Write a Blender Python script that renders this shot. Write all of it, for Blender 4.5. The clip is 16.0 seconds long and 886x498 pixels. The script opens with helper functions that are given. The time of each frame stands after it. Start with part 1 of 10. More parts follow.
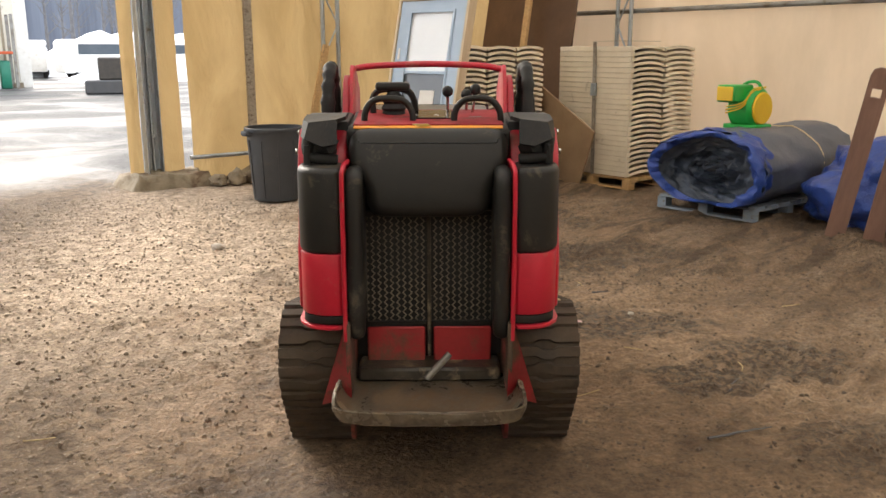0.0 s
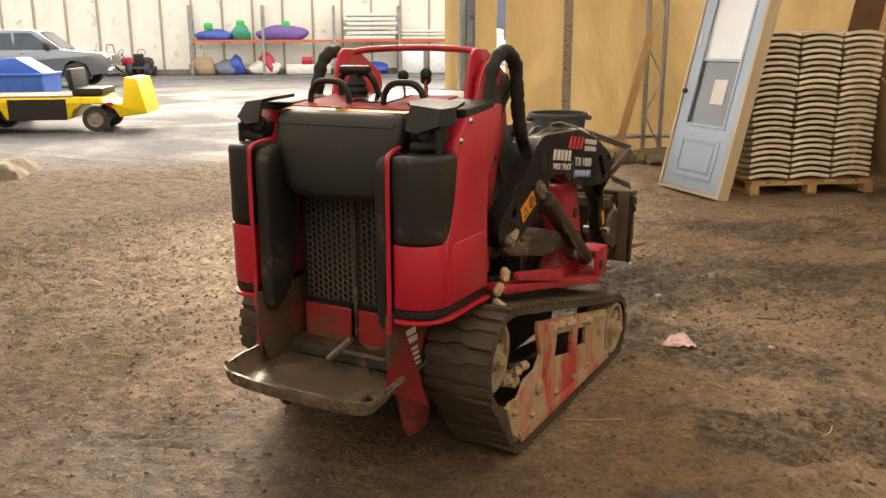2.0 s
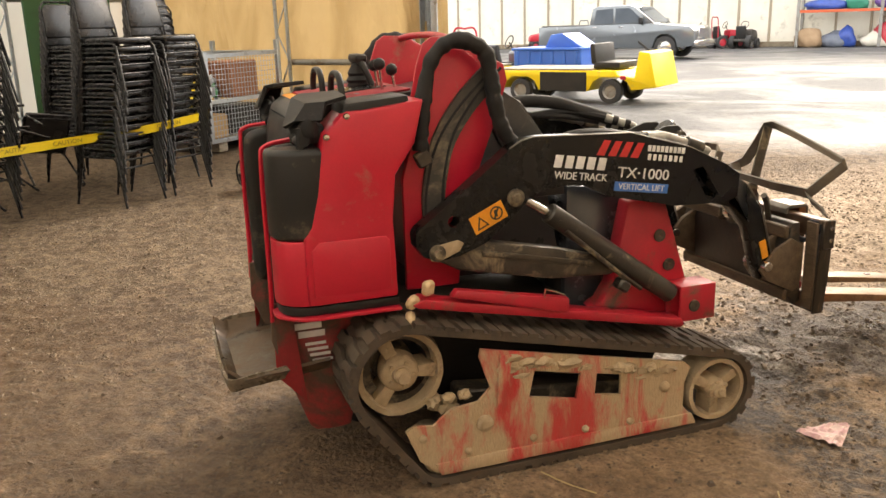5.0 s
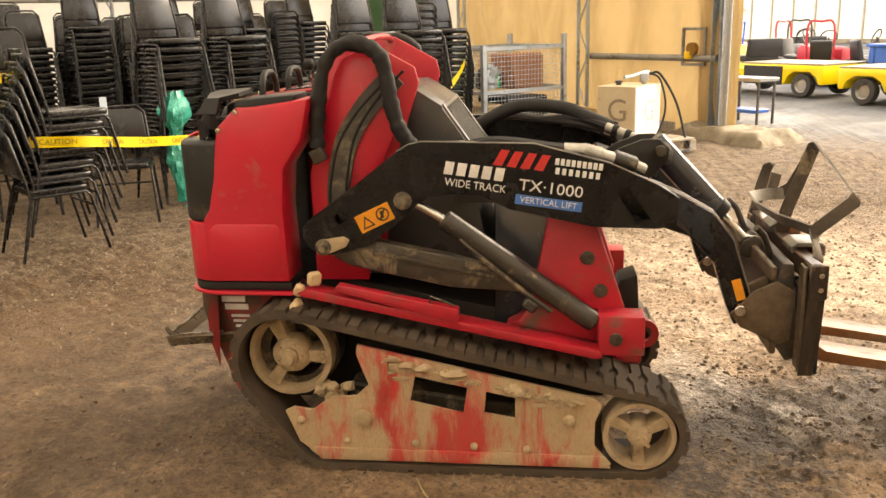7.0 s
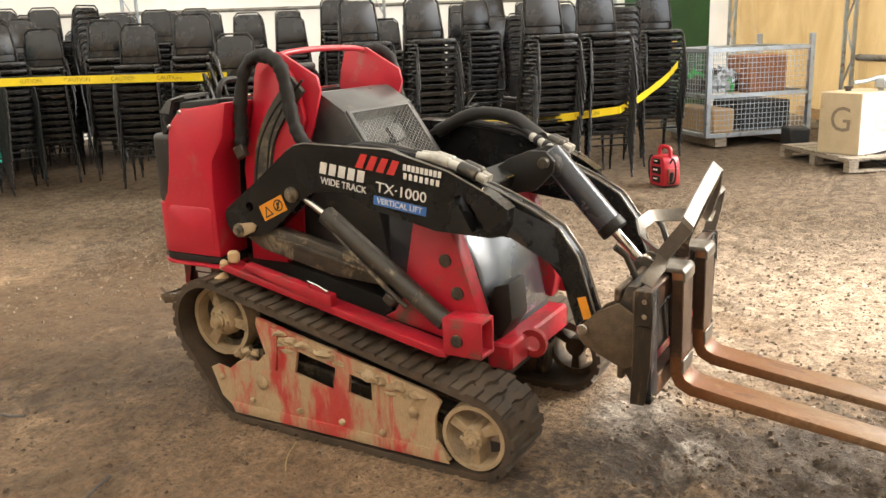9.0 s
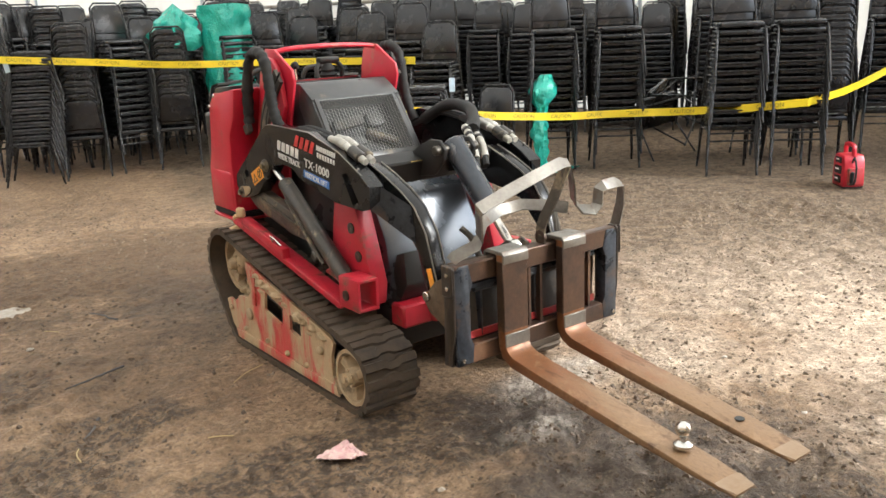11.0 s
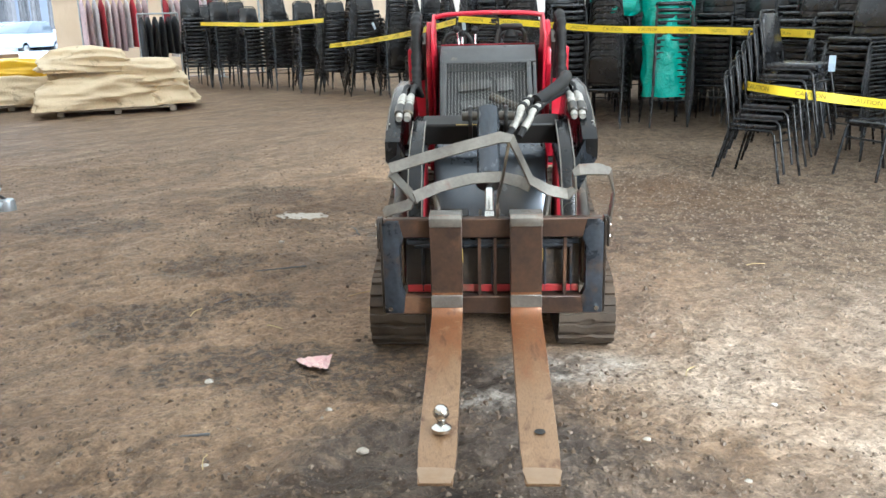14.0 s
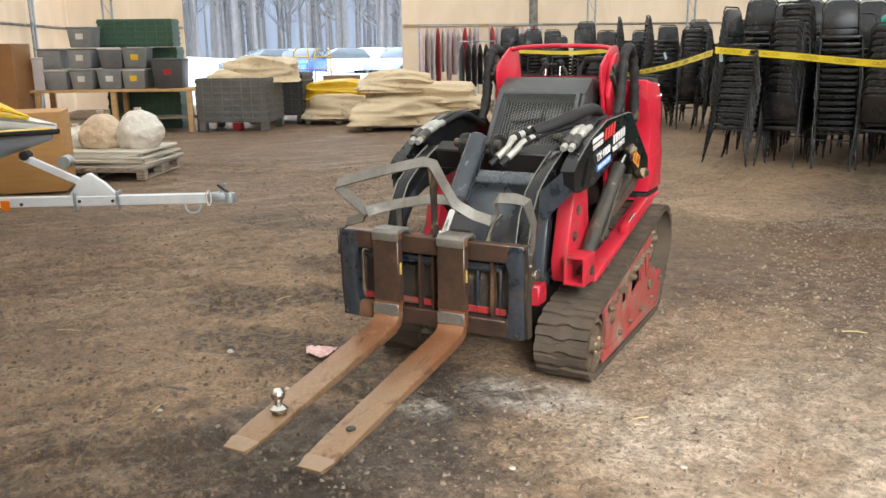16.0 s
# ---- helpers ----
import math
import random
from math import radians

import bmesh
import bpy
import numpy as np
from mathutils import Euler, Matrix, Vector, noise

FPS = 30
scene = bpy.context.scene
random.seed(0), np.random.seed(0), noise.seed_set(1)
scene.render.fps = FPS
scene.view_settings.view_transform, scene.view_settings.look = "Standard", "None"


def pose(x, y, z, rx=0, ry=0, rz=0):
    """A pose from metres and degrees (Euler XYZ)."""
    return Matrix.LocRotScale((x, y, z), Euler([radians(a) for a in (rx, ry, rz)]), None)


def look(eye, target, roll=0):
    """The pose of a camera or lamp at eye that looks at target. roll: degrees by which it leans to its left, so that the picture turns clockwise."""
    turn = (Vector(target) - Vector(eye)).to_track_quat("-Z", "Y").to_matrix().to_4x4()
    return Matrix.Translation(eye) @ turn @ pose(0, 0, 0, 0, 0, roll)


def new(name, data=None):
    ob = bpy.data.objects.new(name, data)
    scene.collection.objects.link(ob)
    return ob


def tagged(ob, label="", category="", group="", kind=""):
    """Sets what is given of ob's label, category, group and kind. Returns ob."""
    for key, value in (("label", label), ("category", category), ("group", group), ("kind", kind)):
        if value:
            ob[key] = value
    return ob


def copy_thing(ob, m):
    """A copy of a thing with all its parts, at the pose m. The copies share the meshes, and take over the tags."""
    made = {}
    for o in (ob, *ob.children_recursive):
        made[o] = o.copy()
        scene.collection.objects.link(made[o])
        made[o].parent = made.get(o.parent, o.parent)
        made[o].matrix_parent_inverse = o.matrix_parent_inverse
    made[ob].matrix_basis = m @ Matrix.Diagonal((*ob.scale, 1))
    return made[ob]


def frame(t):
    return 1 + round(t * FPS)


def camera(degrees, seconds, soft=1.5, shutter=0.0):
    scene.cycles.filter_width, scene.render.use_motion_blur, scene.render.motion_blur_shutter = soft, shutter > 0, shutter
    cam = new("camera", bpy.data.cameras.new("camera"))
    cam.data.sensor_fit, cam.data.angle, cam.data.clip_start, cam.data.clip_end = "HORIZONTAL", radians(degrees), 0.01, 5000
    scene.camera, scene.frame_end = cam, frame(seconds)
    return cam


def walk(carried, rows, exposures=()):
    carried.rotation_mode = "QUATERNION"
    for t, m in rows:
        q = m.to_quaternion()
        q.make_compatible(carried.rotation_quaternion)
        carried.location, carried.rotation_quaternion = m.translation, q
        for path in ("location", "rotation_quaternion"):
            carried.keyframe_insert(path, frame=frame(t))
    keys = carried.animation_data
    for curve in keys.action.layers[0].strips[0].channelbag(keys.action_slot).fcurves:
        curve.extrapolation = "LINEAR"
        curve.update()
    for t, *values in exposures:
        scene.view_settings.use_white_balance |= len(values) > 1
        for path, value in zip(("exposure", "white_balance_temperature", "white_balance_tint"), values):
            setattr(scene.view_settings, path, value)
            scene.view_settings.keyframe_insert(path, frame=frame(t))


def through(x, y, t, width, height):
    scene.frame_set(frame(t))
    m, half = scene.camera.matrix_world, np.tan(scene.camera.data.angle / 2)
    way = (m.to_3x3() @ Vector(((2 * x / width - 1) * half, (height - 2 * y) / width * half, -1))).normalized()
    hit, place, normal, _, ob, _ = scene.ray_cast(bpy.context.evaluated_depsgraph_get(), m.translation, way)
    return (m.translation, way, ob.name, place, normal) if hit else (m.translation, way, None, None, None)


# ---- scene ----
cam = camera(55.2, 16.0)
METRES, EYE = 13.158, 1.5
ROWS = [
    (0.0, 0.0, 0.0, 0.0, -0.02, -13.14, 0.07),
    (0.5, 0.0338, 0.0058, 0.0002, 7.39, -13.33, 0.2),
    (1.0, 0.0703, 0.0068, 0.0027, 15.02, -13.51, 0.32),
    (1.5, 0.0985, 0.0232, -0.0011, 22.41, -13.82, 0.23),
    (2.0, 0.1278, 0.0407, -0.0015, 30.12, -13.86, 0.22),
    (2.5, 0.1583, 0.0543, 0.0014, 37.91, -14.19, 0.24),
    (3.0, 0.1774, 0.0798, -0.0009, 44.6, -14.41, 0.25),
    (3.5, 0.1947, 0.104, -0.0017, 51.52, -14.58, 0.7),
    (4.0, 0.2099, 0.1283, 0.0014, 57.92, -14.9, 1.17),
    (6.5, 0.2283, 0.2733, -0.0033, 91.9, -14.79, 1.69),
    (7.0, 0.2339, 0.3045, -0.001, 97.93, -14.82, 1.72),
    (7.5, 0.229, 0.3364, -0.0018, 103.58, -14.77, 1.62),
    (8.0, 0.2286, 0.3691, -0.0025, 109.57, -14.6, 1.74),
    (8.5, 0.2249, 0.398, 0.0006, 114.94, -14.48, 1.87),
    (9.0, 0.2102, 0.4231, -0.0007, 120.64, -14.25, 2.19),
    (11.5, 0.1331, 0.5619, 0.0019, 149.55, -15.13, 2.21),
    (12.0, 0.1071, 0.5763, -0.0005, 156.05, -15.48, 1.97),
    (12.5, 0.0806, 0.5878, -0.0016, 162.92, -15.66, 1.79),
    (13.0, 0.0499, 0.6014, 0.0006, 169.74, -15.78, 1.52),
    (13.5, 0.0211, 0.6014, -0.0029, 176.41, -15.86, 1.29),
    (14.0, -0.0072, 0.6025, -0.0029, 183.41, -15.65, 1.26),
    (14.5, -0.0409, 0.6083, -0.0023, 190.04, -15.38, 1.16),
    (15.0, -0.0676, 0.6032, -0.0052, 196.39, -14.73, 1.03),
    (15.5, -0.0971, 0.5931, -0.0045, 202.64, -14.05, 0.91),
    (16.0, -0.1312, 0.5868, -0.0033, 208.45, -13.45, 0.75),
]
EXPOSURES = [(0.0, 1.72, 6700, 10), (1.5, 1.66, 7300, 11), (2.5, 1.66, 7900, 12), (3.5, 1.78, 7900, 12), (4.0, 1.85, 7200, 11), (6.5, 2.22, 8200, 12), (7.0, 2.27, 8300, 12), (8.0, 2.24, 7700, 10), (9.0, 2.32, 6800, 8), (11.5, 2.24, 5900, 6), (12.5, 2.28, 5600, 4), (15.0, 2.17, 5300, 2), (16.0, 1.95, 5900, 5)]
walk(cam, [(t, pose(METRES * x, METRES * y, EYE + METRES * z, 90 + pitch, roll, yaw)) for t, x, y, z, yaw, pitch, roll in ROWS], EXPOSURES)

# Places: the barn's own axes. U runs along the end walls, N along the side walls.
BARN = radians(38)
UX, UY = math.cos(BARN), math.sin(BARN)


def un(u, n, z=0.0):
    """A place in the world from the barn's own axes."""
    return Vector((u * UX - n * UY, u * UY + n * UX, z))


# ---- light ----
SUN_EL, SUN_AZ = radians(34), radians(322)
world = bpy.data.worlds.new("overcast_sky")
scene.world = world
world.use_nodes = True
_wn = world.node_tree.nodes
_bg = _wn["Background"]
_sky = _wn.new("ShaderNodeTexSky")
_sky.sky_type = "NISHITA"
_sky.sun_disc = False
_sky.sun_elevation, _sky.sun_rotation = SUN_EL, SUN_AZ
_sky.dust_density, _sky.ozone_density, _sky.air_density = 4.0, 0.6, 1.0
_mix = _wn.new("ShaderNodeMix")
_mix.data_type = "RGBA"
_mix.inputs[0].default_value = 0.72
_mix.inputs[7].default_value = (7.6, 7.9, 8.4, 1)      # the cloud cover over the clear sky
world.node_tree.links.new(_sky.outputs[0], _mix.inputs[6])
world.node_tree.links.new(_mix.outputs[2], _bg.inputs[0])
_bg.inputs[1].default_value = 0.15
_sun = new("sun", bpy.data.lights.new("sun", "SUN"))
_sun.data.energy, _sun.data.angle, _sun.data.color = 1.1, radians(30), (1.0, 0.96, 0.9)
_d = Vector((math.sin(SUN_AZ) * math.cos(SUN_EL), math.cos(SUN_AZ) * math.cos(SUN_EL), math.sin(SUN_EL)))
_sun.matrix_world = look((_d * 60)[:], (0, 0, 0))

# ---- materials ----
class Nodes:
    """A small hand for wiring node materials."""

    def __init__(self, name):
        self.m = bpy.data.materials.new(name)
        self.m.use_nodes = True
        self.t = self.m.node_tree
        self.b = self.t.nodes["Principled BSDF"]
        self.out = self.t.nodes["Material Output"]
        self.co = None

    def n(self, kind, **kw):
        node = self.t.nodes.new("ShaderNode" + kind)
        for k, v in kw.items():
            node.inputs[k].default_value = v
        return node

    def link(self, a, b):
        self.t.links.new(a, b)

    def coords(self, space="Object", scale=(1, 1, 1)):
        c = self.t.nodes.new("ShaderNodeTexCoord")
        if space == "World":
            c = self.t.nodes.new("ShaderNodeNewGeometry")
            src = c.outputs["Position"]
        else:
            src = c.outputs[space]
        mp = self.t.nodes.new("ShaderNodeMapping")
        mp.inputs["Scale"].default_value = scale
        self.link(src, mp.inputs[0])
        return mp.outputs[0]

    def noise(self, co, scale, detail=4.0, rough=0.6, dist=0.0):
        x = self.n("TexNoise", Scale=scale, Detail=detail, Roughness=rough, Distortion=dist)
        self.link(co, x.inputs["Vector"])
        return x.outputs["Fac"]

    def voro(self, co, scale, feature="F1", out="Distance"):
        x = self.n("TexVoronoi", Scale=scale)
        x.feature = feature
        self.link(co, x.inputs["Vector"])
        return x.outputs[out]

    def ramp(self, fac, *stops):
        r = self.t.nodes.new("ShaderNodeValToRGB")
        e = r.color_ramp.elements
        while len(e) < len(stops):
            e.new(0.5)
        for el, (p, c) in zip(e, stops):
            el.position = p
            el.color = (c, c, c, 1) if isinstance(c, (int, float)) else (*c, 1)
        self.link(fac, r.inputs[0])
        return r.outputs[0]

    def mix(self, fac, a, b, kind="MIX"):
        x = self.t.nodes.new("ShaderNodeMix")
        x.data_type = "RGBA"
        x.blend_type = kind
        for i, v in ((0, fac), (6, a), (7, b)):
            if isinstance(v, (int, float)):
                x.inputs[i].default_value = v if i == 0 else (v, v, v, 1)
            elif isinstance(v, tuple):
                x.inputs[i].default_value = (*v, 1)
            else:
                self.link(v, x.inputs[i])
        return x.outputs[2]

    def math(self, op, a, b=0.0, clamp=False):
        x = self.t.nodes.new("ShaderNodeMath")
        x.operation = op
        x.use_clamp = clamp
        for i, v in ((0, a), (1, b)):
            if isinstance(v, (int, float)):
                x.inputs[i].default_value = v
            else:
                self.link(v, x.inputs[i])
        return x.outputs[0]

    def set(self, **kw):
        for k, v in kw.items():
            k = k.replace("_", " ")
            if isinstance(v, (int, float)):
                self.b.inputs[k].default_value = v
            elif isinstance(v, tuple):
                self.b.inputs[k].default_value = (*v, 1)
            else:
                self.link(v, self.b.inputs[k])
        return self

    def bump(self, height, strength=0.3, dist=0.01, after=None):
        x = self.n("Bump", Strength=strength, Distance=dist)
        self.link(height, x.inputs["Height"])
        if after is not None:
            self.link(after, x.inputs["Normal"])
        self.link(x.outputs[0], self.b.inputs["Normal"])
        return x.outputs[0]


def mat(name, c, c2=None, rough=0.6, metal=0.0, scale=6.0, grain=60.0, bump=0.15, depth=0.004, dirt=None, dirt_amount=0.5,
        dirt_scale=5.0, space="Object", stretch=(1, 1, 1), spec=0.5, sheen=0.0, vary=0.0, coat=0.0):
    """A surface in two tones with fine grain, and dirt or rust in patches over it where asked."""
    k = Nodes(name)
    co = k.coords(space, stretch)
    c2 = c2 or tuple(x * 0.78 for x in c)
    big = k.noise(co, scale, 5.0, 0.62)
    fine = k.noise(co, grain, 3.0, 0.6)
    f = k.ramp(k.math("ADD", k.math("MULTIPLY", big, 0.75), k.math("MULTIPLY", fine, 0.25)), (0.35, 0.0), (0.65, 1.0))
    col = k.mix(f, c, c2)
    if vary:
        oi = k.t.nodes.new("ShaderNodeObjectInfo")
        v = k.math("ADD", k.math("MULTIPLY", oi.outputs["Random"], 2 * vary), 1.0 - vary)
        vv = k.t.nodes.new("ShaderNodeCombineColor")
        for i in range(3):
            k.link(v, vv.inputs[i])
        col = k.mix(1.0, col, vv.outputs[0], "MULTIPLY")
    rg = k.math("ADD", k.math("MULTIPLY", k.math("SUBTRACT", big, 0.5), 0.35), rough, True)
    mt = metal
    if dirt:
        d = k.noise(co, dirt_scale, 7.0, 0.68, 0.4)
        lo = 0.72 - 0.44 * dirt_amount
        mask = k.ramp(d, (lo, 0.0), (min(lo + 0.14, 1.0), 1.0))
        dcol = k.mix(fine, dirt, tuple(x * 0.6 for x in dirt))
        col = k.mix(mask, col, dcol)
        rg = k.math("ADD", rg, k.math("MULTIPLY", mask, 0.35), True)
        if metal:
            mt = k.math("MULTIPLY", k.math("SUBTRACT", 1.0, mask), metal)
    k.set(Base_Color=col, Roughness=rg, Metallic=mt)
    k.b.inputs["Specular IOR Level"].default_value = spec
    if coat:
        k.b.inputs["Coat Weight"].default_value = coat
        k.b.inputs["Coat Roughness"].default_value = 0.15
    if sheen:
        k.b.inputs["Sheen Weight"].default_value = sheen
    if bump:
        k.bump(k.math("ADD", fine, k.math("MULTIPLY", big, 0.6)), bump, depth)
    return k.m


def fabric(name, c, c2, through, fold=0.35, scale=1.3, stretch=(1, 1, 1), opaque=None):
    """A tarpaulin that lets part of the daylight through."""
    k = Nodes(name)
    co = k.coords("World", stretch)
    big = k.noise(co, scale, 4.0, 0.55, 0.8)
    fine = k.noise(co, 40.0, 2.0)
    stain = k.noise(co, 0.55, 6.0, 0.65)
    col = k.mix(k.ramp(big, (0.38, 0.0), (0.62, 1.0)), c, c2)
    col = k.mix(k.ramp(stain, (0.52, 0.0), (0.75, 0.45)), col, tuple(x * 0.6 for x in c2))
    k.set(Base_Color=col, Roughness=0.55)
    k.b.inputs["Specular IOR Level"].default_value = 0.25
    nrm = k.bump(k.math("ADD", big, k.math("MULTIPLY", fine, 0.05)), fold, 0.12)
    tr = k.n("BsdfTranslucent")
    k.link(col, tr.inputs["Color"])
    k.link(nrm, tr.inputs["Normal"])
    ms = k.t.nodes.new("ShaderNodeMixShader")
    ms.inputs[0].default_value = through
    k.link(k.b.outputs[0], ms.inputs[1])
    k.link(tr.outputs[0], ms.inputs[2])
    k.link(ms.outputs[0], k.out.inputs[0])
    return k.m


# ---- shapes ----
def bm_box(size, at=(0, 0, 0), rot=(0, 0, 0), bev=0.0, segs=1, bm=None):
    """A box, its edges rounded, added to bm."""
    b = bmesh.new()
    bmesh.ops.create_cube(b, size=1.0)
    bmesh.ops.scale(b, vec=size, verts=b.verts)
    if bev:
        bmesh.ops.bevel(b, geom=b.edges[:], offset=bev, segments=segs, affect="EDGES", profile=0.5)
    bmesh.ops.transform(b, matrix=pose(*at, *rot), verts=b.verts)
    return join(bm, b)


def join(bm, b):
    """Adds b to bm (or returns b when bm is None)."""
    if bm is None:
        return b
    vs = [bm.verts.new(v.co) for v in b.verts]
    b.verts.index_update()
    for f in b.faces:
        try:
            nf = bm.faces.new([vs[v.index] for v in f.verts])
            nf.smooth = f.smooth
        except ValueError:
            pass
    b.free()
    return bm


def basis(axis):
    """Three axes: two across and the one named."""
    return {"x": ((0, 1, 0), (0, 0, 1), (1, 0, 0)), "y": ((1, 0, 0), (0, 0, 1), (0, 1, 0)), "z": ((1, 0, 0), (0, 1, 0), (0, 0, 1))}[axis]


def bm_prism(poly, a, b, axis="x", holes=(), bev=0.0, bm=None, taper=None):
    """A flat outline pushed from a to b along an axis, with holes through it."""
    e1, e2, e3 = [Vector(v) for v in basis(axis)]
    w = bmesh.new()
    edges = []
    for loop in (poly, *holes):
        vs = [w.verts.new(e1 * p + e2 * q + e3 * a) for p, q in loop]
        edges += [w.edges.new((vs[i], vs[(i + 1) % len(vs)])) for i in range(len(vs))]
    if holes:
        bmesh.ops.triangle_fill(w, use_beauty=True, use_dissolve=False, edges=edges)
    else:
        w.faces.new(w.verts[:])
    r = bmesh.ops.extrude_face_region(w, geom=w.faces[:])
    up = [g for g in r["geom"] if isinstance(g, bmesh.types.BMVert)]
    bmesh.ops.translate(w, vec=e3 * (b - a), verts=up)
    bmesh.ops.recalc_face_normals(w, faces=w.faces[:])
    if bev:
        sharp = [e for e in w.edges if len(e.link_faces) == 2 and e.calc_face_angle(0) > 0.6]
        bmesh.ops.bevel(w, geom=sharp, offset=bev, segments=2, affect="EDGES", profile=0.5, clamp_overlap=True)
    return join(bm, w)


def smooth_path(pts, steps=6, closed=False):
    """Points along a soft curve through pts."""
    p = [Vector(q) for q in pts]
    n = len(p)
    out = []
    for i in range(n if closed else n - 1):
        p0 = p[(i - 1) % n] if closed or i > 0 else p[0] * 2 - p[1]
        p1, p2 = p[i], p[(i + 1) % n]
        p3 = p[(i + 2) % n] if closed or i + 2 < n else p2 * 2 - p1
        for s in range(steps):
            t = s / steps
            out.append(0.5 * ((2 * p1) + (p2 - p0) * t + (2 * p0 - 5 * p1 + 4 * p2 - p3) * t * t + (3 * p1 - p0 - 3 * p2 + p3) * t ** 3))
    if not closed:
        out.append(p[-1])
    return out


def bm_tube(pts, r, segs=8, bm=None, closed=False, caps=True, wob=0.0):
    """A round bar along pts; r may be a number or one for each point."""
    bm = bm if bm is not None else bmesh.new()
    p = [Vector(q) for q in pts]
    n = len(p)
    rings = []
    side = None
    for i in range(n):
        a = p[(i - 1) % n] if closed or i > 0 else p[i]
        b = p[(i + 1) % n] if closed or i < n - 1 else p[i]
        d = (b - a)
        d = d.normalized() if d.length > 1e-9 else Vector((0, 0, 1))
        if side is None:
            side = d.orthogonal().normalized()
        side = (side - d * side.dot(d))
        side = side.normalized() if side.length > 1e-6 else d.orthogonal().normalized()
        up = d.cross(side)
        rr = r[i] if isinstance(r, (list, tuple)) else r
        if wob:
            rr *= 1 + wob * noise.noise(p[i] * 40)
        rings.append([bm.verts.new(p[i] + (side * math.cos(k * math.tau / segs) + up * math.sin(k * math.tau / segs)) * rr) for k in range(segs)])
    for i in range(n if closed else n - 1):
        a, b = rings[i], rings[(i + 1) % n]
        for k in range(segs):
            f = bm.faces.new((a[k], a[(k + 1) % segs], b[(k + 1) % segs], b[k]))
            f.smooth = True
    if caps and not closed:
        bm.faces.new(rings[0][::-1])
        bm.faces.new(rings[-1])
    return bm


def bm_cyl(p0, p1, r, segs=16, bm=None, r2=None, bev=0.0):
    p0, p1 = Vector(p0), Vector(p1)
    r2 = r if r2 is None else r2
    if bev:
        d = (p1 - p0).normalized() * bev
        return bm_tube([p0, p0 + d, p1 - d, p1], [r - bev, r, r2, r2 - bev], segs, bm)
    return bm_tube([p0, p1], [r, r2], segs, bm)


def bm_lathe(prof, axis="z", at=(0, 0, 0), segs=24, bm=None, closed=False):
    """A round thing from an outline of (radius, height)."""
    bm = bm if bm is not None else bmesh.new()
    e1, e2, e3 = [Vector(v) for v in basis(axis)]
    at = Vector(at)
    rings = [[bm.verts.new(at + (e1 * math.cos(k * math.tau / segs) + e2 * math.sin(k * math.tau / segs)) * r + e3 * h) for k in range(segs)] for r, h in prof]
    m = len(rings)
    for i in range(m if closed else m - 1):
        a, b = rings[i], rings[(i + 1) % m]
        for k in range(segs):
            f = bm.faces.new((a[k], a[(k + 1) % segs], b[(k + 1) % segs], b[k]))
            f.smooth = True
    return bm


def bm_strap(pts, width, thick, across=(1, 0, 0), bm=None):
    """A flat bar bent along pts, its width lying along `across`."""
    bm = bm if bm is not None else bmesh.new()
    p = [Vector(q) for q in pts]
    ac = Vector(across).normalized()
    rings = []
    for i in range(len(p)):
        d = (p[min(i + 1, len(p) - 1)] - p[max(i - 1, 0)]).normalized()
        a = (ac - d * ac.dot(d)).normalized()
        nn = d.cross(a)
        rings.append([bm.verts.new(p[i] + a * sx * width / 2 + nn * sy * thick / 2) for sx, sy in ((-1, -1), (1, -1), (1, 1), (-1, 1))])
    for i in range(len(p) - 1):
        a, b = rings[i], rings[i + 1]
        for k in range(4):
            bm.faces.new((a[k], a[(k + 1) % 4], b[(k + 1) % 4], b[k]))
    bm.faces.new(rings[0][::-1])
    bm.faces.new(rings[-1])
    return bm


def bm_sheet(fn, nu, nv, bm=None, thick=0.0):
    """A surface from fn(s, t), s and t from 0 to 1."""
    w = bmesh.new()
    g = [[w.verts.new(fn(i / nu, j / nv)) for i in range(nu + 1)] for j in range(nv + 1)]
    for j in range(nv):
        for i in range(nu):
            f = w.faces.new((g[j][i], g[j][i + 1], g[j + 1][i + 1], g[j + 1][i]))
            f.smooth = True
    if thick:
        bmesh.ops.recalc_face_normals(w, faces=w.faces[:])
        bmesh.ops.solidify(w, geom=w.faces[:], thickness=thick)
    return join(bm, w)


def bm_ball(at, r, scale=(1, 1, 1), sub=2, bm=None):
    b = bmesh.new()
    bmesh.ops.create_icosphere(b, subdivisions=sub, radius=r)
    for f in b.faces:
        f.smooth = True
    bmesh.ops.transform(b, matrix=Matrix.Translation(at) @ Matrix.Diagonal((*scale, 1)), verts=b.verts)
    return join(bm, b)


def bm_lump(at, size, rough=0.25, freq=2.0, seed=0, sub=4, flat=True, bm=None):
    """A heap or bag: a ball pushed out of shape, flat beneath."""
    b = bmesh.new()
    bmesh.ops.create_icosphere(b, subdivisions=sub, radius=1.0)
    for v in b.verts:
        q = v.co.copy()
        k = 1 + rough * noise.fractal(q * freq + Vector((seed * 7.3, seed * 3.1, seed)), 0.9, 2.0, 4)
        v.co = Vector((q.x * k * size[0], q.y * k * size[1], q.z * k * size[2]))
        if flat and v.co.z < -0.55 * size[2]:
            v.co.z = -0.55 * size[2]
    for f in b.faces:
        f.smooth = True
    bmesh.ops.translate(b, vec=Vector(at) + Vector((0, 0, 0.55 * size[2] if flat else 0)), verts=b.verts)
    return join(bm, b)


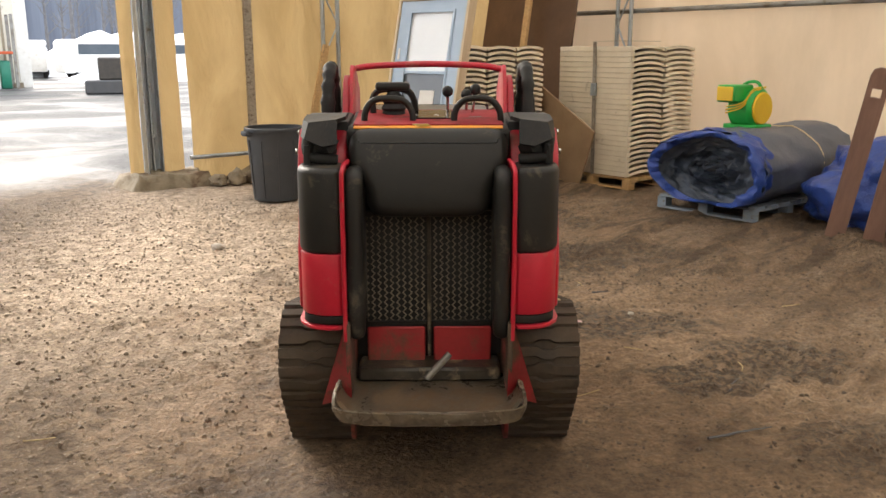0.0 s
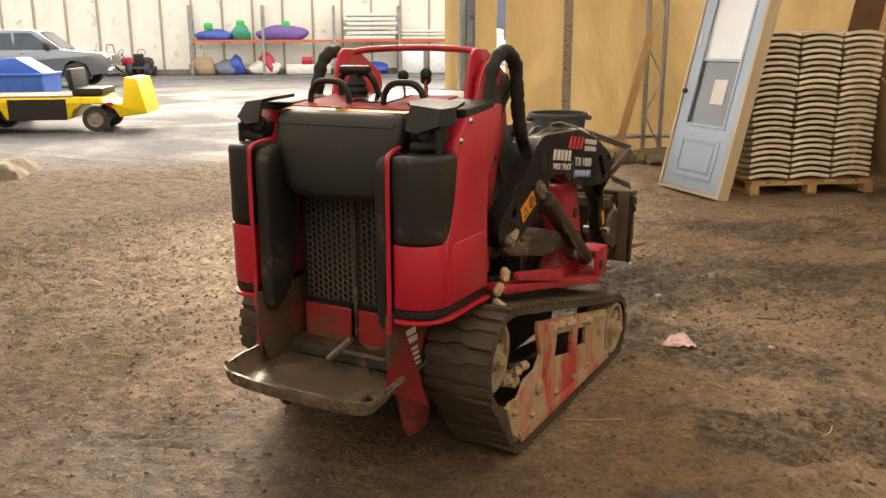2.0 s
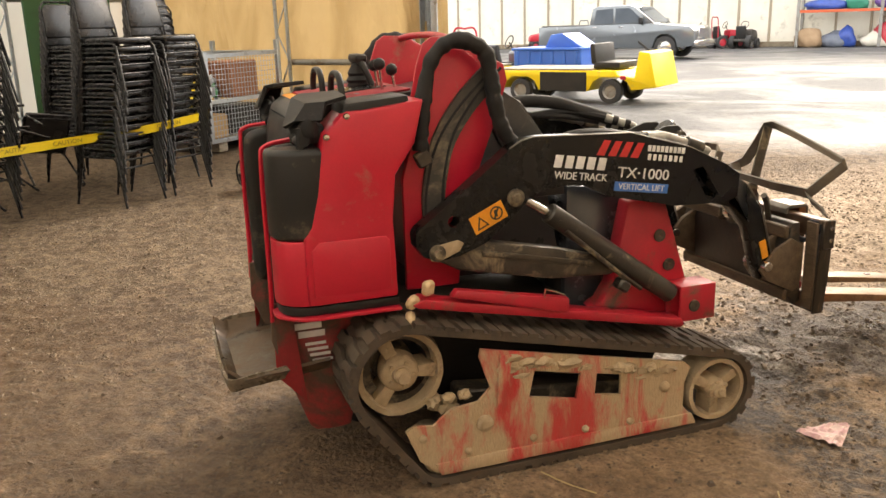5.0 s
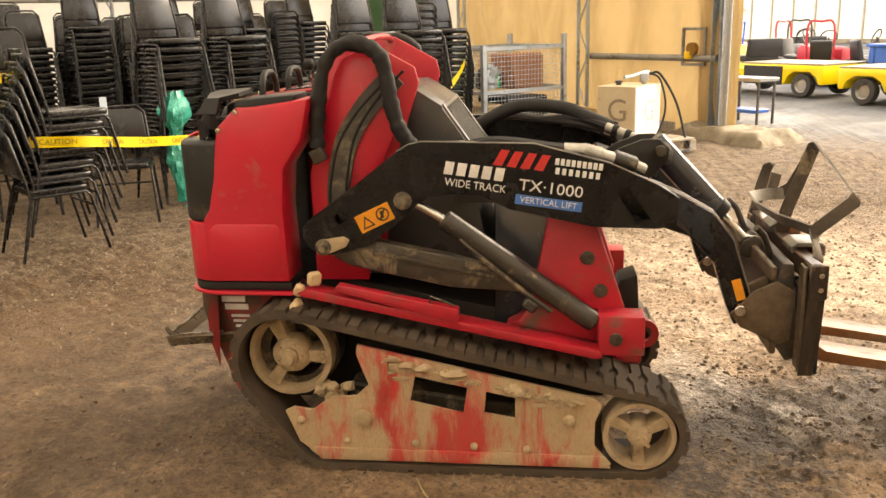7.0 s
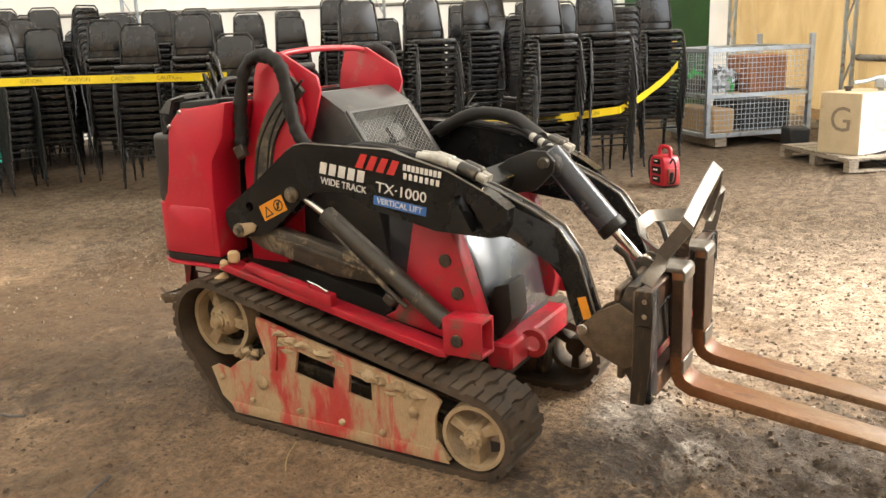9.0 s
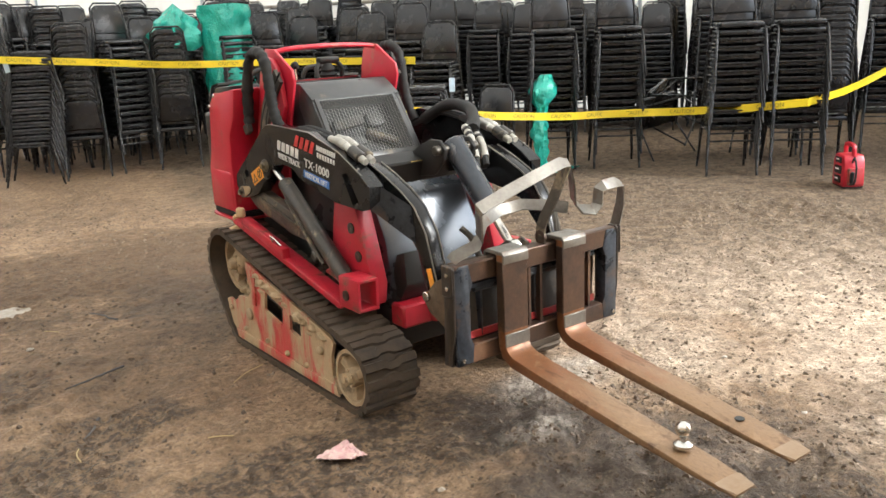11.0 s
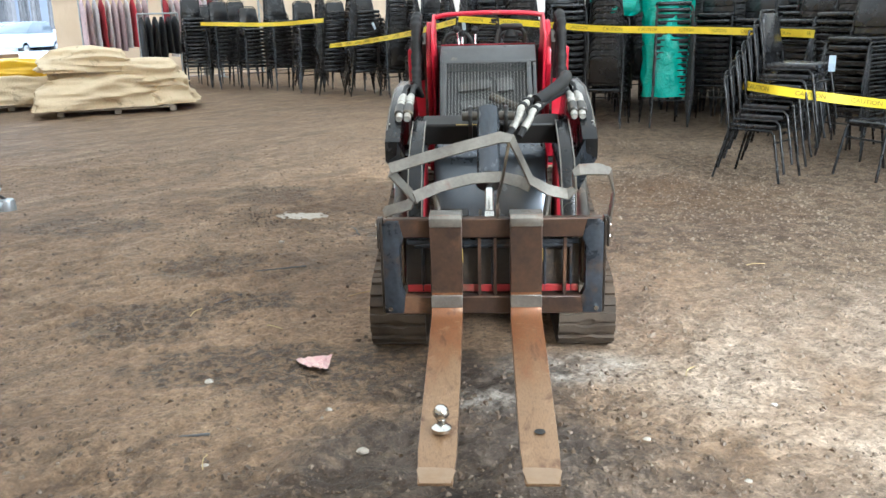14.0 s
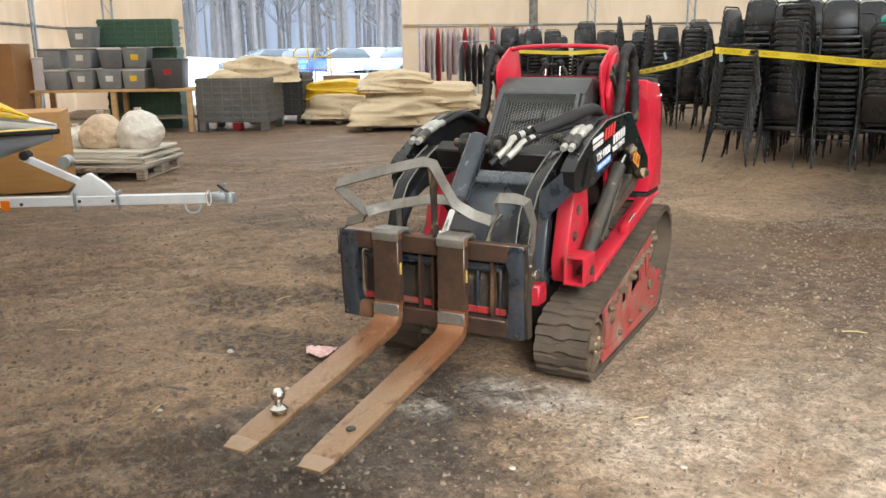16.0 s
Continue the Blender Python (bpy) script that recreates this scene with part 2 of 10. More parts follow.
def bm_fold(size, seed=0, sag=0.25):
    """Cloth folded into a slack bundle: boxy, creased along its length, its hem spread out below."""
    b = bmesh.new()
    bmesh.ops.create_icosphere(b, subdivisions=5, radius=1.0)
    o = Vector((seed * 5.7, seed * 2.3, seed * 1.1))
    for v in b.verts:
        q = v.co.copy()
        m = max(abs(q.x), abs(q.y), abs(q.z))
        q = q.lerp(q / m, 0.36) * 0.92
        w = Vector((q.x * 0.8 + q.z * 0.5, q.y * 1.5 + q.x * 0.35, q.z * 1.9)) + o
        crease = 0.45 - abs(noise.noise(w)) * 1.7
        fine = 0.4 - abs(noise.noise(w * 2.1 + Vector((4, 1, 2)))) * 1.4
        k = 1 + 0.20 * crease + 0.055 * fine + 0.26 * noise.noise(Vector((q.x * 1.1, q.y * 1.1, q.z * 0.8)) + o)
        low = max(0.0, -q.z) * sag
        v.co = Vector((q.x * k * (1 + low) * size[0], q.y * k * (1 + low) * size[1], (q.z * k - 0.12 * q.x * q.x) * size[2]))
        v.co.z = max(v.co.z, -0.62 * size[2] + 0.01 * crease)
    bmesh.ops.translate(b, vec=Vector((0, 0, 0.62 * size[2])), verts=b.verts)
    return b


def mesh_of(bm, name, material, angle=38):
    me = bpy.data.meshes.new(name)
    bmesh.ops.recalc_face_normals(bm, faces=bm.faces[:])
    bm.to_mesh(me)
    bm.free()
    me.shade_smooth()
    me.set_sharp_from_angle(angle=radians(angle))
    me.materials.append(material)
    return me


def part(name, bm, material, parent, label="", at=None, angle=38):
    """Links a bmesh as one mesh object under a thing or a part."""
    ob = new(name, bm if isinstance(bm, bpy.types.Mesh) else mesh_of(bm, name, material, angle))
    ob.parent = parent
    if at is not None:
        ob.matrix_basis = at
    return tagged(ob, label) if label else ob


def thing(name, label, category, at=None, group="", bm=None, material=None, kind="", angle=38):
    """A top-level thing: a mesh when bm is given, else an Empty at its base."""
    ob = new(name, mesh_of(bm, name, material, angle) if bm is not None else None)
    if bm is None:
        ob.empty_display_size = 0.1
    if at is not None:
        ob.matrix_basis = at
    return tagged(ob, label, category, group, kind)


def letters(name, text, size, material, parent, at, label="", depth=0.0015, stretch=1.0):
    """Lettering in the built-in font as a mesh under its thing."""
    cu = bpy.data.curves.new(name, "FONT")
    cu.body, cu.size, cu.extrude, cu.align_x, cu.align_y = text, size, depth, "CENTER", "CENTER"
    cu.resolution_u = 3
    tmp = bpy.data.objects.new(name, cu)
    scene.collection.objects.link(tmp)
    me = bpy.data.meshes.new_from_object(tmp.evaluated_get(bpy.context.evaluated_depsgraph_get()))
    bpy.data.objects.remove(tmp)
    bpy.data.curves.remove(cu)
    me.name = name
    me.materials.clear()
    me.materials.append(material)
    ob = new(name, me)
    ob.parent = parent
    ob.matrix_basis = at @ Matrix.Diagonal((stretch, 1, 1, 1))
    return tagged(ob, label) if label else ob


def pillow(outline, d0, d1, r, axis, rounds=2, steps=4):
    """A padded slab: the outline's corners eased, both faces rounded over by r. d0 to d1 along `axis`."""
    p = [Vector(q) for q in outline]
    if sum(p[i].x * p[(i + 1) % len(p)].y - p[(i + 1) % len(p)].x * p[i].y for i in range(len(p))) < 0:
        p = p[::-1]
    for _ in range(rounds):
        q = []
        for i in range(len(p)):
            a, b = p[i], p[(i + 1) % len(p)]
            k = min(0.25, 0.03 / max((b - a).length, 1e-6))
            q += [a.lerp(b, k), b.lerp(a, k)]
        p = q
    n = len(p)
    nr = []
    for i in range(n):
        d = (p[(i + 1) % n] - p[i - 1]).normalized()
        nr.append(Vector((d.y, -d.x)))
    bm = bmesh.new()
    rings = []
    lo, hi = min(d0, d1), max(d0, d1)
    r2 = min(r, (hi - lo) / 2)
    prof = [(lo + r2 * (1 - math.cos(a)), r * (1 - math.sin(a))) for a in np.linspace(0, math.pi / 2, steps + 1)]
    prof += [(lo + hi - d, i) for d, i in prof[::-1]]
    for d, inset in prof:
        ring = []
        for i in range(n):
            q = p[i] - nr[i] * inset
            ring.append(bm.verts.new((d, q.x, q.y) if axis == "x" else ((q.x, d, q.y) if axis == "y" else (q.x, q.y, d))))
        rings.append(ring)
    for a, b in zip(rings[:-1], rings[1:]):
        for i in range(n):
            bm.faces.new((a[i], a[(i + 1) % n], b[(i + 1) % n], b[i]))
    bm.faces.new(rings[0][::-1])
    bm.faces.new(rings[-1])
    bmesh.ops.recalc_face_normals(bm, faces=bm.faces[:])
    return bm

# ---- the materials in use ----
TAN_CLOTH = fabric("tan_tarpaulin", (0.55, 0.395, 0.195), (0.44, 0.305, 0.14), 0.20, 0.9, 1.5, (1, 1, 0.35))
CREAM_CLOTH = fabric("cream_tarpaulin", (0.74, 0.57, 0.39), (0.66, 0.50, 0.33), 0.235, 0.4, 0.9, (1, 1, 0.4))
WHITE_CLOTH = fabric("white_tarpaulin", (0.80, 0.76, 0.67), (0.74, 0.69, 0.60), 0.30, 0.25, 0.8)
ROOF_CLOTH = fabric("roof_membrane", (0.80, 0.74, 0.64), (0.84, 0.80, 0.72), 0.35, 0.1, 0.4)
GALV = mat("galvanised_steel", (0.46, 0.50, 0.53), (0.36, 0.40, 0.43), 0.42, 0.8, 9, 90, 0.1, dirt=(0.22, 0.17, 0.11), dirt_amount=0.35)
GREY_STEEL = mat("grey_painted_steel", (0.30, 0.29, 0.27), (0.22, 0.21, 0.19), 0.5, 0.4, 5, 70, 0.1, dirt=(0.20, 0.14, 0.09), dirt_amount=0.45)
CONCRETE = mat("worn_concrete", (0.27, 0.22, 0.15), (0.17, 0.135, 0.09), 0.85, 0, 6, 80, 0.6, 0.01, dirt=(0.14, 0.09, 0.055), dirt_amount=0.5, dirt_scale=3)
PINE = mat("raw_pine", (0.58, 0.38, 0.18), (0.45, 0.28, 0.12), 0.7, 0, 4, 60, 0.25, stretch=(1, 8, 8), dirt=(0.25, 0.18, 0.11), dirt_amount=0.35, vary=0.15)
GREY_WOOD = mat("weathered_wood", (0.36, 0.31, 0.25), (0.25, 0.21, 0.16), 0.8, 0, 4, 60, 0.3, stretch=(1, 8, 8), dirt=(0.16, 0.11, 0.07), dirt_amount=0.45, vary=0.15)
SNOW = mat("trodden_snow", (0.62, 0.65, 0.70), (0.47, 0.50, 0.55), 0.6, 0, 0.8, 9, 0.5, 0.05)


# dark crumbly patches on the floor: centre and half widths
CLODS = ((1.66, 3.0, 0.30, 0.24), (1.85, 0.85, 0.40, 0.32), (1.32, 3.75, 0.28, 0.18), (1.66, 4.05, 0.34, 0.28), (1.12, 4.60, 0.36, 0.2), (0.42, 4.62, 0.55, 0.28), (2.95, 2.0, 0.45, 0.25),
         (1.2, 6.35, 0.8, 0.3), (0.55, 7.5, 0.7, 0.25), (0.1, 5.85, 0.8, 0.32))


def ground_material():
    k = Nodes("dirt_floor_and_wet_yard")
    w = k.coords("World")
    rot = k.t.nodes.new("ShaderNodeMapping")
    rot.inputs["Rotation"].default_value = (0, 0, -BARN)
    k.link(w, rot.inputs[0])
    sp = k.t.nodes.new("ShaderNodeSeparateXYZ")
    k.link(rot.outputs[0], sp.inputs[0])
    nco = sp.outputs[1]
    n1 = k.noise(w, 0.45, 5, 0.6, 0.5)
    n2 = k.noise(w, 1.7, 6, 0.65, 0.3)
    n3 = k.noise(w, 9.0, 6, 0.7)
    n4 = k.noise(w, 45.0, 4, 0.65)
    n5 = k.noise(w, 21.0, 7, 0.78, 0.3)
    grit = k.voro(w, 55.0)
    pebble = k.voro(w, 22.0)
    # dirt: smooth brown mud, pale dry gravel to the west, charcoal and dark brown patches
    sw = k.t.nodes.new("ShaderNodeSeparateXYZ")
    k.link(w, sw.inputs[0])
    mix23 = k.math("ADD", k.math("MULTIPLY", n2, 0.5), k.math("ADD", k.math("MULTIPLY", n3, 0.35), k.math("MULTIPLY", n4, 0.15)))
    col = k.mix(k.ramp(mix23, (0.38, 0.0), (0.62, 1.0)), (0.190, 0.124, 0.074), (0.330, 0.228, 0.142))
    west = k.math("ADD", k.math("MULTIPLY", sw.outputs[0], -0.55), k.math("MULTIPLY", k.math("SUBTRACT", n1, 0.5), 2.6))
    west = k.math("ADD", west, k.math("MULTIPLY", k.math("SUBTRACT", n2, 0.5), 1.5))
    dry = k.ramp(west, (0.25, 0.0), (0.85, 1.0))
    # doorway daylight put into the gravel's colour: paler towards high y
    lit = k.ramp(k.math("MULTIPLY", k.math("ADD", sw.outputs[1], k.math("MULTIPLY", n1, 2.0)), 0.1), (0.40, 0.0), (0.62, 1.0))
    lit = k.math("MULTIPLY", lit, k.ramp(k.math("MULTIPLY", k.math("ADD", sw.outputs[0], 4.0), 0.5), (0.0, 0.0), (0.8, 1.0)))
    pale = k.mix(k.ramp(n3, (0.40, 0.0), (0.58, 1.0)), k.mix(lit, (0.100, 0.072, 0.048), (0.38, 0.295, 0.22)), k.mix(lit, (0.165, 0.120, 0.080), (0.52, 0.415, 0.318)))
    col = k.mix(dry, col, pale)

    def cells(scale, reach, share):
        """Scattered bits: the middles of some cells only."""
        v = k.n("TexVoronoi", Scale=scale)
        k.link(w, v.inputs["Vector"])
        sc = k.t.nodes.new("ShaderNodeSeparateColor")
        k.link(v.outputs["Color"], sc.inputs[0])
        return k.math("MULTIPLY", k.ramp(v.outputs["Distance"], (reach * 0.75, 1.0), (reach, 0.0)), k.ramp(sc.outputs[0], (1 - share - 0.02, 0.0), (1 - share, 1.0)))
    warp = k.math("MULTIPLY", k.math("SUBTRACT", k.math("ADD", k.math("MULTIPLY", n2, 0.6), k.math("MULTIPLY", n3, 0.4)), 0.5), 2.2)

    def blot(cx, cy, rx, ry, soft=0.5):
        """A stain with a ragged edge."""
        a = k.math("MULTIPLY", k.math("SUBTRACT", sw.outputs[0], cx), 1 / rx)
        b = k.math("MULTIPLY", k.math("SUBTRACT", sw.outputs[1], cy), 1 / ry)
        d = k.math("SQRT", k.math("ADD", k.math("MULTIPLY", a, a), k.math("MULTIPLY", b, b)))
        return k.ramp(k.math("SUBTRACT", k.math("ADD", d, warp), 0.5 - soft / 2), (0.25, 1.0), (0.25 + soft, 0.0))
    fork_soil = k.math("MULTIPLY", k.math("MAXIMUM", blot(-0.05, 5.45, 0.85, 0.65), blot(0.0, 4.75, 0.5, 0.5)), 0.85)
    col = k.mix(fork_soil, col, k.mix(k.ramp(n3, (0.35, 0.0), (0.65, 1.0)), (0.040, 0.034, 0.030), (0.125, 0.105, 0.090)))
    # darker brown under and behind the loader's rear
    rear_blot = k.math("MAXIMUM", blot(0.0, 2.7, 1.0, 0.75), blot(-0.6, 2.6, 0.7, 0.5))
    col = k.mix(k.math("MULTIPLY", rear_blot, 0.55), col, (0.085, 0.052, 0.032))
    clods = 0.0
    for cx, cy, rx, ry in CLODS:
        clods = k.math("MAXIMUM", clods, blot(cx, cy, rx * 1.5, ry * 1.5, 0.28))
    clods = k.math("MULTIPLY", clods, k.ramp(n5, (0.44, 0.12), (0.55, 1.0)))
    col = k.mix(k.math("MULTIPLY", clods, 0.9), col, (0.030, 0.021, 0.014))
    brim = blot(-0.75, 5.6, 0.75, 0.36)
    col = k.mix(k.math("MULTIPLY", brim, 0.45), col, k.mix(k.ramp(n5, (0.4, 0.0), (0.6, 1.0)), (0.085, 0.060, 0.042), (0.17, 0.125, 0.088)))
    lime = k.math("MAXIMUM", blot(-0.42, 4.55, 0.42, 0.20), blot(0.02, 4.88, 0.22, 0.10))
    col = k.mix(k.math("MULTIPLY", lime, k.ramp(n3, (0.4, 0.15), (0.6, 0.85))), col, (0.48, 0.43, 0.37))
    # drawn-out damp strokes along the wheel ruts, with the ruts' shading put into the colour too
    turn = k.t.nodes.new("ShaderNodeMapping")
    turn.inputs["Rotation"].default_value = (0, 0, radians(-52))
    k.link(w, turn.inputs[0])
    slim = k.t.nodes.new("ShaderNodeMapping")
    slim.inputs["Scale"].default_value = (0.30, 1.15, 1)
    k.link(turn.outputs[0], slim.inputs[0])
    drawn = k.noise(slim.outputs[0], 3.6, 8, 0.74, 0.6)
    strokes = k.ramp(drawn, (0.515, 0.0), (0.565, 0.85))
    east = k.math("MULTIPLY", k.math("SUBTRACT", k.math("ADD", sw.outputs[0], k.math("MULTIPLY", n1, 1.2)), 1.7), 0.9, True)
    rutted = k.math("MULTIPLY", k.math("MULTIPLY", k.math("SUBTRACT", sw.outputs[1], 4.4), 0.6, True), k.math("MULTIPLY", k.math("ADD", sw.outputs[0], 0.3), 0.8, True))
    strokes = k.math("MULTIPLY", strokes, k.math("MAXIMUM", k.math("MAXIMUM", k.ramp(n1, (0.44, 0.05), (0.60, 0.4)), k.math("MULTIPLY", east, 0.5)), rutted))
    col = k.mix(k.math("MULTIPLY", east, 0.38), col, (0.120, 0.085, 0.058))
    # pale strokes painted for the lit crests of the ruts
    ridge = k.math("MULTIPLY", k.ramp(drawn, (0.40, 0.45), (0.46, 0.0)), k.math("MAXIMUM", rutted, east))
    col = k.mix(ridge, col, (0.33, 0.25, 0.17))
    col = k.mix(k.math("MULTIPLY", rutted, 0.22), col, (0.085, 0.060, 0.042))
    strokes = k.math("MULTIPLY", strokes, k.math("SUBTRACT", 1.0, k.math("MULTIPLY", dry, 0.75)))
    strokes = k.math("MULTIPLY", strokes, k.ramp(n5, (0.34, 0.45), (0.50, 1.0)))
    col = k.mix(strokes, col, (0.058, 0.036, 0.020))
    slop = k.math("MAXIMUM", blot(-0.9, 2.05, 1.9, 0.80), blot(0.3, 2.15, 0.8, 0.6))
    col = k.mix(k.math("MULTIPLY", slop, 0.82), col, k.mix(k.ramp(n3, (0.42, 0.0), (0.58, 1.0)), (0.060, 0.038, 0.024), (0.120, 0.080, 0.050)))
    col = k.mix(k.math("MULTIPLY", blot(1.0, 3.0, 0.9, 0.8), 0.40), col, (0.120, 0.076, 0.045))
    # darker brown stretch at low y
    fore_brown = blot(0.0, 1.15, 2.9, 1.2)
    col = k.mix(k.math("MULTIPLY", fore_brown, 0.82), col, (0.100, 0.061, 0.033))
    stain = k.noise(w, 1.05, 6, 0.62, 0.9)
    gritty = k.ramp(k.math("ADD", n1, k.math("MULTIPLY", n2, 0.5)), (0.62, 0.0), (0.86, 1.0))
    gritty = k.math("MAXIMUM", gritty, k.math("MAXIMUM", k.math("MULTIPLY", dry, 0.6), clods))
    damp = k.math("MULTIPLY", k.ramp(stain, (0.59, 0.0), (0.66, 0.6)), k.ramp(n5, (0.40, 0.2), (0.55, 1.0)))
    col = k.mix(damp, col, (0.062, 0.038, 0.021))
    col = k.mix(k.math("MULTIPLY", k.ramp(n4, (0.34, 0.7), (0.52, 0.0)), k.math("ADD", 0.10, k.math("MULTIPLY", gritty, 0.40))), col, (0.060, 0.043, 0.031))
    lumps = k.ramp(k.noise(w, 13.0, 5, 0.75, 0.4), (0.58, 0.0), (0.64, 0.7))
    col = k.mix(k.math("MULTIPLY", lumps, k.math("MULTIPLY", k.math("ADD", 0.10, k.math("MULTIPLY", gritty, 0.45)), k.math("SUBTRACT", 1.0, k.math("MULTIPLY", dry, 0.8)))), col, (0.062, 0.044, 0.031))
    col = k.mix(k.ramp(grit, (0.08, 0.45), (0.20, 0.0)), col, (0.30, 0.24, 0.18))
    # crumbly mottling at two scales, then dark crumbs and pale grit bedded in the earth
    shade = k.math("ADD", k.math("MULTIPLY", k.math("SUBTRACT", n5, 0.5), 1.7), k.math("ADD", k.math("ADD", 1.12, k.math("MULTIPLY", k.math("SUBTRACT", n3, 0.5), 0.8)), k.math("MULTIPLY", k.math("SUBTRACT", n4, 0.5), 1.1)))
    grey = k.t.nodes.new("ShaderNodeCombineColor")
    for i in range(3):
        k.link(k.math("MAXIMUM", shade, 0.25), grey.inputs[i])
    col = k.mix(1.0, col, grey.outputs[0], "MULTIPLY")
    col = k.mix(k.math("MULTIPLY", cells(30.0, 0.30, 0.16), k.math("SUBTRACT", k.math("ADD", 0.30, k.math("MULTIPLY", gritty, 0.6)), k.math("MULTIPLY", dry, 0.5))), col, (0.050, 0.037, 0.027))
    col = k.mix(k.math("MULTIPLY", cells(62.0, 0.34, 0.20), k.math("SUBTRACT", k.math("ADD", 0.30, k.math("MULTIPLY", gritty, 0.5)), k.math("MULTIPLY", dry, 0.4))), col, (0.060, 0.044, 0.032))
    col = k.mix(k.math("MULTIPLY", cells(48.0, 0.30, 0.12), k.math("ADD", 0.15, k.math("MULTIPLY", dry, 0.4))), col, (0.46, 0.385, 0.30))
    # yard: wet asphalt with puddles
    wet = k.ramp(k.noise(w, 0.33, 5, 0.6, 0.6), (0.42, 0.0), (0.56, 1.0))
    asphalt = k.mix(k.ramp(n3, (0.3, 0.0), (0.7, 1.0)), (0.062, 0.063, 0.066), (0.112, 0.110, 0.108))
    asphalt = k.mix(k.ramp(n1, (0.5, 0.0), (0.7, 0.5)), asphalt, (0.20, 0.18, 0.155))
    snow = k.mix(k.ramp(n2, (0.4, 0.0), (0.6, 1.0)), (0.66, 0.69, 0.73), (0.44, 0.46, 0.49))
    jit = k.math("MULTIPLY", k.math("SUBTRACT", n2, 0.5), 2.4)
    out_a = k.ramp(k.math("MULTIPLY", k.math("SUBTRACT", k.math("ADD", nco, jit), 9.6), 0.5, True), (0.0, 0.0), (0.9, 1.0))
    out_d = k.math("MULTIPLY", k.math("SUBTRACT", -16.5, k.math("ADD", nco, jit)), 0.6, True)
    out_far = k.math("MULTIPLY", k.math("SUBTRACT", nco, 60.0), 0.2, True)
    col = k.mix(out_a, col, asphalt)
    col = k.mix(k.math("MAXIMUM", out_d, out_far), col, snow)
    r_dirt = k.math("SUBTRACT", k.math("ADD", 0.62, k.math("MULTIPLY", dry, 0.3)), k.math("MULTIPLY", k.math("MAXIMUM", k.math("MAXIMUM", damp, strokes), k.math("MAXIMUM", clods, slop)), 0.13))
    r_asph = k.math("SUBTRACT", 0.68, k.math("MULTIPLY", wet, 0.30))
    rg = k.math("ADD", k.math("MULTIPLY", r_dirt, k.math("SUBTRACT", 1.0, out_a)), k.math("MULTIPLY", r_asph, out_a))
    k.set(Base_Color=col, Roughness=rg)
    k.link(k.math("SUBTRACT", 0.29, k.math("MULTIPLY", out_a, 0.21)), k.b.inputs["Specular IOR Level"])
    h = k.math("ADD", k.math("MULTIPLY", k.math("ADD", n3, k.math("MULTIPLY", n5, 0.6)), 1.0), k.math("MULTIPLY", n4, k.math("ADD", 0.10, k.math("MULTIPLY", gritty, 0.45))))
    h = k.math("SUBTRACT", h, k.math("MULTIPLY", k.ramp(pebble, (0.0, 0.0), (0.35, 1.0)), k.math("ADD", 0.05, k.math("MULTIPLY", gritty, 0.4))))
    h = k.math("MULTIPLY", h, k.math("SUBTRACT", 1.0, k.math("MULTIPLY", out_a, k.math("ADD", 0.55, k.math("MULTIPLY", wet, 0.4)))))
    k.bump(h, 0.9, 0.045)
    return k.m


def spread(lo, hi, fine_lo, fine_hi, step, grow=1.35):
    """Grid lines: even inside the fine stretch, ever wider outside."""
    a = list(np.arange(fine_lo, fine_hi + 1e-6, step))
    s, x = step, fine_hi
    while x < hi:
        s *= grow
        x += s
        a.append(min(x, hi))
    s, x, left = step, fine_lo, []
    while x > lo:
        s *= grow
        x -= s
        left.append(max(x, lo))
    return left[::-1] + a


def far_zone(x, y):
    """Where the wheel ruts run, north-east of the loader."""
    return max(0.0, min(1.0, (y - 4.4) / 1.2)) * max(0.0, min(1.0, (x + 0.3) / 0.8))


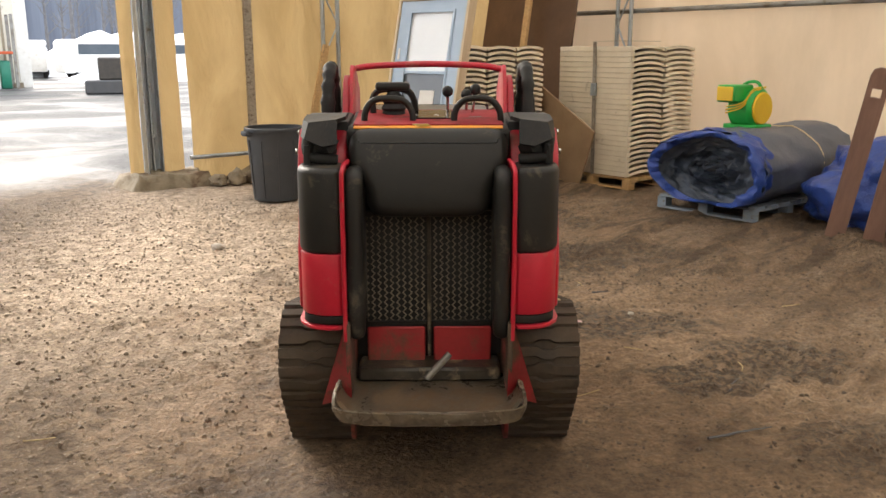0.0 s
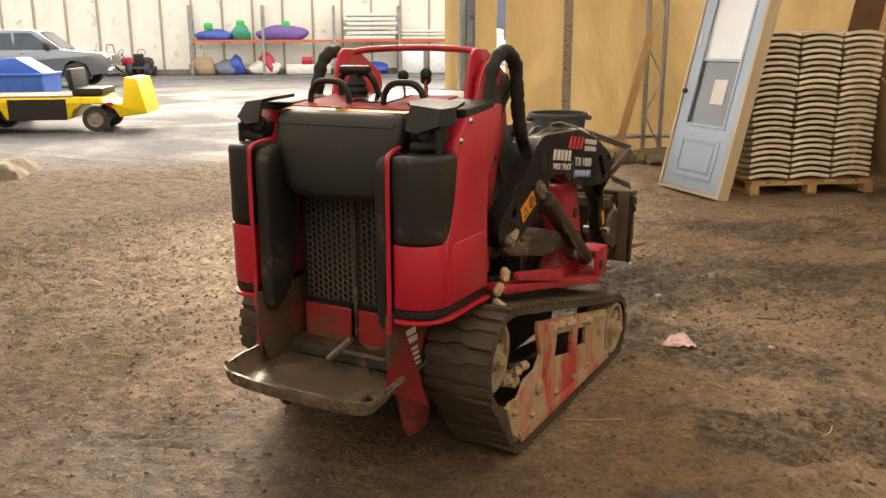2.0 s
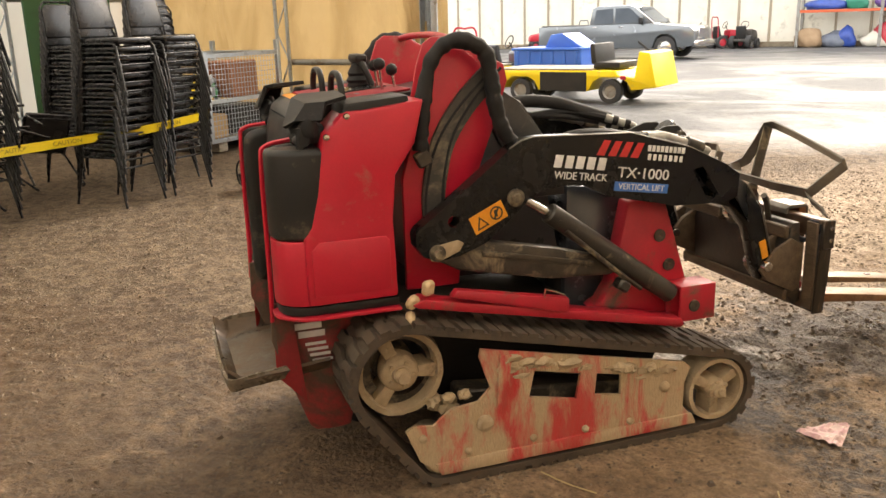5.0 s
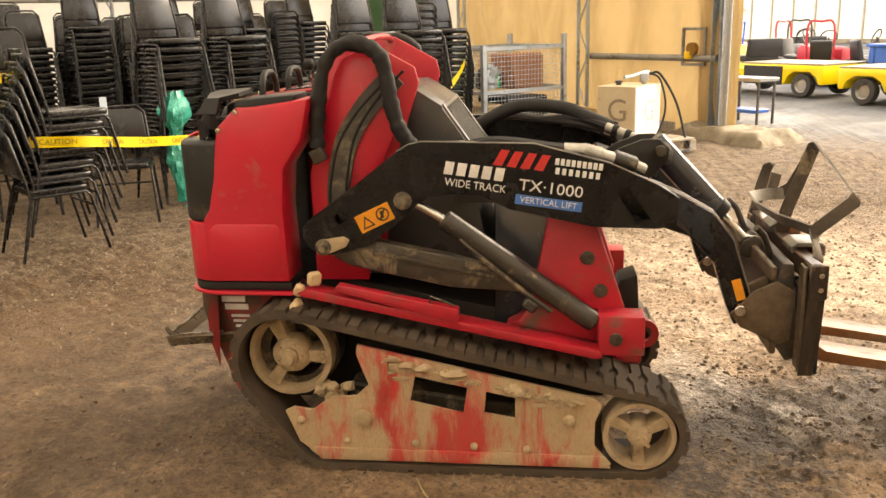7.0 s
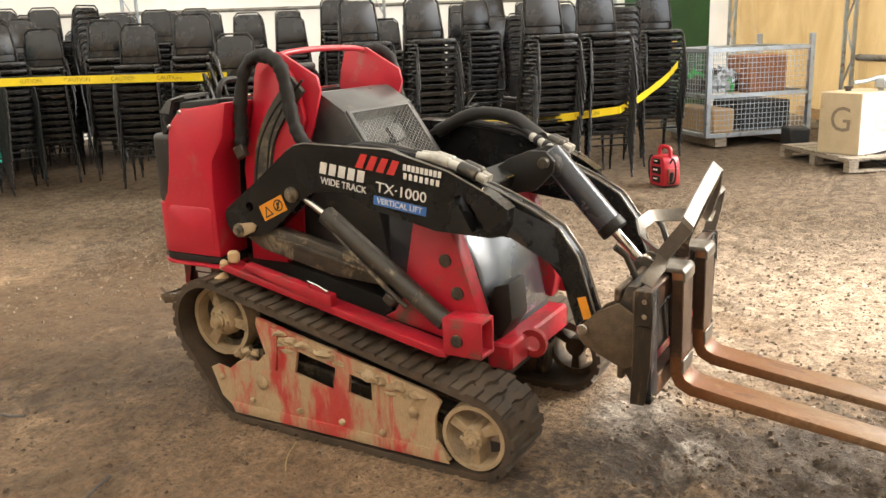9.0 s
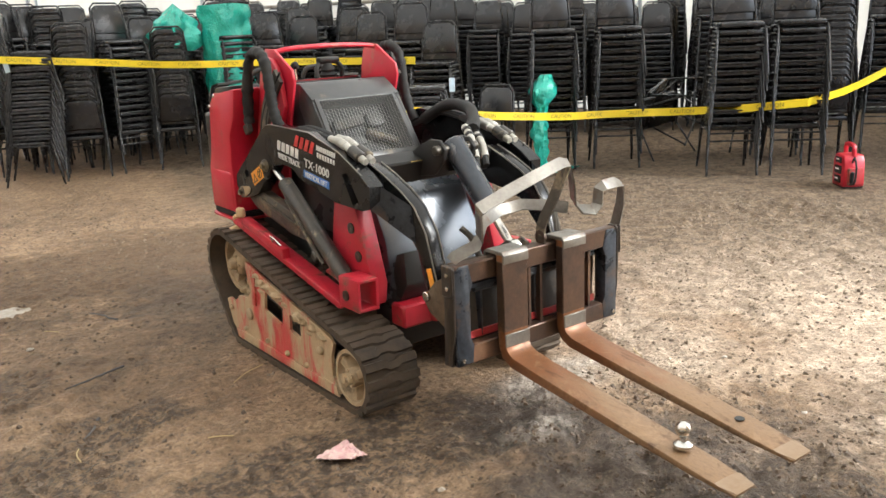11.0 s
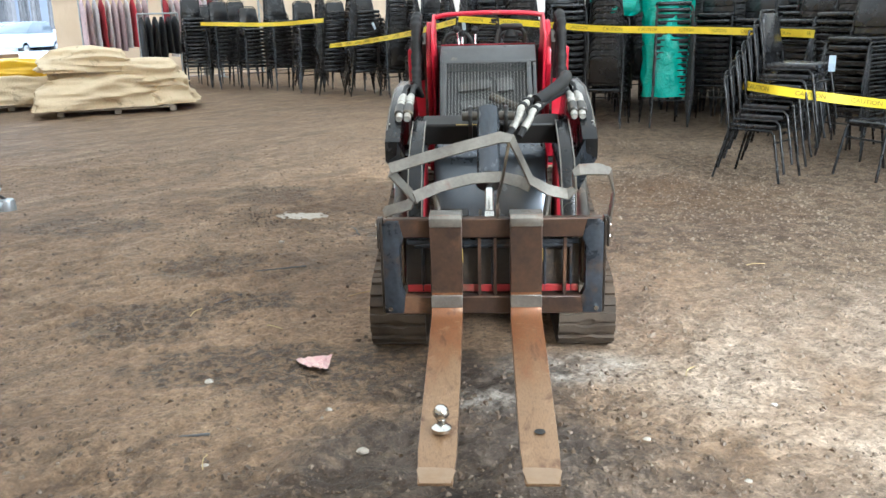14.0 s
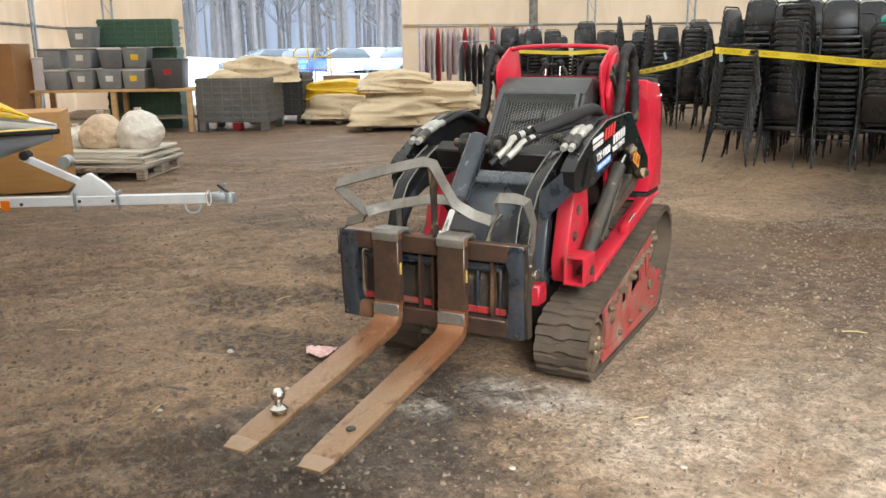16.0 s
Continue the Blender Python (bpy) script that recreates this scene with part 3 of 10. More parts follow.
def ground_height(x, y):
    """Trodden, rutted earth; flat near nothing, level where things stand."""
    p = Vector((x, y, 0))
    h = 0.016 * noise.fractal(p * 0.9, 1.0, 2.0, 4) + 0.010 * noise.fractal(p * 3.7 + Vector((5, 1, 0)), 0.8, 2.0, 3)
    h += 0.009 * noise.fractal(p * 14.0, 0.7, 2.0, 3)
    # the corrugated print of a turning track
    press = math.exp(-((x + 0.66) / 0.34) ** 2 - ((y - 2.75) / 0.34) ** 2)
    if press > 0.02:
        h += press * 0.011 * math.sin(math.tau * (0.87 * y - 0.5 * x + 0.02 * noise.noise(p * 3.0)) / 0.066)
    rut = math.sin((x * 0.72 + y * 0.69) * 2.1 + 1.2 * noise.noise(p * 0.5)) * 0.008
    # churned ground: lumps and wheel ruts where machines have turned
    rough = max(0.0, noise.noise(p * 0.42 + Vector((3.3, 0.7, 0))) * 1.6 + 0.25)
    rough = max(rough, math.exp(-((x - 1.8) / 0.9) ** 2 - ((y - 3.6) / 1.3) ** 2), 0.9 * math.exp(-((x - 0.4) / 1.3) ** 2 - ((y - 5.5) / 1.0) ** 2))
    rough = min(1.0, rough)
    warp = 0.5 * noise.noise(p * 0.8)
    q = Vector((0.62 * x + 0.79 * y, (0.79 * x - 0.61 * y) * 3.2, 0))
    h += max(rough, 0.8 * far_zone(x, y)) * 0.050 * (abs(noise.noise(q * 2.3 + Vector((1, 7, 0)))) - 0.18) + rough * 0.022 * noise.fractal(p * 19.0, 0.7, 2.0, 2)
    far = far_zone(x, y)
    h += (0.3 * rough + 0.7 * far) * 0.042 * max(0.0, math.sin((0.79 * x - 0.61 * y + warp) * 8.0)) ** 2
    r = math.hypot(x, y - 3)
    h = (h + rut) * (1.0 if r < 14 else max(0.0, 1 - (r - 14) / 10))
    dx, dy = max(abs(x + 0.05) - 0.5, 0.0), max(abs(y - 3.65) - 0.85, 0.0)
    k = min(1.0, math.hypot(dx, dy) / 0.35)
    return h * (0.15 + 0.85 * k) - 0.012


xs = spread(-900, 900, -4.2, 3.6, 0.027)
ys = spread(-900, 900, -0.6, 8.2, 0.027)
gv = [(x, y, ground_height(x, y)) for y in ys for x in xs]
nx = len(xs)
gf = [(j * nx + i, j * nx + i + 1, (j + 1) * nx + i + 1, (j + 1) * nx + i) for j in range(len(ys) - 1) for i in range(nx - 1)]
gm = bpy.data.meshes.new("ground")
gm.from_pydata(gv, [], gf)
gm.shade_smooth()
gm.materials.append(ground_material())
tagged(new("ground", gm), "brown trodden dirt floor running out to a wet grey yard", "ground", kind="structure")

# ---- the barn: end walls A and D, side walls B and C, the roof ----
U_B, U_C, N_A, N_D, EAVE = 9.0, -9.3, 9.8, -16.0, 4.2
OPEN_A, OPEN_D = (-2.6, 3.15), (0.6, 6.2)


def cloth(p, q, z0, z1, amp, seed, step=0.09, sag=0.0, diag=0.0):
    """A hanging sheet from p to q in plan, with folds."""
    p, q = Vector(p), Vector(q)
    d = q - p
    side = Vector((-d.y, d.x, 0)).normalized()
    nu, nv = max(2, int(d.length / step)), max(2, int((z1 - z0) / step / 1.6))

    def fn(s, t):
        w = p + d * s
        z = z0 + (z1 - z0) * t
        a = noise.fractal(Vector((s * d.length * 1.4 + diag * z, z * 0.35, seed)), 0.8, 2.0, 3) * amp
        a += amp * 0.6 * noise.noise(Vector((s * d.length * 3.1 - diag * 1.7 * z, z * 0.9 + seed, seed)))
        return w + side * a + Vector((0, 0, z))
    return bm_sheet(fn, nu, nv)


def structure(name, bm, material, label, category, angle=38):
    return thing(name, label, category, bm=bm, material=material, kind="structure", angle=angle)


structure("wall_north_left", cloth(un(U_C, N_A), un(OPEN_A[0] - 0.25, N_A), 0.0, EAVE, 0.09, 1, diag=0.7), TAN_CLOTH, "tan tarpaulin end wall beside the open doorway", "wall", 60)
structure("wall_north_right", cloth(un(3.86, N_A), un(U_B, N_A), 0.0, EAVE, 0.11, 4, diag=0.9), TAN_CLOTH, "tan tarpaulin end wall with hanging folds", "wall", 60)
structure("wall_east", cloth(un(U_B, N_A), un(U_B, N_D), 0.0, EAVE, 0.03, 2, 0.16), CREAM_CLOTH, "cream fabric side wall lit from outside", "wall", 60)
structure("wall_west", cloth(un(U_C, N_A), un(U_C, N_D), 0.0, EAVE, 0.03, 3, 0.16), WHITE_CLOTH, "white fabric side wall behind the stacked chairs", "wall", 60)
structure("wall_south_left", cloth(un(U_C, N_D), un(OPEN_D[0], N_D), 0.0, EAVE, 0.04, 5, 0.14), CREAM_CLOTH, "cream fabric end wall behind garment racks", "wall", 60)
structure("wall_south_right", cloth(un(OPEN_D[1], N_D), un(U_B, N_D), 0.0, EAVE, 0.04, 6, 0.14), CREAM_CLOTH, "cream fabric end wall behind storage totes", "wall", 60)
structure("wall_south_top", cloth(un(OPEN_D[0], N_D - 0.02), un(OPEN_D[1], N_D - 0.02), 4.0, 6.5, 0.03, 7), CREAM_CLOTH, "cream fabric above the rear doorway", "wall", 60)


def roof_fn(s, t):
    a = math.pi * s
    mid, half = (U_B + U_C) / 2, (U_B - U_C) / 2
    return un(mid - half * math.cos(a), N_A + (N_D - N_A) * t, EAVE + 3.4 * math.sin(a) - 0.02)


structure("ceiling", bm_sheet(roof_fn, 28, 20), ROOF_CLOTH, "white translucent fabric roof of the barn", "ceiling", 60)


def gable(n0, u0, u1, low):
    """The cloth of an end wall from `low` up to the roof's arch, between u0 and u1."""
    mid, half = (U_B + U_C) / 2, (U_B - U_C) / 2

    def fn(s, t):
        u = u0 + (u1 - u0) * s
        k = max(-1.0, min(1.0, (u - mid) / half))
        top = EAVE + 3.4 * math.sqrt(1 - k * k) - 0.02
        return un(u, n0, min(low, top) + (top - min(low, top)) * t)
    return bm_sheet(fn, 16, 6)


structure("gable_north_left", gable(N_A, U_C, OPEN_A[0] - 0.25, EAVE), TAN_CLOTH, "tan fabric gable under the roof", "wall", 60)
structure("gable_north_right", gable(N_A, 3.86, U_B, EAVE), TAN_CLOTH, "tan fabric gable under the roof", "wall", 60)
structure("gable_north_middle", gable(N_A, OPEN_A[0] - 0.25, 3.86, 6.6), TAN_CLOTH, "tan fabric gable over the doorway", "wall", 60)
structure("gable_south_left", gable(N_D, U_C, OPEN_D[0], EAVE), CREAM_CLOTH, "cream fabric gable under the roof", "wall", 60)
structure("gable_south_right", gable(N_D, OPEN_D[1], U_B, EAVE), CREAM_CLOTH, "cream fabric gable under the roof", "wall", 60)


def lattice_column(u, n, h=4.2, along="u", wide=0.22):
    """Two tubes with a zigzag of bars between."""
    bm = bmesh.new()
    o = (lambda k: un(u + k, n)) if along == "u" else (lambda k: un(u, n + k))
    a, b = o(-wide / 2), o(wide / 2)
    for q in (a, b):
        bm_tube([q, q + Vector((0, 0, h))], 0.028, 8, bm)
    zs = np.arange(0.15, h, 0.42)
    for i, z in enumerate(zs[:-1]):
        p, q = (a, b) if i % 2 else (b, a)
        bm_tube([p + Vector((0, 0, z)), q + Vector((0, 0, zs[i + 1]))], 0.012, 6, bm)
    return thing("lattice_column", "grey galvanised lattice column of the barn frame", "column", bm=bm, material=GALV, group="frame columns", kind="structure")


for u in (-8.9, -5.4, 5.72):
    lattice_column(u, N_A - 0.16)
for n in (7.5, 3.5, -0.5, -4.5, -8.5, -12.5):
    lattice_column(U_B - 0.16, n, 4.1, "n")
    lattice_column(U_C + 0.16, n, 4.1, "n")
for u in (-7.5, -4.6, 8.0):
    lattice_column(u, N_D + 0.16)


def girt(name, p, q, r, label):
    return structure(name, bm_tube([p, q], r, 10), GREY_STEEL if r > 0.03 else GALV, label, "pipe")


girt("pipe_east", un(U_B - 0.08, N_A, 2.0), un(U_B - 0.08, N_D, 2.0), 0.032, "grey steel pipe along the side wall")
girt("pipe_west", un(U_C + 0.08, N_A, 2.0), un(U_C + 0.08, N_D, 2.0), 0.032, "grey steel pipe along the side wall")
girt("pipe_north_left", un(-5.3, N_A - 0.08, 0.97), un(-2.85, N_A - 0.08, 0.97), 0.045, "grey steel rail across the tarpaulin wall")
girt("pipe_north_low", un(3.8, N_A - 0.1, 0.28), un(U_B, N_A - 0.1, 0.30), 0.026, "thin steel pipe low on the tarpaulin wall")
girt("pipe_south", un(OPEN_D[1], N_D + 0.08, 2.0), un(U_B, N_D + 0.08, 2.0), 0.032, "grey steel pipe along the end wall")
girt("pipe_south_left", un(U_C, N_D + 0.08, 2.0), un(OPEN_D[0], N_D + 0.08, 2.0), 0.032, "grey steel pipe along the end wall")
structure("strut_north", bm_box((0.10, 0.05, 4.6), un(4.62, N_A - 0.09, 2.3), (0, 0, 38), 0.006), GREY_WOOD, "upright timber behind the hanging tarpaulin", "post")
structure("brace_timber", bm_box((0.09, 0.04, 1.5), un(5.45, N_A - 0.2, 0.85), (0, 14, 38), 0.005), PINE, "short timber brace leaning on the column", "post")


def door_post(u, flip):
    """A galvanised post of the big doorway with tarpaulin flaps beside it."""
    ob = thing("door_post", "galvanised steel doorway post wrapped with tan tarpaulin", "post", group="doorway posts", kind="structure")
    c = un(u, N_A)
    h = 6.6
    bm = bm_box((0.17, 0.05, h), (0, 0, h / 2), (0, 0, 0), 0.004)
    for x in (-0.085, 0.085):
        bm_box((0.012, 0.16, h), (x, -0.06, h / 2), bm=bm)
    part("steel_section", bm, GALV, ob)
    part("conduit", bm_tube([(0.01 * flip, -0.06, 0), (0.01 * flip, -0.06, h)], 0.016, 8), GALV, ob)
    for i in range(4):
        part("clamp", bm_box((0.05, 0.05, 0.05), (0.02, -0.07, 0.55 + 0.9 * i), (0, 20, 0), 0.006), GALV, ob)
    for s, w in ((-1, 0.16), (1, 0.28)):
        x0 = s * flip * 0.10

        def fn(a, t, x0=x0, s=s, w=w):
            x = x0 + s * flip * w * a
            return Vector((x, 0.02 * math.sin(a * 6 + t * 5) + 0.02 * noise.noise(Vector((a * 2, t * 7, s))), 0.12 + (h - 0.12) * t))
        part("tarpaulin_flap", bm_sheet(fn, 5, 30), TAN_CLOTH, ob, angle=60)
    ob.matrix_basis = Matrix.Translation(c) @ pose(0, 0, 0, 0, 0, 38)
    return ob


door_post(3.38, 1)
door_post(-2.82, -1)


def rubble(name, u0, u1, n0, n1, h, seed, label):
    """A broken concrete footing with rough edges."""
    def fn(s, t):
        e = min(s, 1 - s, t, 1 - t)
        u, n = u0 + (u1 - u0) * s, n0 + (n1 - n0) * t
        k = noise.fractal(Vector((u * 3, n * 3, seed)), 0.8, 2.0, 4)
        return un(u + 0.06 * k, n + 0.08 * noise.noise(Vector((u * 4, n * 4, seed + 3))), -0.03 + (h + 0.05 * k) * min(1, e * 9))
    return structure(name, bm_sheet(fn, 36, 16), CONCRETE, label, "footing", 60)


rubble("footing_east", 2.95, 4.0, N_A - 0.45, N_A + 0.25, 0.17, 2, "broken concrete footing under the doorway post")
rubble("footing_west", -3.3, -1.75, N_A - 0.45, N_A + 0.3, 0.17, 5, "broken concrete footing under the doorway post")
rubble("berm_north", 4.1, 9.0, N_A - 0.55, N_A + 0.2, 0.14, 8, "low bank of earth along the tarpaulin wall")
rubble("berm_north_left", -9.2, -3.2, N_A - 0.35, N_A + 0.2, 0.10, 9, "low bank of earth along the tarpaulin wall")

# ---- the loader ----
MUD = (0.30, 0.215, 0.13)
RED = mat("red_paint", (0.54, 0.012, 0.036), (0.44, 0.009, 0.028), 0.42, 0, 4, 120, 0.05, 0.001, dirt=(0.44, 0.16, 0.12), dirt_amount=0.30, dirt_scale=6, coat=0.25)
RED_MUDDY = mat("mud_smeared_red_paint", (0.38, 0.022, 0.026), (0.26, 0.022, 0.022), 0.55, 0, 5, 90, 0.3, 0.004, dirt=(0.16, 0.10, 0.062), dirt_amount=0.52, dirt_scale=5)
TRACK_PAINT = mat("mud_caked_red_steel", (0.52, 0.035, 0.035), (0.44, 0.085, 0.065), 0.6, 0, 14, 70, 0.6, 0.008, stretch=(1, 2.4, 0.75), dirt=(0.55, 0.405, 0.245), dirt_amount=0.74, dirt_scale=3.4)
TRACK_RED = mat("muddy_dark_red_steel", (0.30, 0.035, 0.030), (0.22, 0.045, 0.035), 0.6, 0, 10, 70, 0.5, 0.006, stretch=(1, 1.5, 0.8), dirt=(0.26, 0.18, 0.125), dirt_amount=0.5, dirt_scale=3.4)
# mud over red paint, the shadow by the platform darkening its colour
LOWER_MUD_SHADE = mat("shaded_mud_over_red_paint", (0.36, 0.020, 0.026), (0.20, 0.030, 0.026), 0.5, 0, 6, 90, 0.4, 0.004, dirt=(0.105, 0.072, 0.048), dirt_amount=0.86, dirt_scale=5)
RED_WORN = mat("worn_dirty_red_paint", (0.47, 0.014, 0.032), (0.34, 0.014, 0.026), 0.42, 0, 6, 110, 0.15, 0.002, dirt=(0.17, 0.095, 0.062), dirt_amount=0.36, dirt_scale=9)
RED_DULL = mat("dull_red_deck", (0.30, 0.012, 0.022), (0.18, 0.012, 0.018), 0.7, 0, 6, 90, 0.15, 0.002, dirt=(0.10, 0.07, 0.055), dirt_amount=0.45, dirt_scale=7, spec=0.25)
MUD_STEEL = mat("dried_mud_on_steel", (0.47, 0.355, 0.22), (0.31, 0.23, 0.14), 0.9, 0, 9, 70, 0.7, 0.008, dirt=(0.10, 0.08, 0.06), dirt_amount=0.3)
BLACK_PAINT = mat("black_paint", (0.007, 0.007, 0.008), (0.012, 0.012, 0.012), 0.24, 0, 5, 120, 0.08, 0.001, dirt=(0.09, 0.075, 0.06), dirt_amount=0.17, dirt_scale=11, spec=0.35)
BLACK_DUSTY = mat("dusty_black_plastic", (0.011, 0.011, 0.011), (0.022, 0.020, 0.018), 0.5, 0, 4, 150, 0.12, 0.001, dirt=(0.16, 0.125, 0.09), dirt_amount=0.18, dirt_scale=4, spec=0.3)
PAD = mat("worn_black_vinyl", (0.012, 0.012, 0.012), (0.021, 0.020, 0.018), 0.45, 0, 3, 200, 0.12, 0.001, dirt=(0.17, 0.14, 0.10), dirt_amount=0.33, dirt_scale=6, spec=0.4)
RUBBER = mat("dusty_track_rubber", (0.045, 0.036, 0.028), (0.095, 0.068, 0.046), 0.7, 0, 7, 60, 0.35, 0.003, dirt=(0.118, 0.092, 0.068), dirt_amount=0.52, dirt_scale=4, spec=0.3)
HOSE = mat("black_rubber_hose", (0.013, 0.013, 0.014), (0.022, 0.021, 0.020), 0.65, 0, 20, 120, 0.3, 0.002, spec=0.3)
DIRTY_STEEL = mat("greasy_steel", (0.085, 0.072, 0.055), (0.035, 0.030, 0.026), 0.4, 0.4, 9, 60, 0.3, 0.003, dirt=(0.34, 0.27, 0.17), dirt_amount=0.45, dirt_scale=9)
GRIMY_BLACK = mat("scratched_grimy_black", (0.030, 0.027, 0.024), (0.06, 0.052, 0.042), 0.35, 0.2, 8, 70, 0.25, 0.002, dirt=(0.36, 0.30, 0.20), dirt_amount=0.30, dirt_scale=12)
MUD_BROWN = mat("brown_mud_on_lugs", (0.14, 0.095, 0.055), (0.07, 0.048, 0.03), 0.6, 0.1, 9, 60, 0.5, 0.006, stretch=(1, 3, 3), dirt=(0.20, 0.14, 0.08), dirt_amount=0.32, dirt_scale=10)
BLUE_GLOSS = mat("worn_black_plate", (0.012, 0.012, 0.013), (0.03, 0.028, 0.026), 0.5, 0, 5, 90, 0.1, 0.001, dirt=(0.14, 0.12, 0.10), dirt_amount=0.3, dirt_scale=9, spec=0.25)
BLUE_BLACK = mat("scuffed_blue_black_steel", (0.013, 0.016, 0.021), (0.060, 0.070, 0.086), 0.30, 0.3, 11, 60, 0.25, 0.003, dirt=(0.12, 0.075, 0.047), dirt_amount=0.42, dirt_scale=7)
HOOD_PAINT = mat("glossy_blue_black_hood", (0.070, 0.080, 0.096), (0.10, 0.112, 0.13), 0.26, 0.55, 3, 90, 0.03, 0.001, dirt=(0.16, 0.15, 0.14), dirt_amount=0.16, dirt_scale=7, coat=0.5)
TILT_STEEL = mat("scratched_dark_cylinder", (0.038, 0.043, 0.052), (0.075, 0.082, 0.095), 0.26, 0.45, 8, 60, 0.1, 0.001, stretch=(1, 0.4, 0.4), dirt=(0.34, 0.33, 0.31), dirt_amount=0.24, dirt_scale=16)
EDGE_STEEL = mat("brown_worn_edge_steel", (0.060, 0.047, 0.036), (0.030, 0.025, 0.021), 0.36, 0.4, 8, 60, 0.3, 0.002, stretch=(1, 3, 1), dirt=(0.20, 0.13, 0.075), dirt_amount=0.32, dirt_scale=9)
RUST = mat("rusty_brown_steel", (0.115, 0.068, 0.044), (0.048, 0.033, 0.027), 0.34, 0.45, 7, 70, 0.3, 0.002, dirt=(0.20, 0.10, 0.05), dirt_amount=0.35, dirt_scale=4)
WORN_TIP = mat("worn_steel_tip", (0.31, 0.225, 0.15), (0.25, 0.165, 0.095), 0.38, 0.4, 9, 60, 0.15)
MUDDY_PLATE = mat("mud_caked_black_plate", (0.026, 0.024, 0.022), (0.055, 0.042, 0.031), 0.5, 0.2, 9, 70, 0.35, 0.003, dirt=(0.20, 0.14, 0.085), dirt_amount=0.30, dirt_scale=9)


def tine_material():
    """Fork steel: orange rust by the heel, rubbed to a sandy brown along the blade, grimy dark edges."""
    k = Nodes("worn_orange_rust_tine")
    co = k.coords("Object")
    sp = k.t.nodes.new("ShaderNodeSeparateXYZ")
    k.link(co, sp.inputs[0])
    big = k.noise(k.coords("Object", (3, 1, 1)), 4, 6, 0.66, 0.4)
    fine = k.noise(k.coords("Object", (4, 1, 1)), 60, 4, 0.65)
    along = k.math("ADD", k.math("MULTIPLY", k.math("SUBTRACT", sp.outputs[1], 2.2), 1.3), k.math("MULTIPLY", k.math("SUBTRACT", big, 0.5), 1.4))
    col = k.mix(k.ramp(along, (0.15, 0.0), (0.65, 1.0)), (0.215, 0.088, 0.036), (0.245, 0.152, 0.082))
    scar = k.ramp(k.noise(k.coords("Object", (1.5, 0.6, 1)), 9, 7, 0.7, 0.8), (0.54, 0.0), (0.64, 0.8))
    col = k.mix(scar, col, (0.105, 0.056, 0.033))
    col = k.mix(k.ramp(k.noise(co, 6, 6, 0.7, 1.2), (0.56, 0.0), (0.64, 0.55)), col, (0.34, 0.225, 0.13))
    col = k.mix(k.ramp(fine, (0.36, 0.45), (0.52, 0.0)), col, (0.12, 0.065, 0.036))
    k.set(Base_Color=col, Roughness=k.math("ADD", 0.36, k.math("MULTIPLY", scar, 0.3)), Metallic=0.3)
    k.bump(k.math("ADD", fine, big), 0.25, 0.002)
    return k.m


TINE = tine_material()
CHROME = mat("bright_steel", (0.66, 0.65, 0.62), (0.5, 0.49, 0.46), 0.22, 1.0, 6, 80, 0.05, dirt=(0.3, 0.25, 0.18), dirt_amount=0.25)
STRAP_STEEL = mat("bent_flat_steel", (0.25, 0.235, 0.205), (0.13, 0.115, 0.098), 0.36, 0.5, 6, 70, 0.12, dirt=(0.16, 0.09, 0.05), dirt_amount=0.3)
FITTING = mat("pale_hose_fitting", (0.50, 0.49, 0.45), (0.30, 0.285, 0.245), 0.5, 0.35, 12, 80, 0.3, 0.002, dirt=(0.14, 0.11, 0.08), dirt_amount=0.3)
GREY_HOOD = mat("dusty_grey_cowl", (0.080, 0.082, 0.084), (0.05, 0.05, 0.05), 0.32, 0.2, 4, 120, 0.05, 0.001, dirt=(0.24, 0.2, 0.15), dirt_amount=0.3)
ORANGE_LABEL = mat("orange_warning_decal", (0.85, 0.33, 0.03), None, 0.4, 0, 8, 60, 0.0)
YELLOW_LABEL = mat("faded_yellow_decal", (0.72, 0.50, 0.12), None, 0.45, 0, 8, 60, 0.0)
WHITE_INK = mat("white_lettering", (0.80, 0.79, 0.76), None, 0.4, 0, 8, 60, 0.0)
RED_INK = mat("red_lettering", (0.66, 0.04, 0.04), None, 0.4, 0, 8, 60, 0.0)
BLUE_INK = mat("blue_decal_band", (0.06, 0.19, 0.55), None, 0.4, 0, 8, 60, 0.0)
INK_AND_VOID = mat("black_ink_and_void", (0.02, 0.02, 0.02), None, 0.5, 0, 8, 60, 0.0)
CARDBOARD_BIT = mat("pale_torn_foam", (0.62, 0.46, 0.28), (0.5, 0.36, 0.2), 0.85, 0, 9, 50, 0.4)
GREEN_TAG = mat("pale_green_tag", (0.62, 0.74, 0.36), (0.75, 0.80, 0.6), 0.5, 0, 14, 60, 0.0)

loader = thing("compact_utility_loader", "red and black stand-on tracked loader, muddy, with pallet forks", "loader")
LOADER_AT = pose(-0.046, 2.7, 0, 0, 0, 0.9)


def hull(circles, n=64):
    """The outline of a band drawn tight round circles (y, z, r)."""
    pts = [(cy + r * math.cos(a), cz + r * math.sin(a)) for cy, cz, r in circles for a in np.linspace(0, math.tau, n, endpoint=False)]
    pts = sorted(set((round(p, 5), round(q, 5)) for p, q in pts))

    def half(seq):
        out = []
        for p in seq:
            while len(out) > 1 and (out[-1][0] - out[-2][0]) * (p[1] - out[-2][1]) - (out[-1][1] - out[-2][1]) * (p[0] - out[-2][0]) <= 0:
                out.pop()
            out.append(p)
        return out
    a, b = half(pts), half(pts[::-1])
    return a[:-1] + b[:-1]


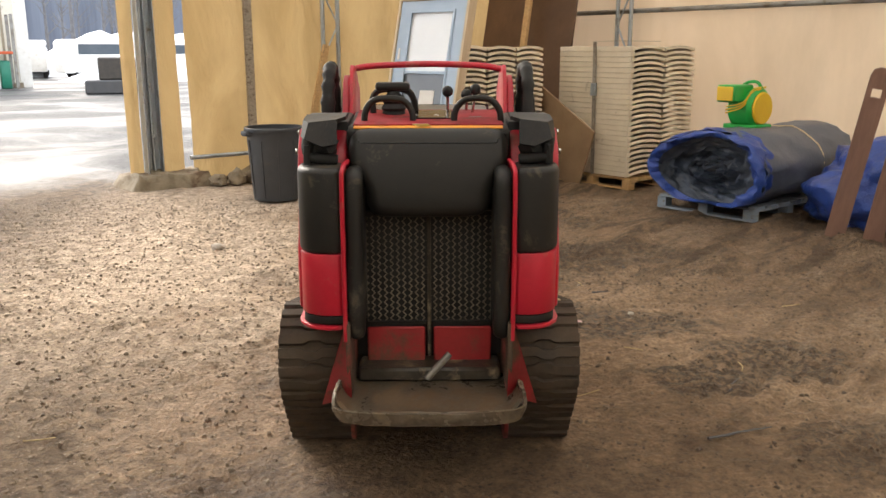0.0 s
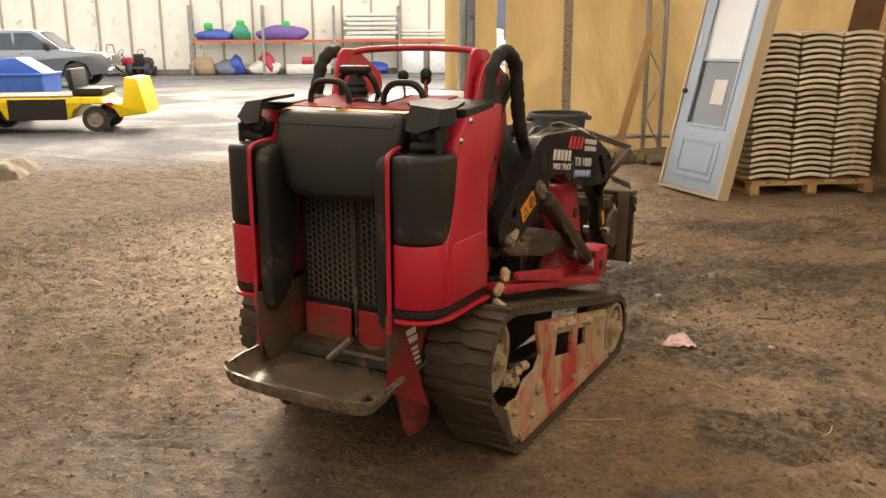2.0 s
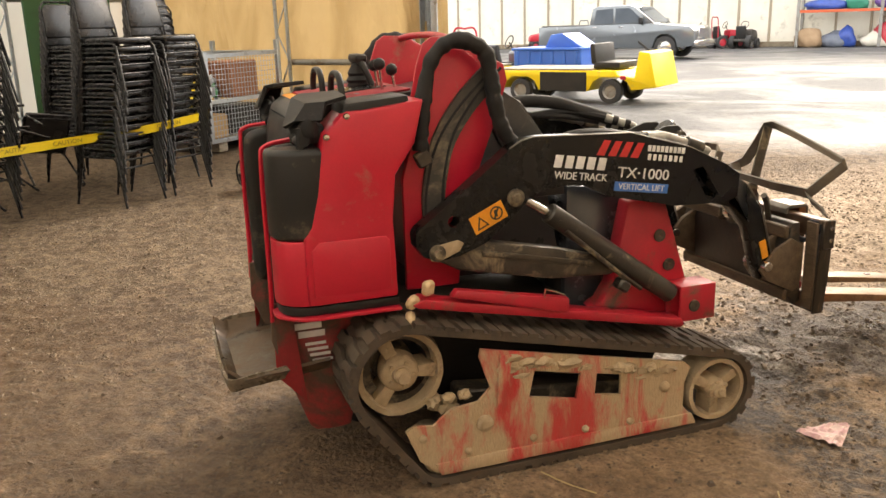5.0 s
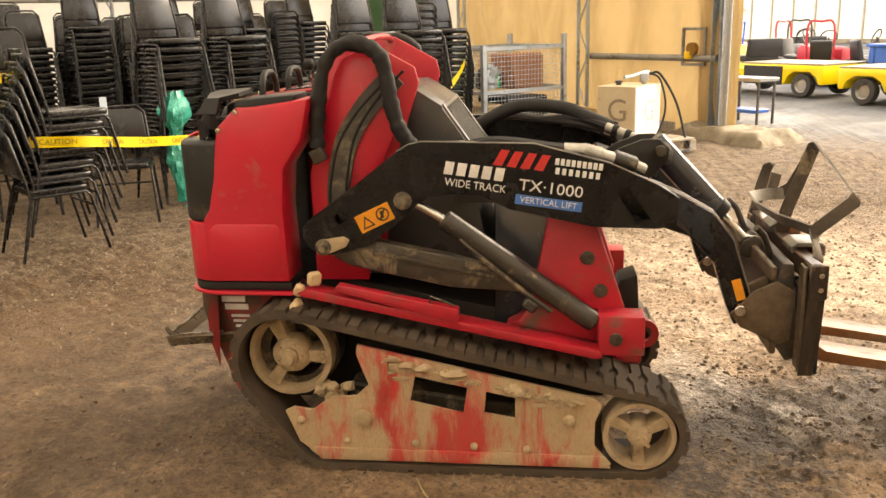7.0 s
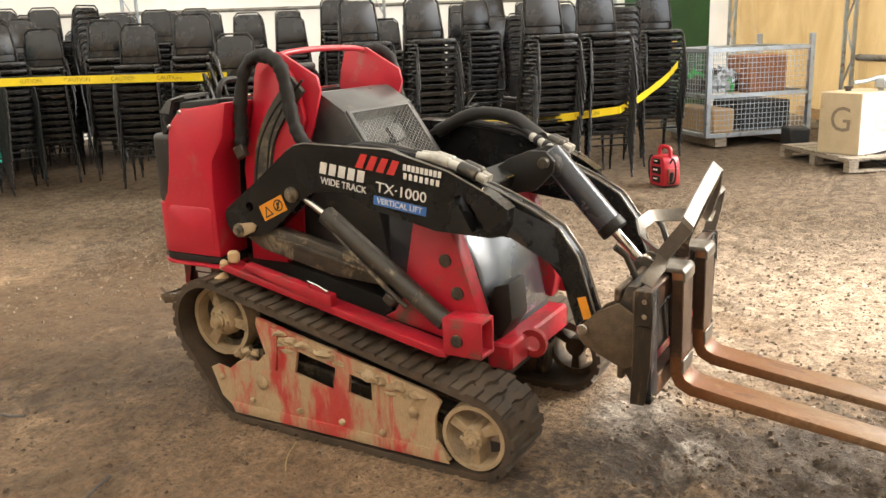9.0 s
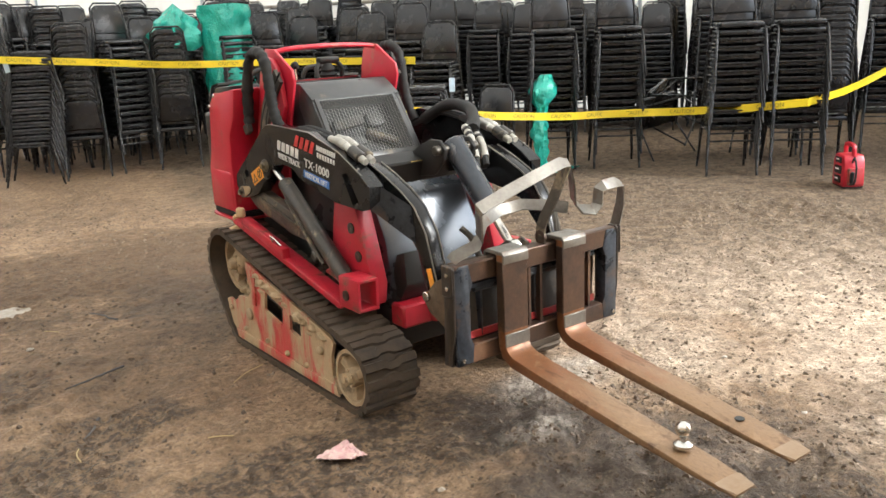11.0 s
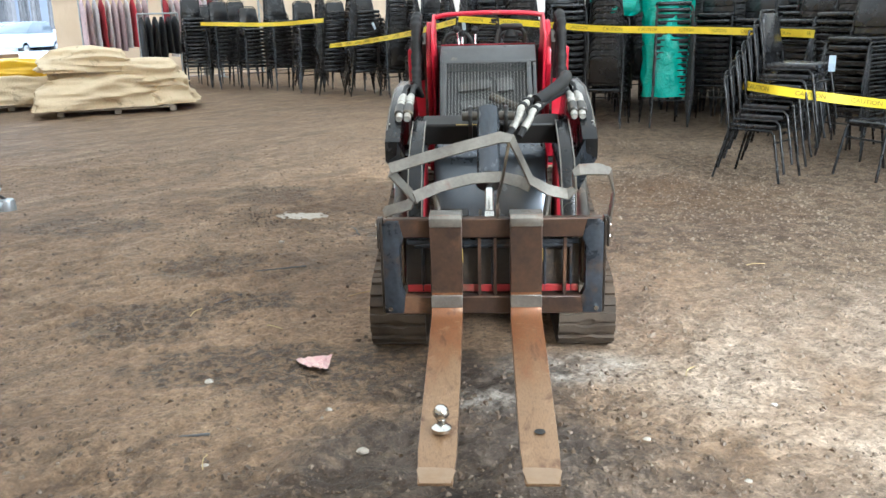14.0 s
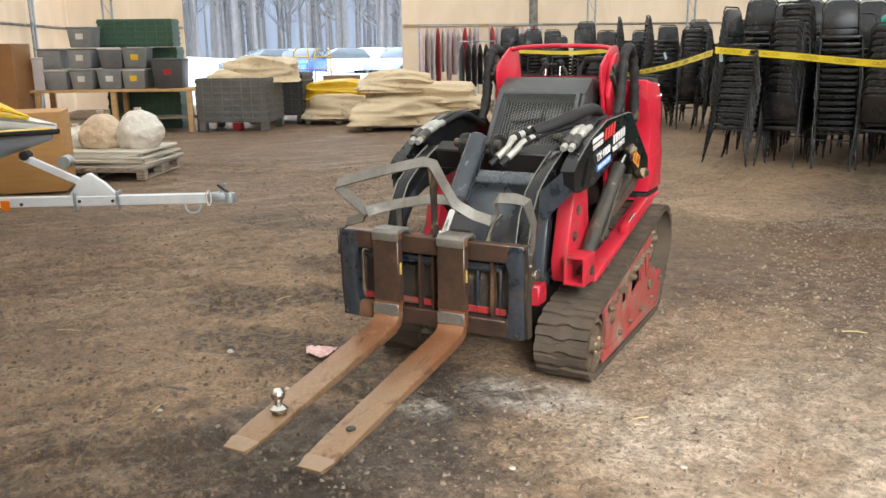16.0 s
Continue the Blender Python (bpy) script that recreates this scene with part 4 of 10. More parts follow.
def resample(loop, n):
    """n even steps round a closed outline."""
    p = [Vector((a, b)) for a, b in loop]
    seg = [(p[(i + 1) % len(p)] - p[i]).length for i in range(len(p))]
    total, out, i, acc = sum(seg), [], 0, 0.0
    for k in range(n):
        t = total * k / n
        while acc + seg[i] < t:
            acc += seg[i]
            i += 1
        out.append(p[i].lerp(p[(i + 1) % len(p)], (t - acc) / seg[i]))
    return out


def wheel(name, parent, y, z, r, x0, x1, spokes, material, phase=0.0, hub=0.0):
    """A spoked track wheel with a rim, hub and bolts; x0 is the inner side."""
    s = 1 if x1 > x0 else -1
    bm = bm_lathe([(r * 0.82, x0), (r, x0), (r, x1 - s * 0.012), (r * 0.985, x1), (r * 0.86, x1), (r * 0.825, x1 - s * 0.02), (r * 0.825, x0)], "x", (0, y, z), 40, closed=False)
    bm_lathe([(0.001, x0), (r * 0.34, x0), (r * 0.34, x1 - s * 0.015), (r * 0.30, x1 + s * 0.003), (r * 0.23, x1 + s * 0.006), (r * 0.21, x1 + s * 0.022), (r * 0.12, x1 + s * 0.024), (r * 0.11, x1 + s * 0.036), (0.001, x1 + s * 0.037)], "x", (0, y, z), 20, bm)
    for i in range(spokes):
        a = phase + math.tau * i / spokes
        m = Matrix.Translation((0, y, z)) @ Matrix.Rotation(a, 4, "X")
        b = bm_prism([(r * 0.22, -r * 0.12), (r * 0.84, -r * 0.17), (r * 0.84, r * 0.17), (r * 0.22, r * 0.12)], x0 + s * 0.01, x1 - s * 0.012, "x", bev=0.004)
        bmesh.ops.transform(b, matrix=m, verts=b.verts)
        join(bm, b)
    if hub:
        bm_lathe([(r * 0.46, x1 - s * 0.05), (r * 0.44, x1 - s * 0.012), (r * 0.36, x1 + s * 0.004), (r * 0.20, x1 + s * 0.012), (r * 0.17, x1 + s * (hub - 0.012)), (r * 0.13, x1 + s * hub), (0.001, x1 + s * hub)], "x", (0, y, z), 18, bm)
        for q in bm.verts:
            q.co += 0.0035 * noise.noise_vector(q.co * 26)
    w = part(name, bm, material, parent)
    for i in range(5):
        a = phase + math.tau * i / 5
        c = Vector((x1 + s * 0.006, y + r * 0.285 * math.cos(a), z + r * 0.285 * math.sin(a)))
        part("wheel_bolt", bm_cyl(c, c + Vector((s * 0.01, 0, 0)), 0.008, 6), MUD_STEEL, w)
    return w


FRAME_POLY = [(0.345, 0.20), (0.375, 0.215), (0.44, 0.205), (0.505, 0.253), (0.60, 0.262), (0.645, 0.305), (0.625, 0.36), (0.606, 0.42),
              (0.612, 0.448), (0.72, 0.424), (1.40, 0.275), (1.43, 0.25), (1.405, 0.19), (1.405, 0.10), (1.46, 0.035), (0.46, 0.035), (0.39, 0.085)]
WIN_1 = [(0.805, 0.338), (0.982, 0.300), (0.965, 0.205), (0.785, 0.245)]
WIN_2 = [(1.045, 0.288), (1.141, 0.268), (1.141, 0.190), (1.036, 0.208)]


BELT = 136


def track(s):
    """One crawler: frame plate, belt with lugs, wheels and rollers. s is the side."""
    x0, x1 = s * 0.295, s * 0.541
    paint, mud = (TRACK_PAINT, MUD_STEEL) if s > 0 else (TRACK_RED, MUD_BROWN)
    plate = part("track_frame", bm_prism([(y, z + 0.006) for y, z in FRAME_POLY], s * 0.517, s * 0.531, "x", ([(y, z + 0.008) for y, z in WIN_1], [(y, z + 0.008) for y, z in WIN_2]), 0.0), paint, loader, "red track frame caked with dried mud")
    inner = bm_box((0.10, 0.9, 0.16), (s * 0.40, 1.0, 0.15), (-7, 0, 0), 0.01)
    part("inner_beam", inner, DIRTY_STEEL, plate)
    lip = bm_prism([(0.46, 0.03), (1.46, 0.03), (1.44, 0.075), (0.44, 0.075)], s * 0.531, s * 0.540, "x", bev=0.003)
    part("skid_lip", lip, paint, plate)
    part("rib", bm_prism([(0.665, 0.25), (0.70, 0.25), (0.72, 0.42), (0.675, 0.43)], s * 0.531, s * 0.540, "x", bev=0.003), paint, plate)
    # clods of mud that sit on the frame's upper edge
    rnd = random.Random(5 + s)
    for i in range(16):
        y = 0.62 + 0.8 * rnd.random()
        z = 0.43 - (y - 0.62) * 0.215 - 0.012 + rnd.uniform(-0.012, 0.008)
        part("mud_clod", bm_lump((s * (0.520 + 0.01 * rnd.random()), y, z - 0.01), (0.02 + 0.015 * rnd.random(), 0.02 + 0.03 * rnd.random(), 0.018), 0.5, 2, i, 2), mud, plate)
    for i in range(26):
        y = 0.66 + 0.72 * rnd.random()
        z = 0.425 - (y - 0.62) * 0.215 - (0.012 if 0.76 < y < 1.18 else 0.055) * rnd.random() ** 2 - 0.018
        part("mud_clod", bm_lump((s * 0.529, y, z), (0.008, 0.014 + 0.022 * rnd.random(), 0.007 + 0.010 * rnd.random()), 0.6, 2, i, 2), mud, plate)
    for i in range(14):
        part("mud_clod", bm_lump((s * (0.44 + 0.05 * rnd.random()), 0.44 + 0.16 * rnd.random(), 0.225 + 0.05 * rnd.random()), (0.025, 0.022, 0.02), 0.6, 2, i + 40, 2), mud, plate)
    circles = [(0.355, 0.385, 0.162), (0.47, 0.105, 0.085), (1.552, 0.145, 0.128)]
    loop = resample(hull(circles), BELT)
    bm = bmesh.new()
    rows = []
    cen = Vector((0.9, 0.2))
    nrm = []
    for i, p in enumerate(loop):
        d = (loop[(i + 1) % BELT] - loop[i - 1]).normalized()
        nn = Vector((d.y, -d.x))
        nrm.append(nn if nn.dot(p - cen) > 0 else -nn)
    for p, nn in zip(loop, nrm):
        q = p + nn * 0.020
        rows.append([bm.verts.new((x, c.x, c.y)) for x, c in ((x0, p), (x1, p), (x1, q), (x0, q))])
    for i in range(BELT):
        a, b = rows[i], rows[(i + 1) % BELT]
        for k in range(4):
            bm.faces.new((a[k], a[(k + 1) % 4], b[(k + 1) % 4], b[k]))
    belt = part("track_belt", bm, RUBBER, plate, "dusty black rubber track belt")
    rnd = random.Random(3)
    for i in range(0, BELT, 2):
        bm = bmesh.new()
        p, nn = loop[i], nrm[i]
        d = Vector((-nn.y, nn.x))
        j = i // 2
        jog = ((0.0, 0.0), (0.36, 0.0), (0.46, 0.013), (0.60, 0.013), (0.68, 0.002), (1.0, 0.002)) if j % 2 else ((0.0, 0.011), (0.30, 0.011), (0.40, 0.0), (0.56, 0.0), (0.64, 0.011), (1.0, 0.011))
        h = 0.012 + 0.003 * rnd.random()
        rings = []
        for xx, sh in jog:
            base = p + nn * 0.019 + d * (sh - 0.006)
            rings.append([bm.verts.new((x0 + (x1 - x0) * xx, q.x, q.y)) for q in (base - d * 0.0195, base - d * 0.0165 + nn * h, base + d * 0.0165 + nn * h, base + d * 0.0195)])
        for a, b in zip(rings[:-1], rings[1:]):
            for k in range(3):
                bm.faces.new((a[k], b[k], b[k + 1], a[k + 1]))
        bm.faces.new(rings[0])
        bm.faces.new(rings[-1][::-1])
        part("tread_lug", bm, RUBBER, plate)
    wheel("sprocket", plate, 0.355, 0.385, 0.150, s * 0.34, s * 0.462, 3, mud, -0.09, 0.045)
    part("drive_ring", bm_lathe([(0.10, s * 0.31), (0.150, s * 0.31), (0.150, s * 0.40), (0.135, s * 0.41), (0.10, s * 0.41)], "x", (0, 0.365, 0.385), 36, closed=True), DIRTY_STEEL, plate)
    wheel("idler_wheel", plate, 1.552, 0.145, 0.122, s * 0.42, s * 0.530, 3, mud, 0.52)
    for y in (0.47, 0.68, 0.90, 1.12, 1.34):
        bm = bm_lathe([(0.001, s * 0.34), (0.062, s * 0.34), (0.062, s * 0.510), (0.05, s * 0.525), (0.001, s * 0.525)], "x", (0, y, 0.083), 20)
        part("road_roller", bm, mud, plate)
    for y, z, r in ((0.62, 0.19, 0.030), (0.40, 0.175, 0.014), (0.80, 0.10, 0.013), (1.0, 0.095, 0.013), (1.32, 0.20, 0.02), (0.56, 0.10, 0.012), (1.18, 0.09, 0.013)):
        bm = bm_lathe([(r, s * 0.529), (r, s * 0.541), (r * 0.7, s * 0.546), (r * 0.3, s * 0.548), (0.001, s * 0.548)], "x", (0, y, z), 12)
        part("frame_bolt", bm, mud, plate)
    # the drive motor and tensioner behind the frame
    bm = bm_cyl((s * 0.20, 0.355, 0.385), (s * 0.36, 0.355, 0.385), 0.075, 18, bev=0.008)
    part("drive_motor", bm, DIRTY_STEEL, plate)
    part("tensioner", bm_cyl((s * 0.42, 1.42, 0.15), (s * 0.42, 1.16, 0.16), 0.03, 10), DIRTY_STEEL, plate)


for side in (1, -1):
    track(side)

# the body between the tracks
bm = bm_prism([(0.06, 0.22), (0.25, 0.13), (1.45, 0.16), (1.52, 0.30), (1.50, 0.42), (1.05, 0.50), (0.45, 0.62), (0.26, 0.62), (0.25, 0.37), (0.06, 0.35)], -0.25, 0.25, "x", bev=0.01)
part("chassis", bm, BLACK_DUSTY, loader)
for s in (1, -1):
    # side body panels, corner pads and the inner rear posts
    side_poly = [(0.075, 0.645), (0.075, 0.862), (0.10, 0.90), (0.125, 1.0), (0.145, 1.137), (0.155, 1.178), (0.225, 1.245), (0.278, 1.246),
                 (0.475, 1.270), (0.441, 1.133), (0.375, 1.04), (0.362, 0.90), (0.368, 0.645)]
    a, b = (0.275, 0.441) if s > 0 else (-0.441, -0.275)
    panel = part("side_panel", bm_prism(side_poly, a, b, "x", bev=0.012), RED, loader, "glossy red moulded side panel")
    for y, z in ((0.163, 1.171), (0.228, 1.229)):
        part("panel_bolt", bm_lathe([(0.011, s * 0.441), (0.009, s * 0.447), (0.001, s * 0.448)], "x", (0, y, z), 10), CHROME, panel)
    part("access_panel", bm_prism([(0.095, 0.675), (0.34, 0.675), (0.345, 0.69), (0.345, 0.835), (0.33, 0.85), (0.12, 0.85), (0.095, 0.825)], s * 0.438, s * 0.4435, "x", bev=0.002), RED, panel)

    def corner(k, y1):
        """The plan of a rear corner, rounded where back meets side; k sets it proud."""
        return [(s * x, y) for x, y in ((0.283, y1), (0.283, 0.0), (0.295, -0.010 - k), (0.335, -0.012 - k), (0.375, -0.002 - k), (0.405, 0.02 - k * 0.7), (0.426 + k * 0.7, 0.055), (0.434 + k, 0.10), (0.436 + k, y1))]
    part("rear_corner", bm_prism(corner(0.0, 0.12), 0.645, 0.854, "z", bev=0.004), RED, panel)
    part("corner_pad", pillow(corner(0.002, 0.20), 0.852, 1.136, 0.020, "z", 1), PAD, loader, "black padded corner cover")
    part("black_base_strip", bm_prism(corner(-0.006, 0.37), 0.612, 0.641, "z", bev=0.004), BLACK_DUSTY, loader)
    part("red_lip", bm_prism(corner(0.010, 0.375), 0.598, 0.610, "z", bev=0.003), RED, loader)
    a, b = (0.215, 0.272) if s > 0 else (-0.272, -0.215)
    part("knee_pad", pillow([(-0.010, 0.57), (-0.012, 0.70), (-0.012, 1.06), (0.0, 1.13), (0.12, 1.14), (0.168, 1.06), (0.170, 0.90), (0.152, 0.70), (0.10, 0.60), (0.03, 0.545)], a, b, 0.026, "x", 2), PAD, loader, "upright black rubber knee pad")
    part("edge_trim", bm_tube(smooth_path([(s * 0.277, -0.022, 0.56), (s * 0.278, -0.018, 0.70), (s * 0.278, -0.016, 1.07), (s * 0.275, 0.0, 1.135), (s * 0.265, 0.08, 1.15)], 5), 0.008, 6), RED, loader)
    # lower side plate and gusset beside the standing platform
    low = [(-0.025, 0.62), (-0.029, 0.488), (0.078, 0.168), (0.10, 0.148), (0.16, 0.142), (0.22, 0.147), (0.25, 0.30), (0.25, 0.62)]
    a, b = (0.262, 0.278) if s > 0 else (-0.278, -0.262)
    plate = part("lower_side_plate", bm_prism(low, a, b, "x", bev=0.004), LOWER_MUD_SHADE, loader, "red lower plate smeared with mud, shade darkening its colour")
    if s > 0:
        for i, (z, w) in enumerate(((0.53, 0.09), (0.50, 0.09), (0.465, 0.07), (0.445, 0.07), (0.425, 0.07), (0.405, 0.07))):
            part("decal_bar", bm_box((0.002, w, 0.022 if i < 2 else 0.010), (0.280, 0.06 + (0.54 - z) * 0.33 + 0.03, z), (0, 0, 0)), WHITE_INK, plate)
    gus = bmesh.new()
    v = [gus.verts.new(q) for q in ((s * 0.272, -0.02, 0.60), (s * 0.262, -0.02, 0.36), (s * 0.375, 0.06, 0.30), (s * 0.285, 0.04, 0.60))]
    gus.faces.new(v)
    bmesh.ops.solidify(gus, geom=gus.faces[:], thickness=0.006)
    part("gusset", gus, RED_MUDDY, loader)



def thigh_pad():
    """A soft cushion: flat under the console, swelling towards its rounded lower edge."""
    bm = pillow([(-0.262, 1.252), (0.262, 1.252), (0.268, 1.15), (0.235, 1.09), (0.208, 1.04), (0.204, 0.985), (0.165, 0.955), (-0.165, 0.955), (-0.204, 0.985), (-0.208, 1.04), (-0.235, 1.09), (-0.268, 1.15)], 0.085, 0.20, 0.045, "y", 2)
    for v in bm.verts:
        k = (1.245 - v.co.z) / 0.29
        if v.co.y < 0.15:
            v.co.y += 0.035 - 0.060 * math.sin(max(0.0, min(1.0, k * 0.85 + 0.1)) * math.pi * 0.62) + 0.006 * noise.noise(v.co * 9)
    return bm


part("thigh_pad", thigh_pad(), PAD, loader, "large black vinyl thigh pad, dusty and scuffed")
# black sheet added for the shade behind the rear screen
part("grille_backing", bm_box((0.52, 0.02, 0.72), (0, 0.245, 0.78)), INK_AND_VOID, loader)


def mesh_screen(w, h, nx, ny, r):
    """An expanded-metal screen of crossing wavy bars, in the x-z plane."""
    bm = bmesh.new()
    for i in range(nx + 1):
        x = -w / 2 + w * i / nx
        pts = [(x + (w / nx * 0.25) * (1 if (j + i) % 2 else -1), 0, -h / 2 + h * j / ny) for j in range(ny + 1)]
        bm_tube(pts, r, 4, bm, caps=False)
    return bm


bm = mesh_screen(0.44, 0.40, 20, 34, 0.0036)
SCREEN = mat("dusty_expanded_metal", (0.10, 0.087, 0.070), (0.24, 0.20, 0.148), 0.6, 0.2, 3, 60, 0.1)
FINE_SCREEN = mat("dusty_wire_screen", (0.20, 0.20, 0.195), (0.27, 0.265, 0.25), 0.5, 0.2, 3, 60, 0.1)
ENGINE_GREY = mat("dusty_engine_shroud", (0.085, 0.085, 0.082), (0.035, 0.034, 0.032), 0.6, 0.2, 14, 60, 0.2, dirt=(0.16, 0.14, 0.11), dirt_amount=0.3, dirt_scale=14)
part("rear_screen", bm, SCREEN, loader, "dusty expanded-metal screen", pose(0, 0.205, 0.745))["kind"] = "stuff"
part("screen_bar", bm_box((0.014, 0.012, 0.52), (0.0, 0.192, 0.69), (0, 0, 0), 0.003), DIRTY_STEEL, loader)
part("screen_frame", bm_prism([(-0.238, 0.545), (0.238, 0.545), (0.238, 0.96), (-0.238, 0.96)], 0.19, 0.21, "y", ([(-0.22, 0.56), (0.22, 0.56), (0.22, 0.945), (-0.22, 0.945)],)), BLACK_DUSTY, loader)
for s in (1, -1):
    part("kick_panel", bm_box((0.205, 0.012, 0.13), (s * 0.118, 0.18, 0.480), (0, 0, 0), 0.006), RED_MUDDY, loader)
part("toe_box", bm_box((0.50, 0.14, 0.05), (0, 0.16, 0.395), (0, 0, 0), 0.01), DIRTY_STEEL, loader)
part("pedal", bm_cyl((-0.01, 0.03, 0.405), (0.07, 0.06, 0.485), 0.012, 10), STRAP_STEEL, loader)


def platform_fn(s, t):
    x = (s - 0.5) * 0.62
    y = -0.175 + 0.33 * t
    if t < 0.12:
        x *= 0.93
    e = max(0, abs(s - 0.5) - 0.44) / 0.06
    f = max(0, 0.10 - t) / 0.10
    z = 0.345 + 0.03 * t + 0.045 * e + 0.030 * f + 0.004 * noise.noise(Vector((x * 9, y * 9, 0)))
    return Vector((x, y, z))


plat = part("standing_platform", bm_sheet(platform_fn, 40, 20, thick=0.012), mat("muddy_tread_plate", (0.11, 0.09, 0.07), (0.06, 0.048, 0.036), 0.28, 0.4, 5, 60, 0.4, 0.004, dirt=(0.15, 0.098, 0.056), dirt_amount=0.66, dirt_scale=6), loader, "muddy steel standing platform with a worn bright lip")
LIP = smooth_path([(-0.300, 0.05, 0.40), (-0.314, -0.10, 0.392), (-0.295, -0.175, 0.375), (-0.18, -0.190, 0.366), (0.0, -0.192, 0.362), (0.18, -0.190, 0.366), (0.295, -0.175, 0.375), (0.314, -0.10, 0.392), (0.300, 0.05, 0.40)], 8)


def lip_fn(s, t):
    """The platform's upturned, rolled and dented edge."""
    i = min(int(s * (len(LIP) - 1)), len(LIP) - 2)
    p = Vector(LIP[i]).lerp(Vector(LIP[i + 1]), s * (len(LIP) - 1) - i)
    out = Vector((p.x, p.y + 0.02, 0)).normalized()
    n = noise.noise(Vector((p.x * 14, p.y * 14, t * 2)))
    return p + out * (0.004 - 0.016 * (1 - t) ** 2 + 0.005 * n) + Vector((0, 0, 0.012 - 0.048 * (1 - t) + 0.005 * n))


part("platform_lip", bm_sheet(lip_fn, 90, 5, thick=0.010), mat("wet_muddy_worn_lip", (0.26, 0.22, 0.165), (0.10, 0.078, 0.055), 0.26, 0.35, 9, 60, 0.5, 0.006, dirt=(0.27, 0.20, 0.12), dirt_amount=0.45, dirt_scale=8), plat, "dented muddy edge with bright worn spots")

# console and controls
part("console_deck", bm_prism([(0.135, 1.20), (0.13, 1.240), (0.155, 1.249), (0.50, 1.282), (0.50, 1.15), (0.20, 1.10)], -0.272, 0.272, "x", bev=0.008), BLACK_DUSTY, loader)
part("console_top", bm_prism([(0.185, 1.253), (0.49, 1.282), (0.49, 1.289), (0.185, 1.260)], -0.255, 0.255, "x", bev=0.003), RED_DULL, loader)
part("orange_strip", bm_prism([(0.145, 1.2485), (0.184, 1.2525), (0.184, 1.2555), (0.145, 1.2515)], -0.25, 0.25, "x"), ORANGE_LABEL, loader)
part("control_panel", bm_box((0.15, 0.17, 0.006), (0.01, 0.37, 1.279), (5.2, 0, 0), 0.002), BLACK_PAINT, loader)
for i in range(5):
    part("panel_mark", bm_box((0.018, 0.005, 0.001), (-0.045 + 0.025 * i, 0.34 + 0.012 * (i % 3), 1.2795), (5.2, 0, 0)), WHITE_INK, loader)
for x0, x1, y in ((-0.222, -0.052, 0.26), (0.088, 0.252, 0.26)):
    m = (x0 + x1) / 2
    part("grip_bar", bm_tube(smooth_path([(x0, y, 1.25), (x0 + 0.006, y, 1.30), (x0 + 0.035, y, 1.335), (m, y, 1.342), (x1 - 0.035, y, 1.335), (x1 - 0.006, y, 1.30), (x1, y, 1.25)], 5), 0.0115, 10), BLACK_DUSTY, loader, "black hand grip bar")
part("traction_lever", bm_tube(smooth_path([(-0.20, 0.42, 1.28), (-0.20, 0.42, 1.335), (-0.17, 0.41, 1.365), (-0.085, 0.41, 1.365), (-0.055, 0.42, 1.335), (-0.045, 0.44, 1.28)], 5), 0.012, 10), BLACK_DUSTY, loader)
part("lever_head", bm_box((0.125, 0.045, 0.032), (-0.128, 0.41, 1.376), (0, 0, 0), 0.012, 2), BLACK_DUSTY, loader)
part("lever_boot", bm_lathe([(0.045, 1.27), (0.04, 1.29), (0.046, 1.30), (0.036, 1.315), (0.04, 1.325), (0.02, 1.36), (0.001, 1.36)], "z", (-0.125, 0.41, 0), 14), HOSE, loader)
for x, y, z, lean in ((0.070, 0.42, 1.358, 0.0), (0.170, 0.41, 1.366, 0.01), (0.14, 0.46, 1.345, 0.0)):
    st = part("valve_lever", bm_tube([(x - lean, y + 0.01, 1.28), (x, y, z)], 0.0055, 8), CHROME, loader)
    part("knob", bm_ball((x, y, z), 0.021, sub=2), HOSE, st)
# flat black patch paints the slot's dark inside
part("lever_slot", bm_box((0.045, 0.015, 0.004), (0.165, 0.33, 1.272), (5, 0, 0), 0.001), INK_AND_VOID, loader)
tag = bm_sheet(lambda s, t: Vector((-0.055 + 0.05 * s + 0.045 * (1 - t), 0.135 - 0.03 * t + 0.05, 1.262 - 0.085 * (1 - t) * 0.6 + 0.012 * math.sin(t * 3))), 4, 6, thick=0.001)
part("key_tag", tag, GREEN_TAG, loader, "pale green paper tag hanging from the console")
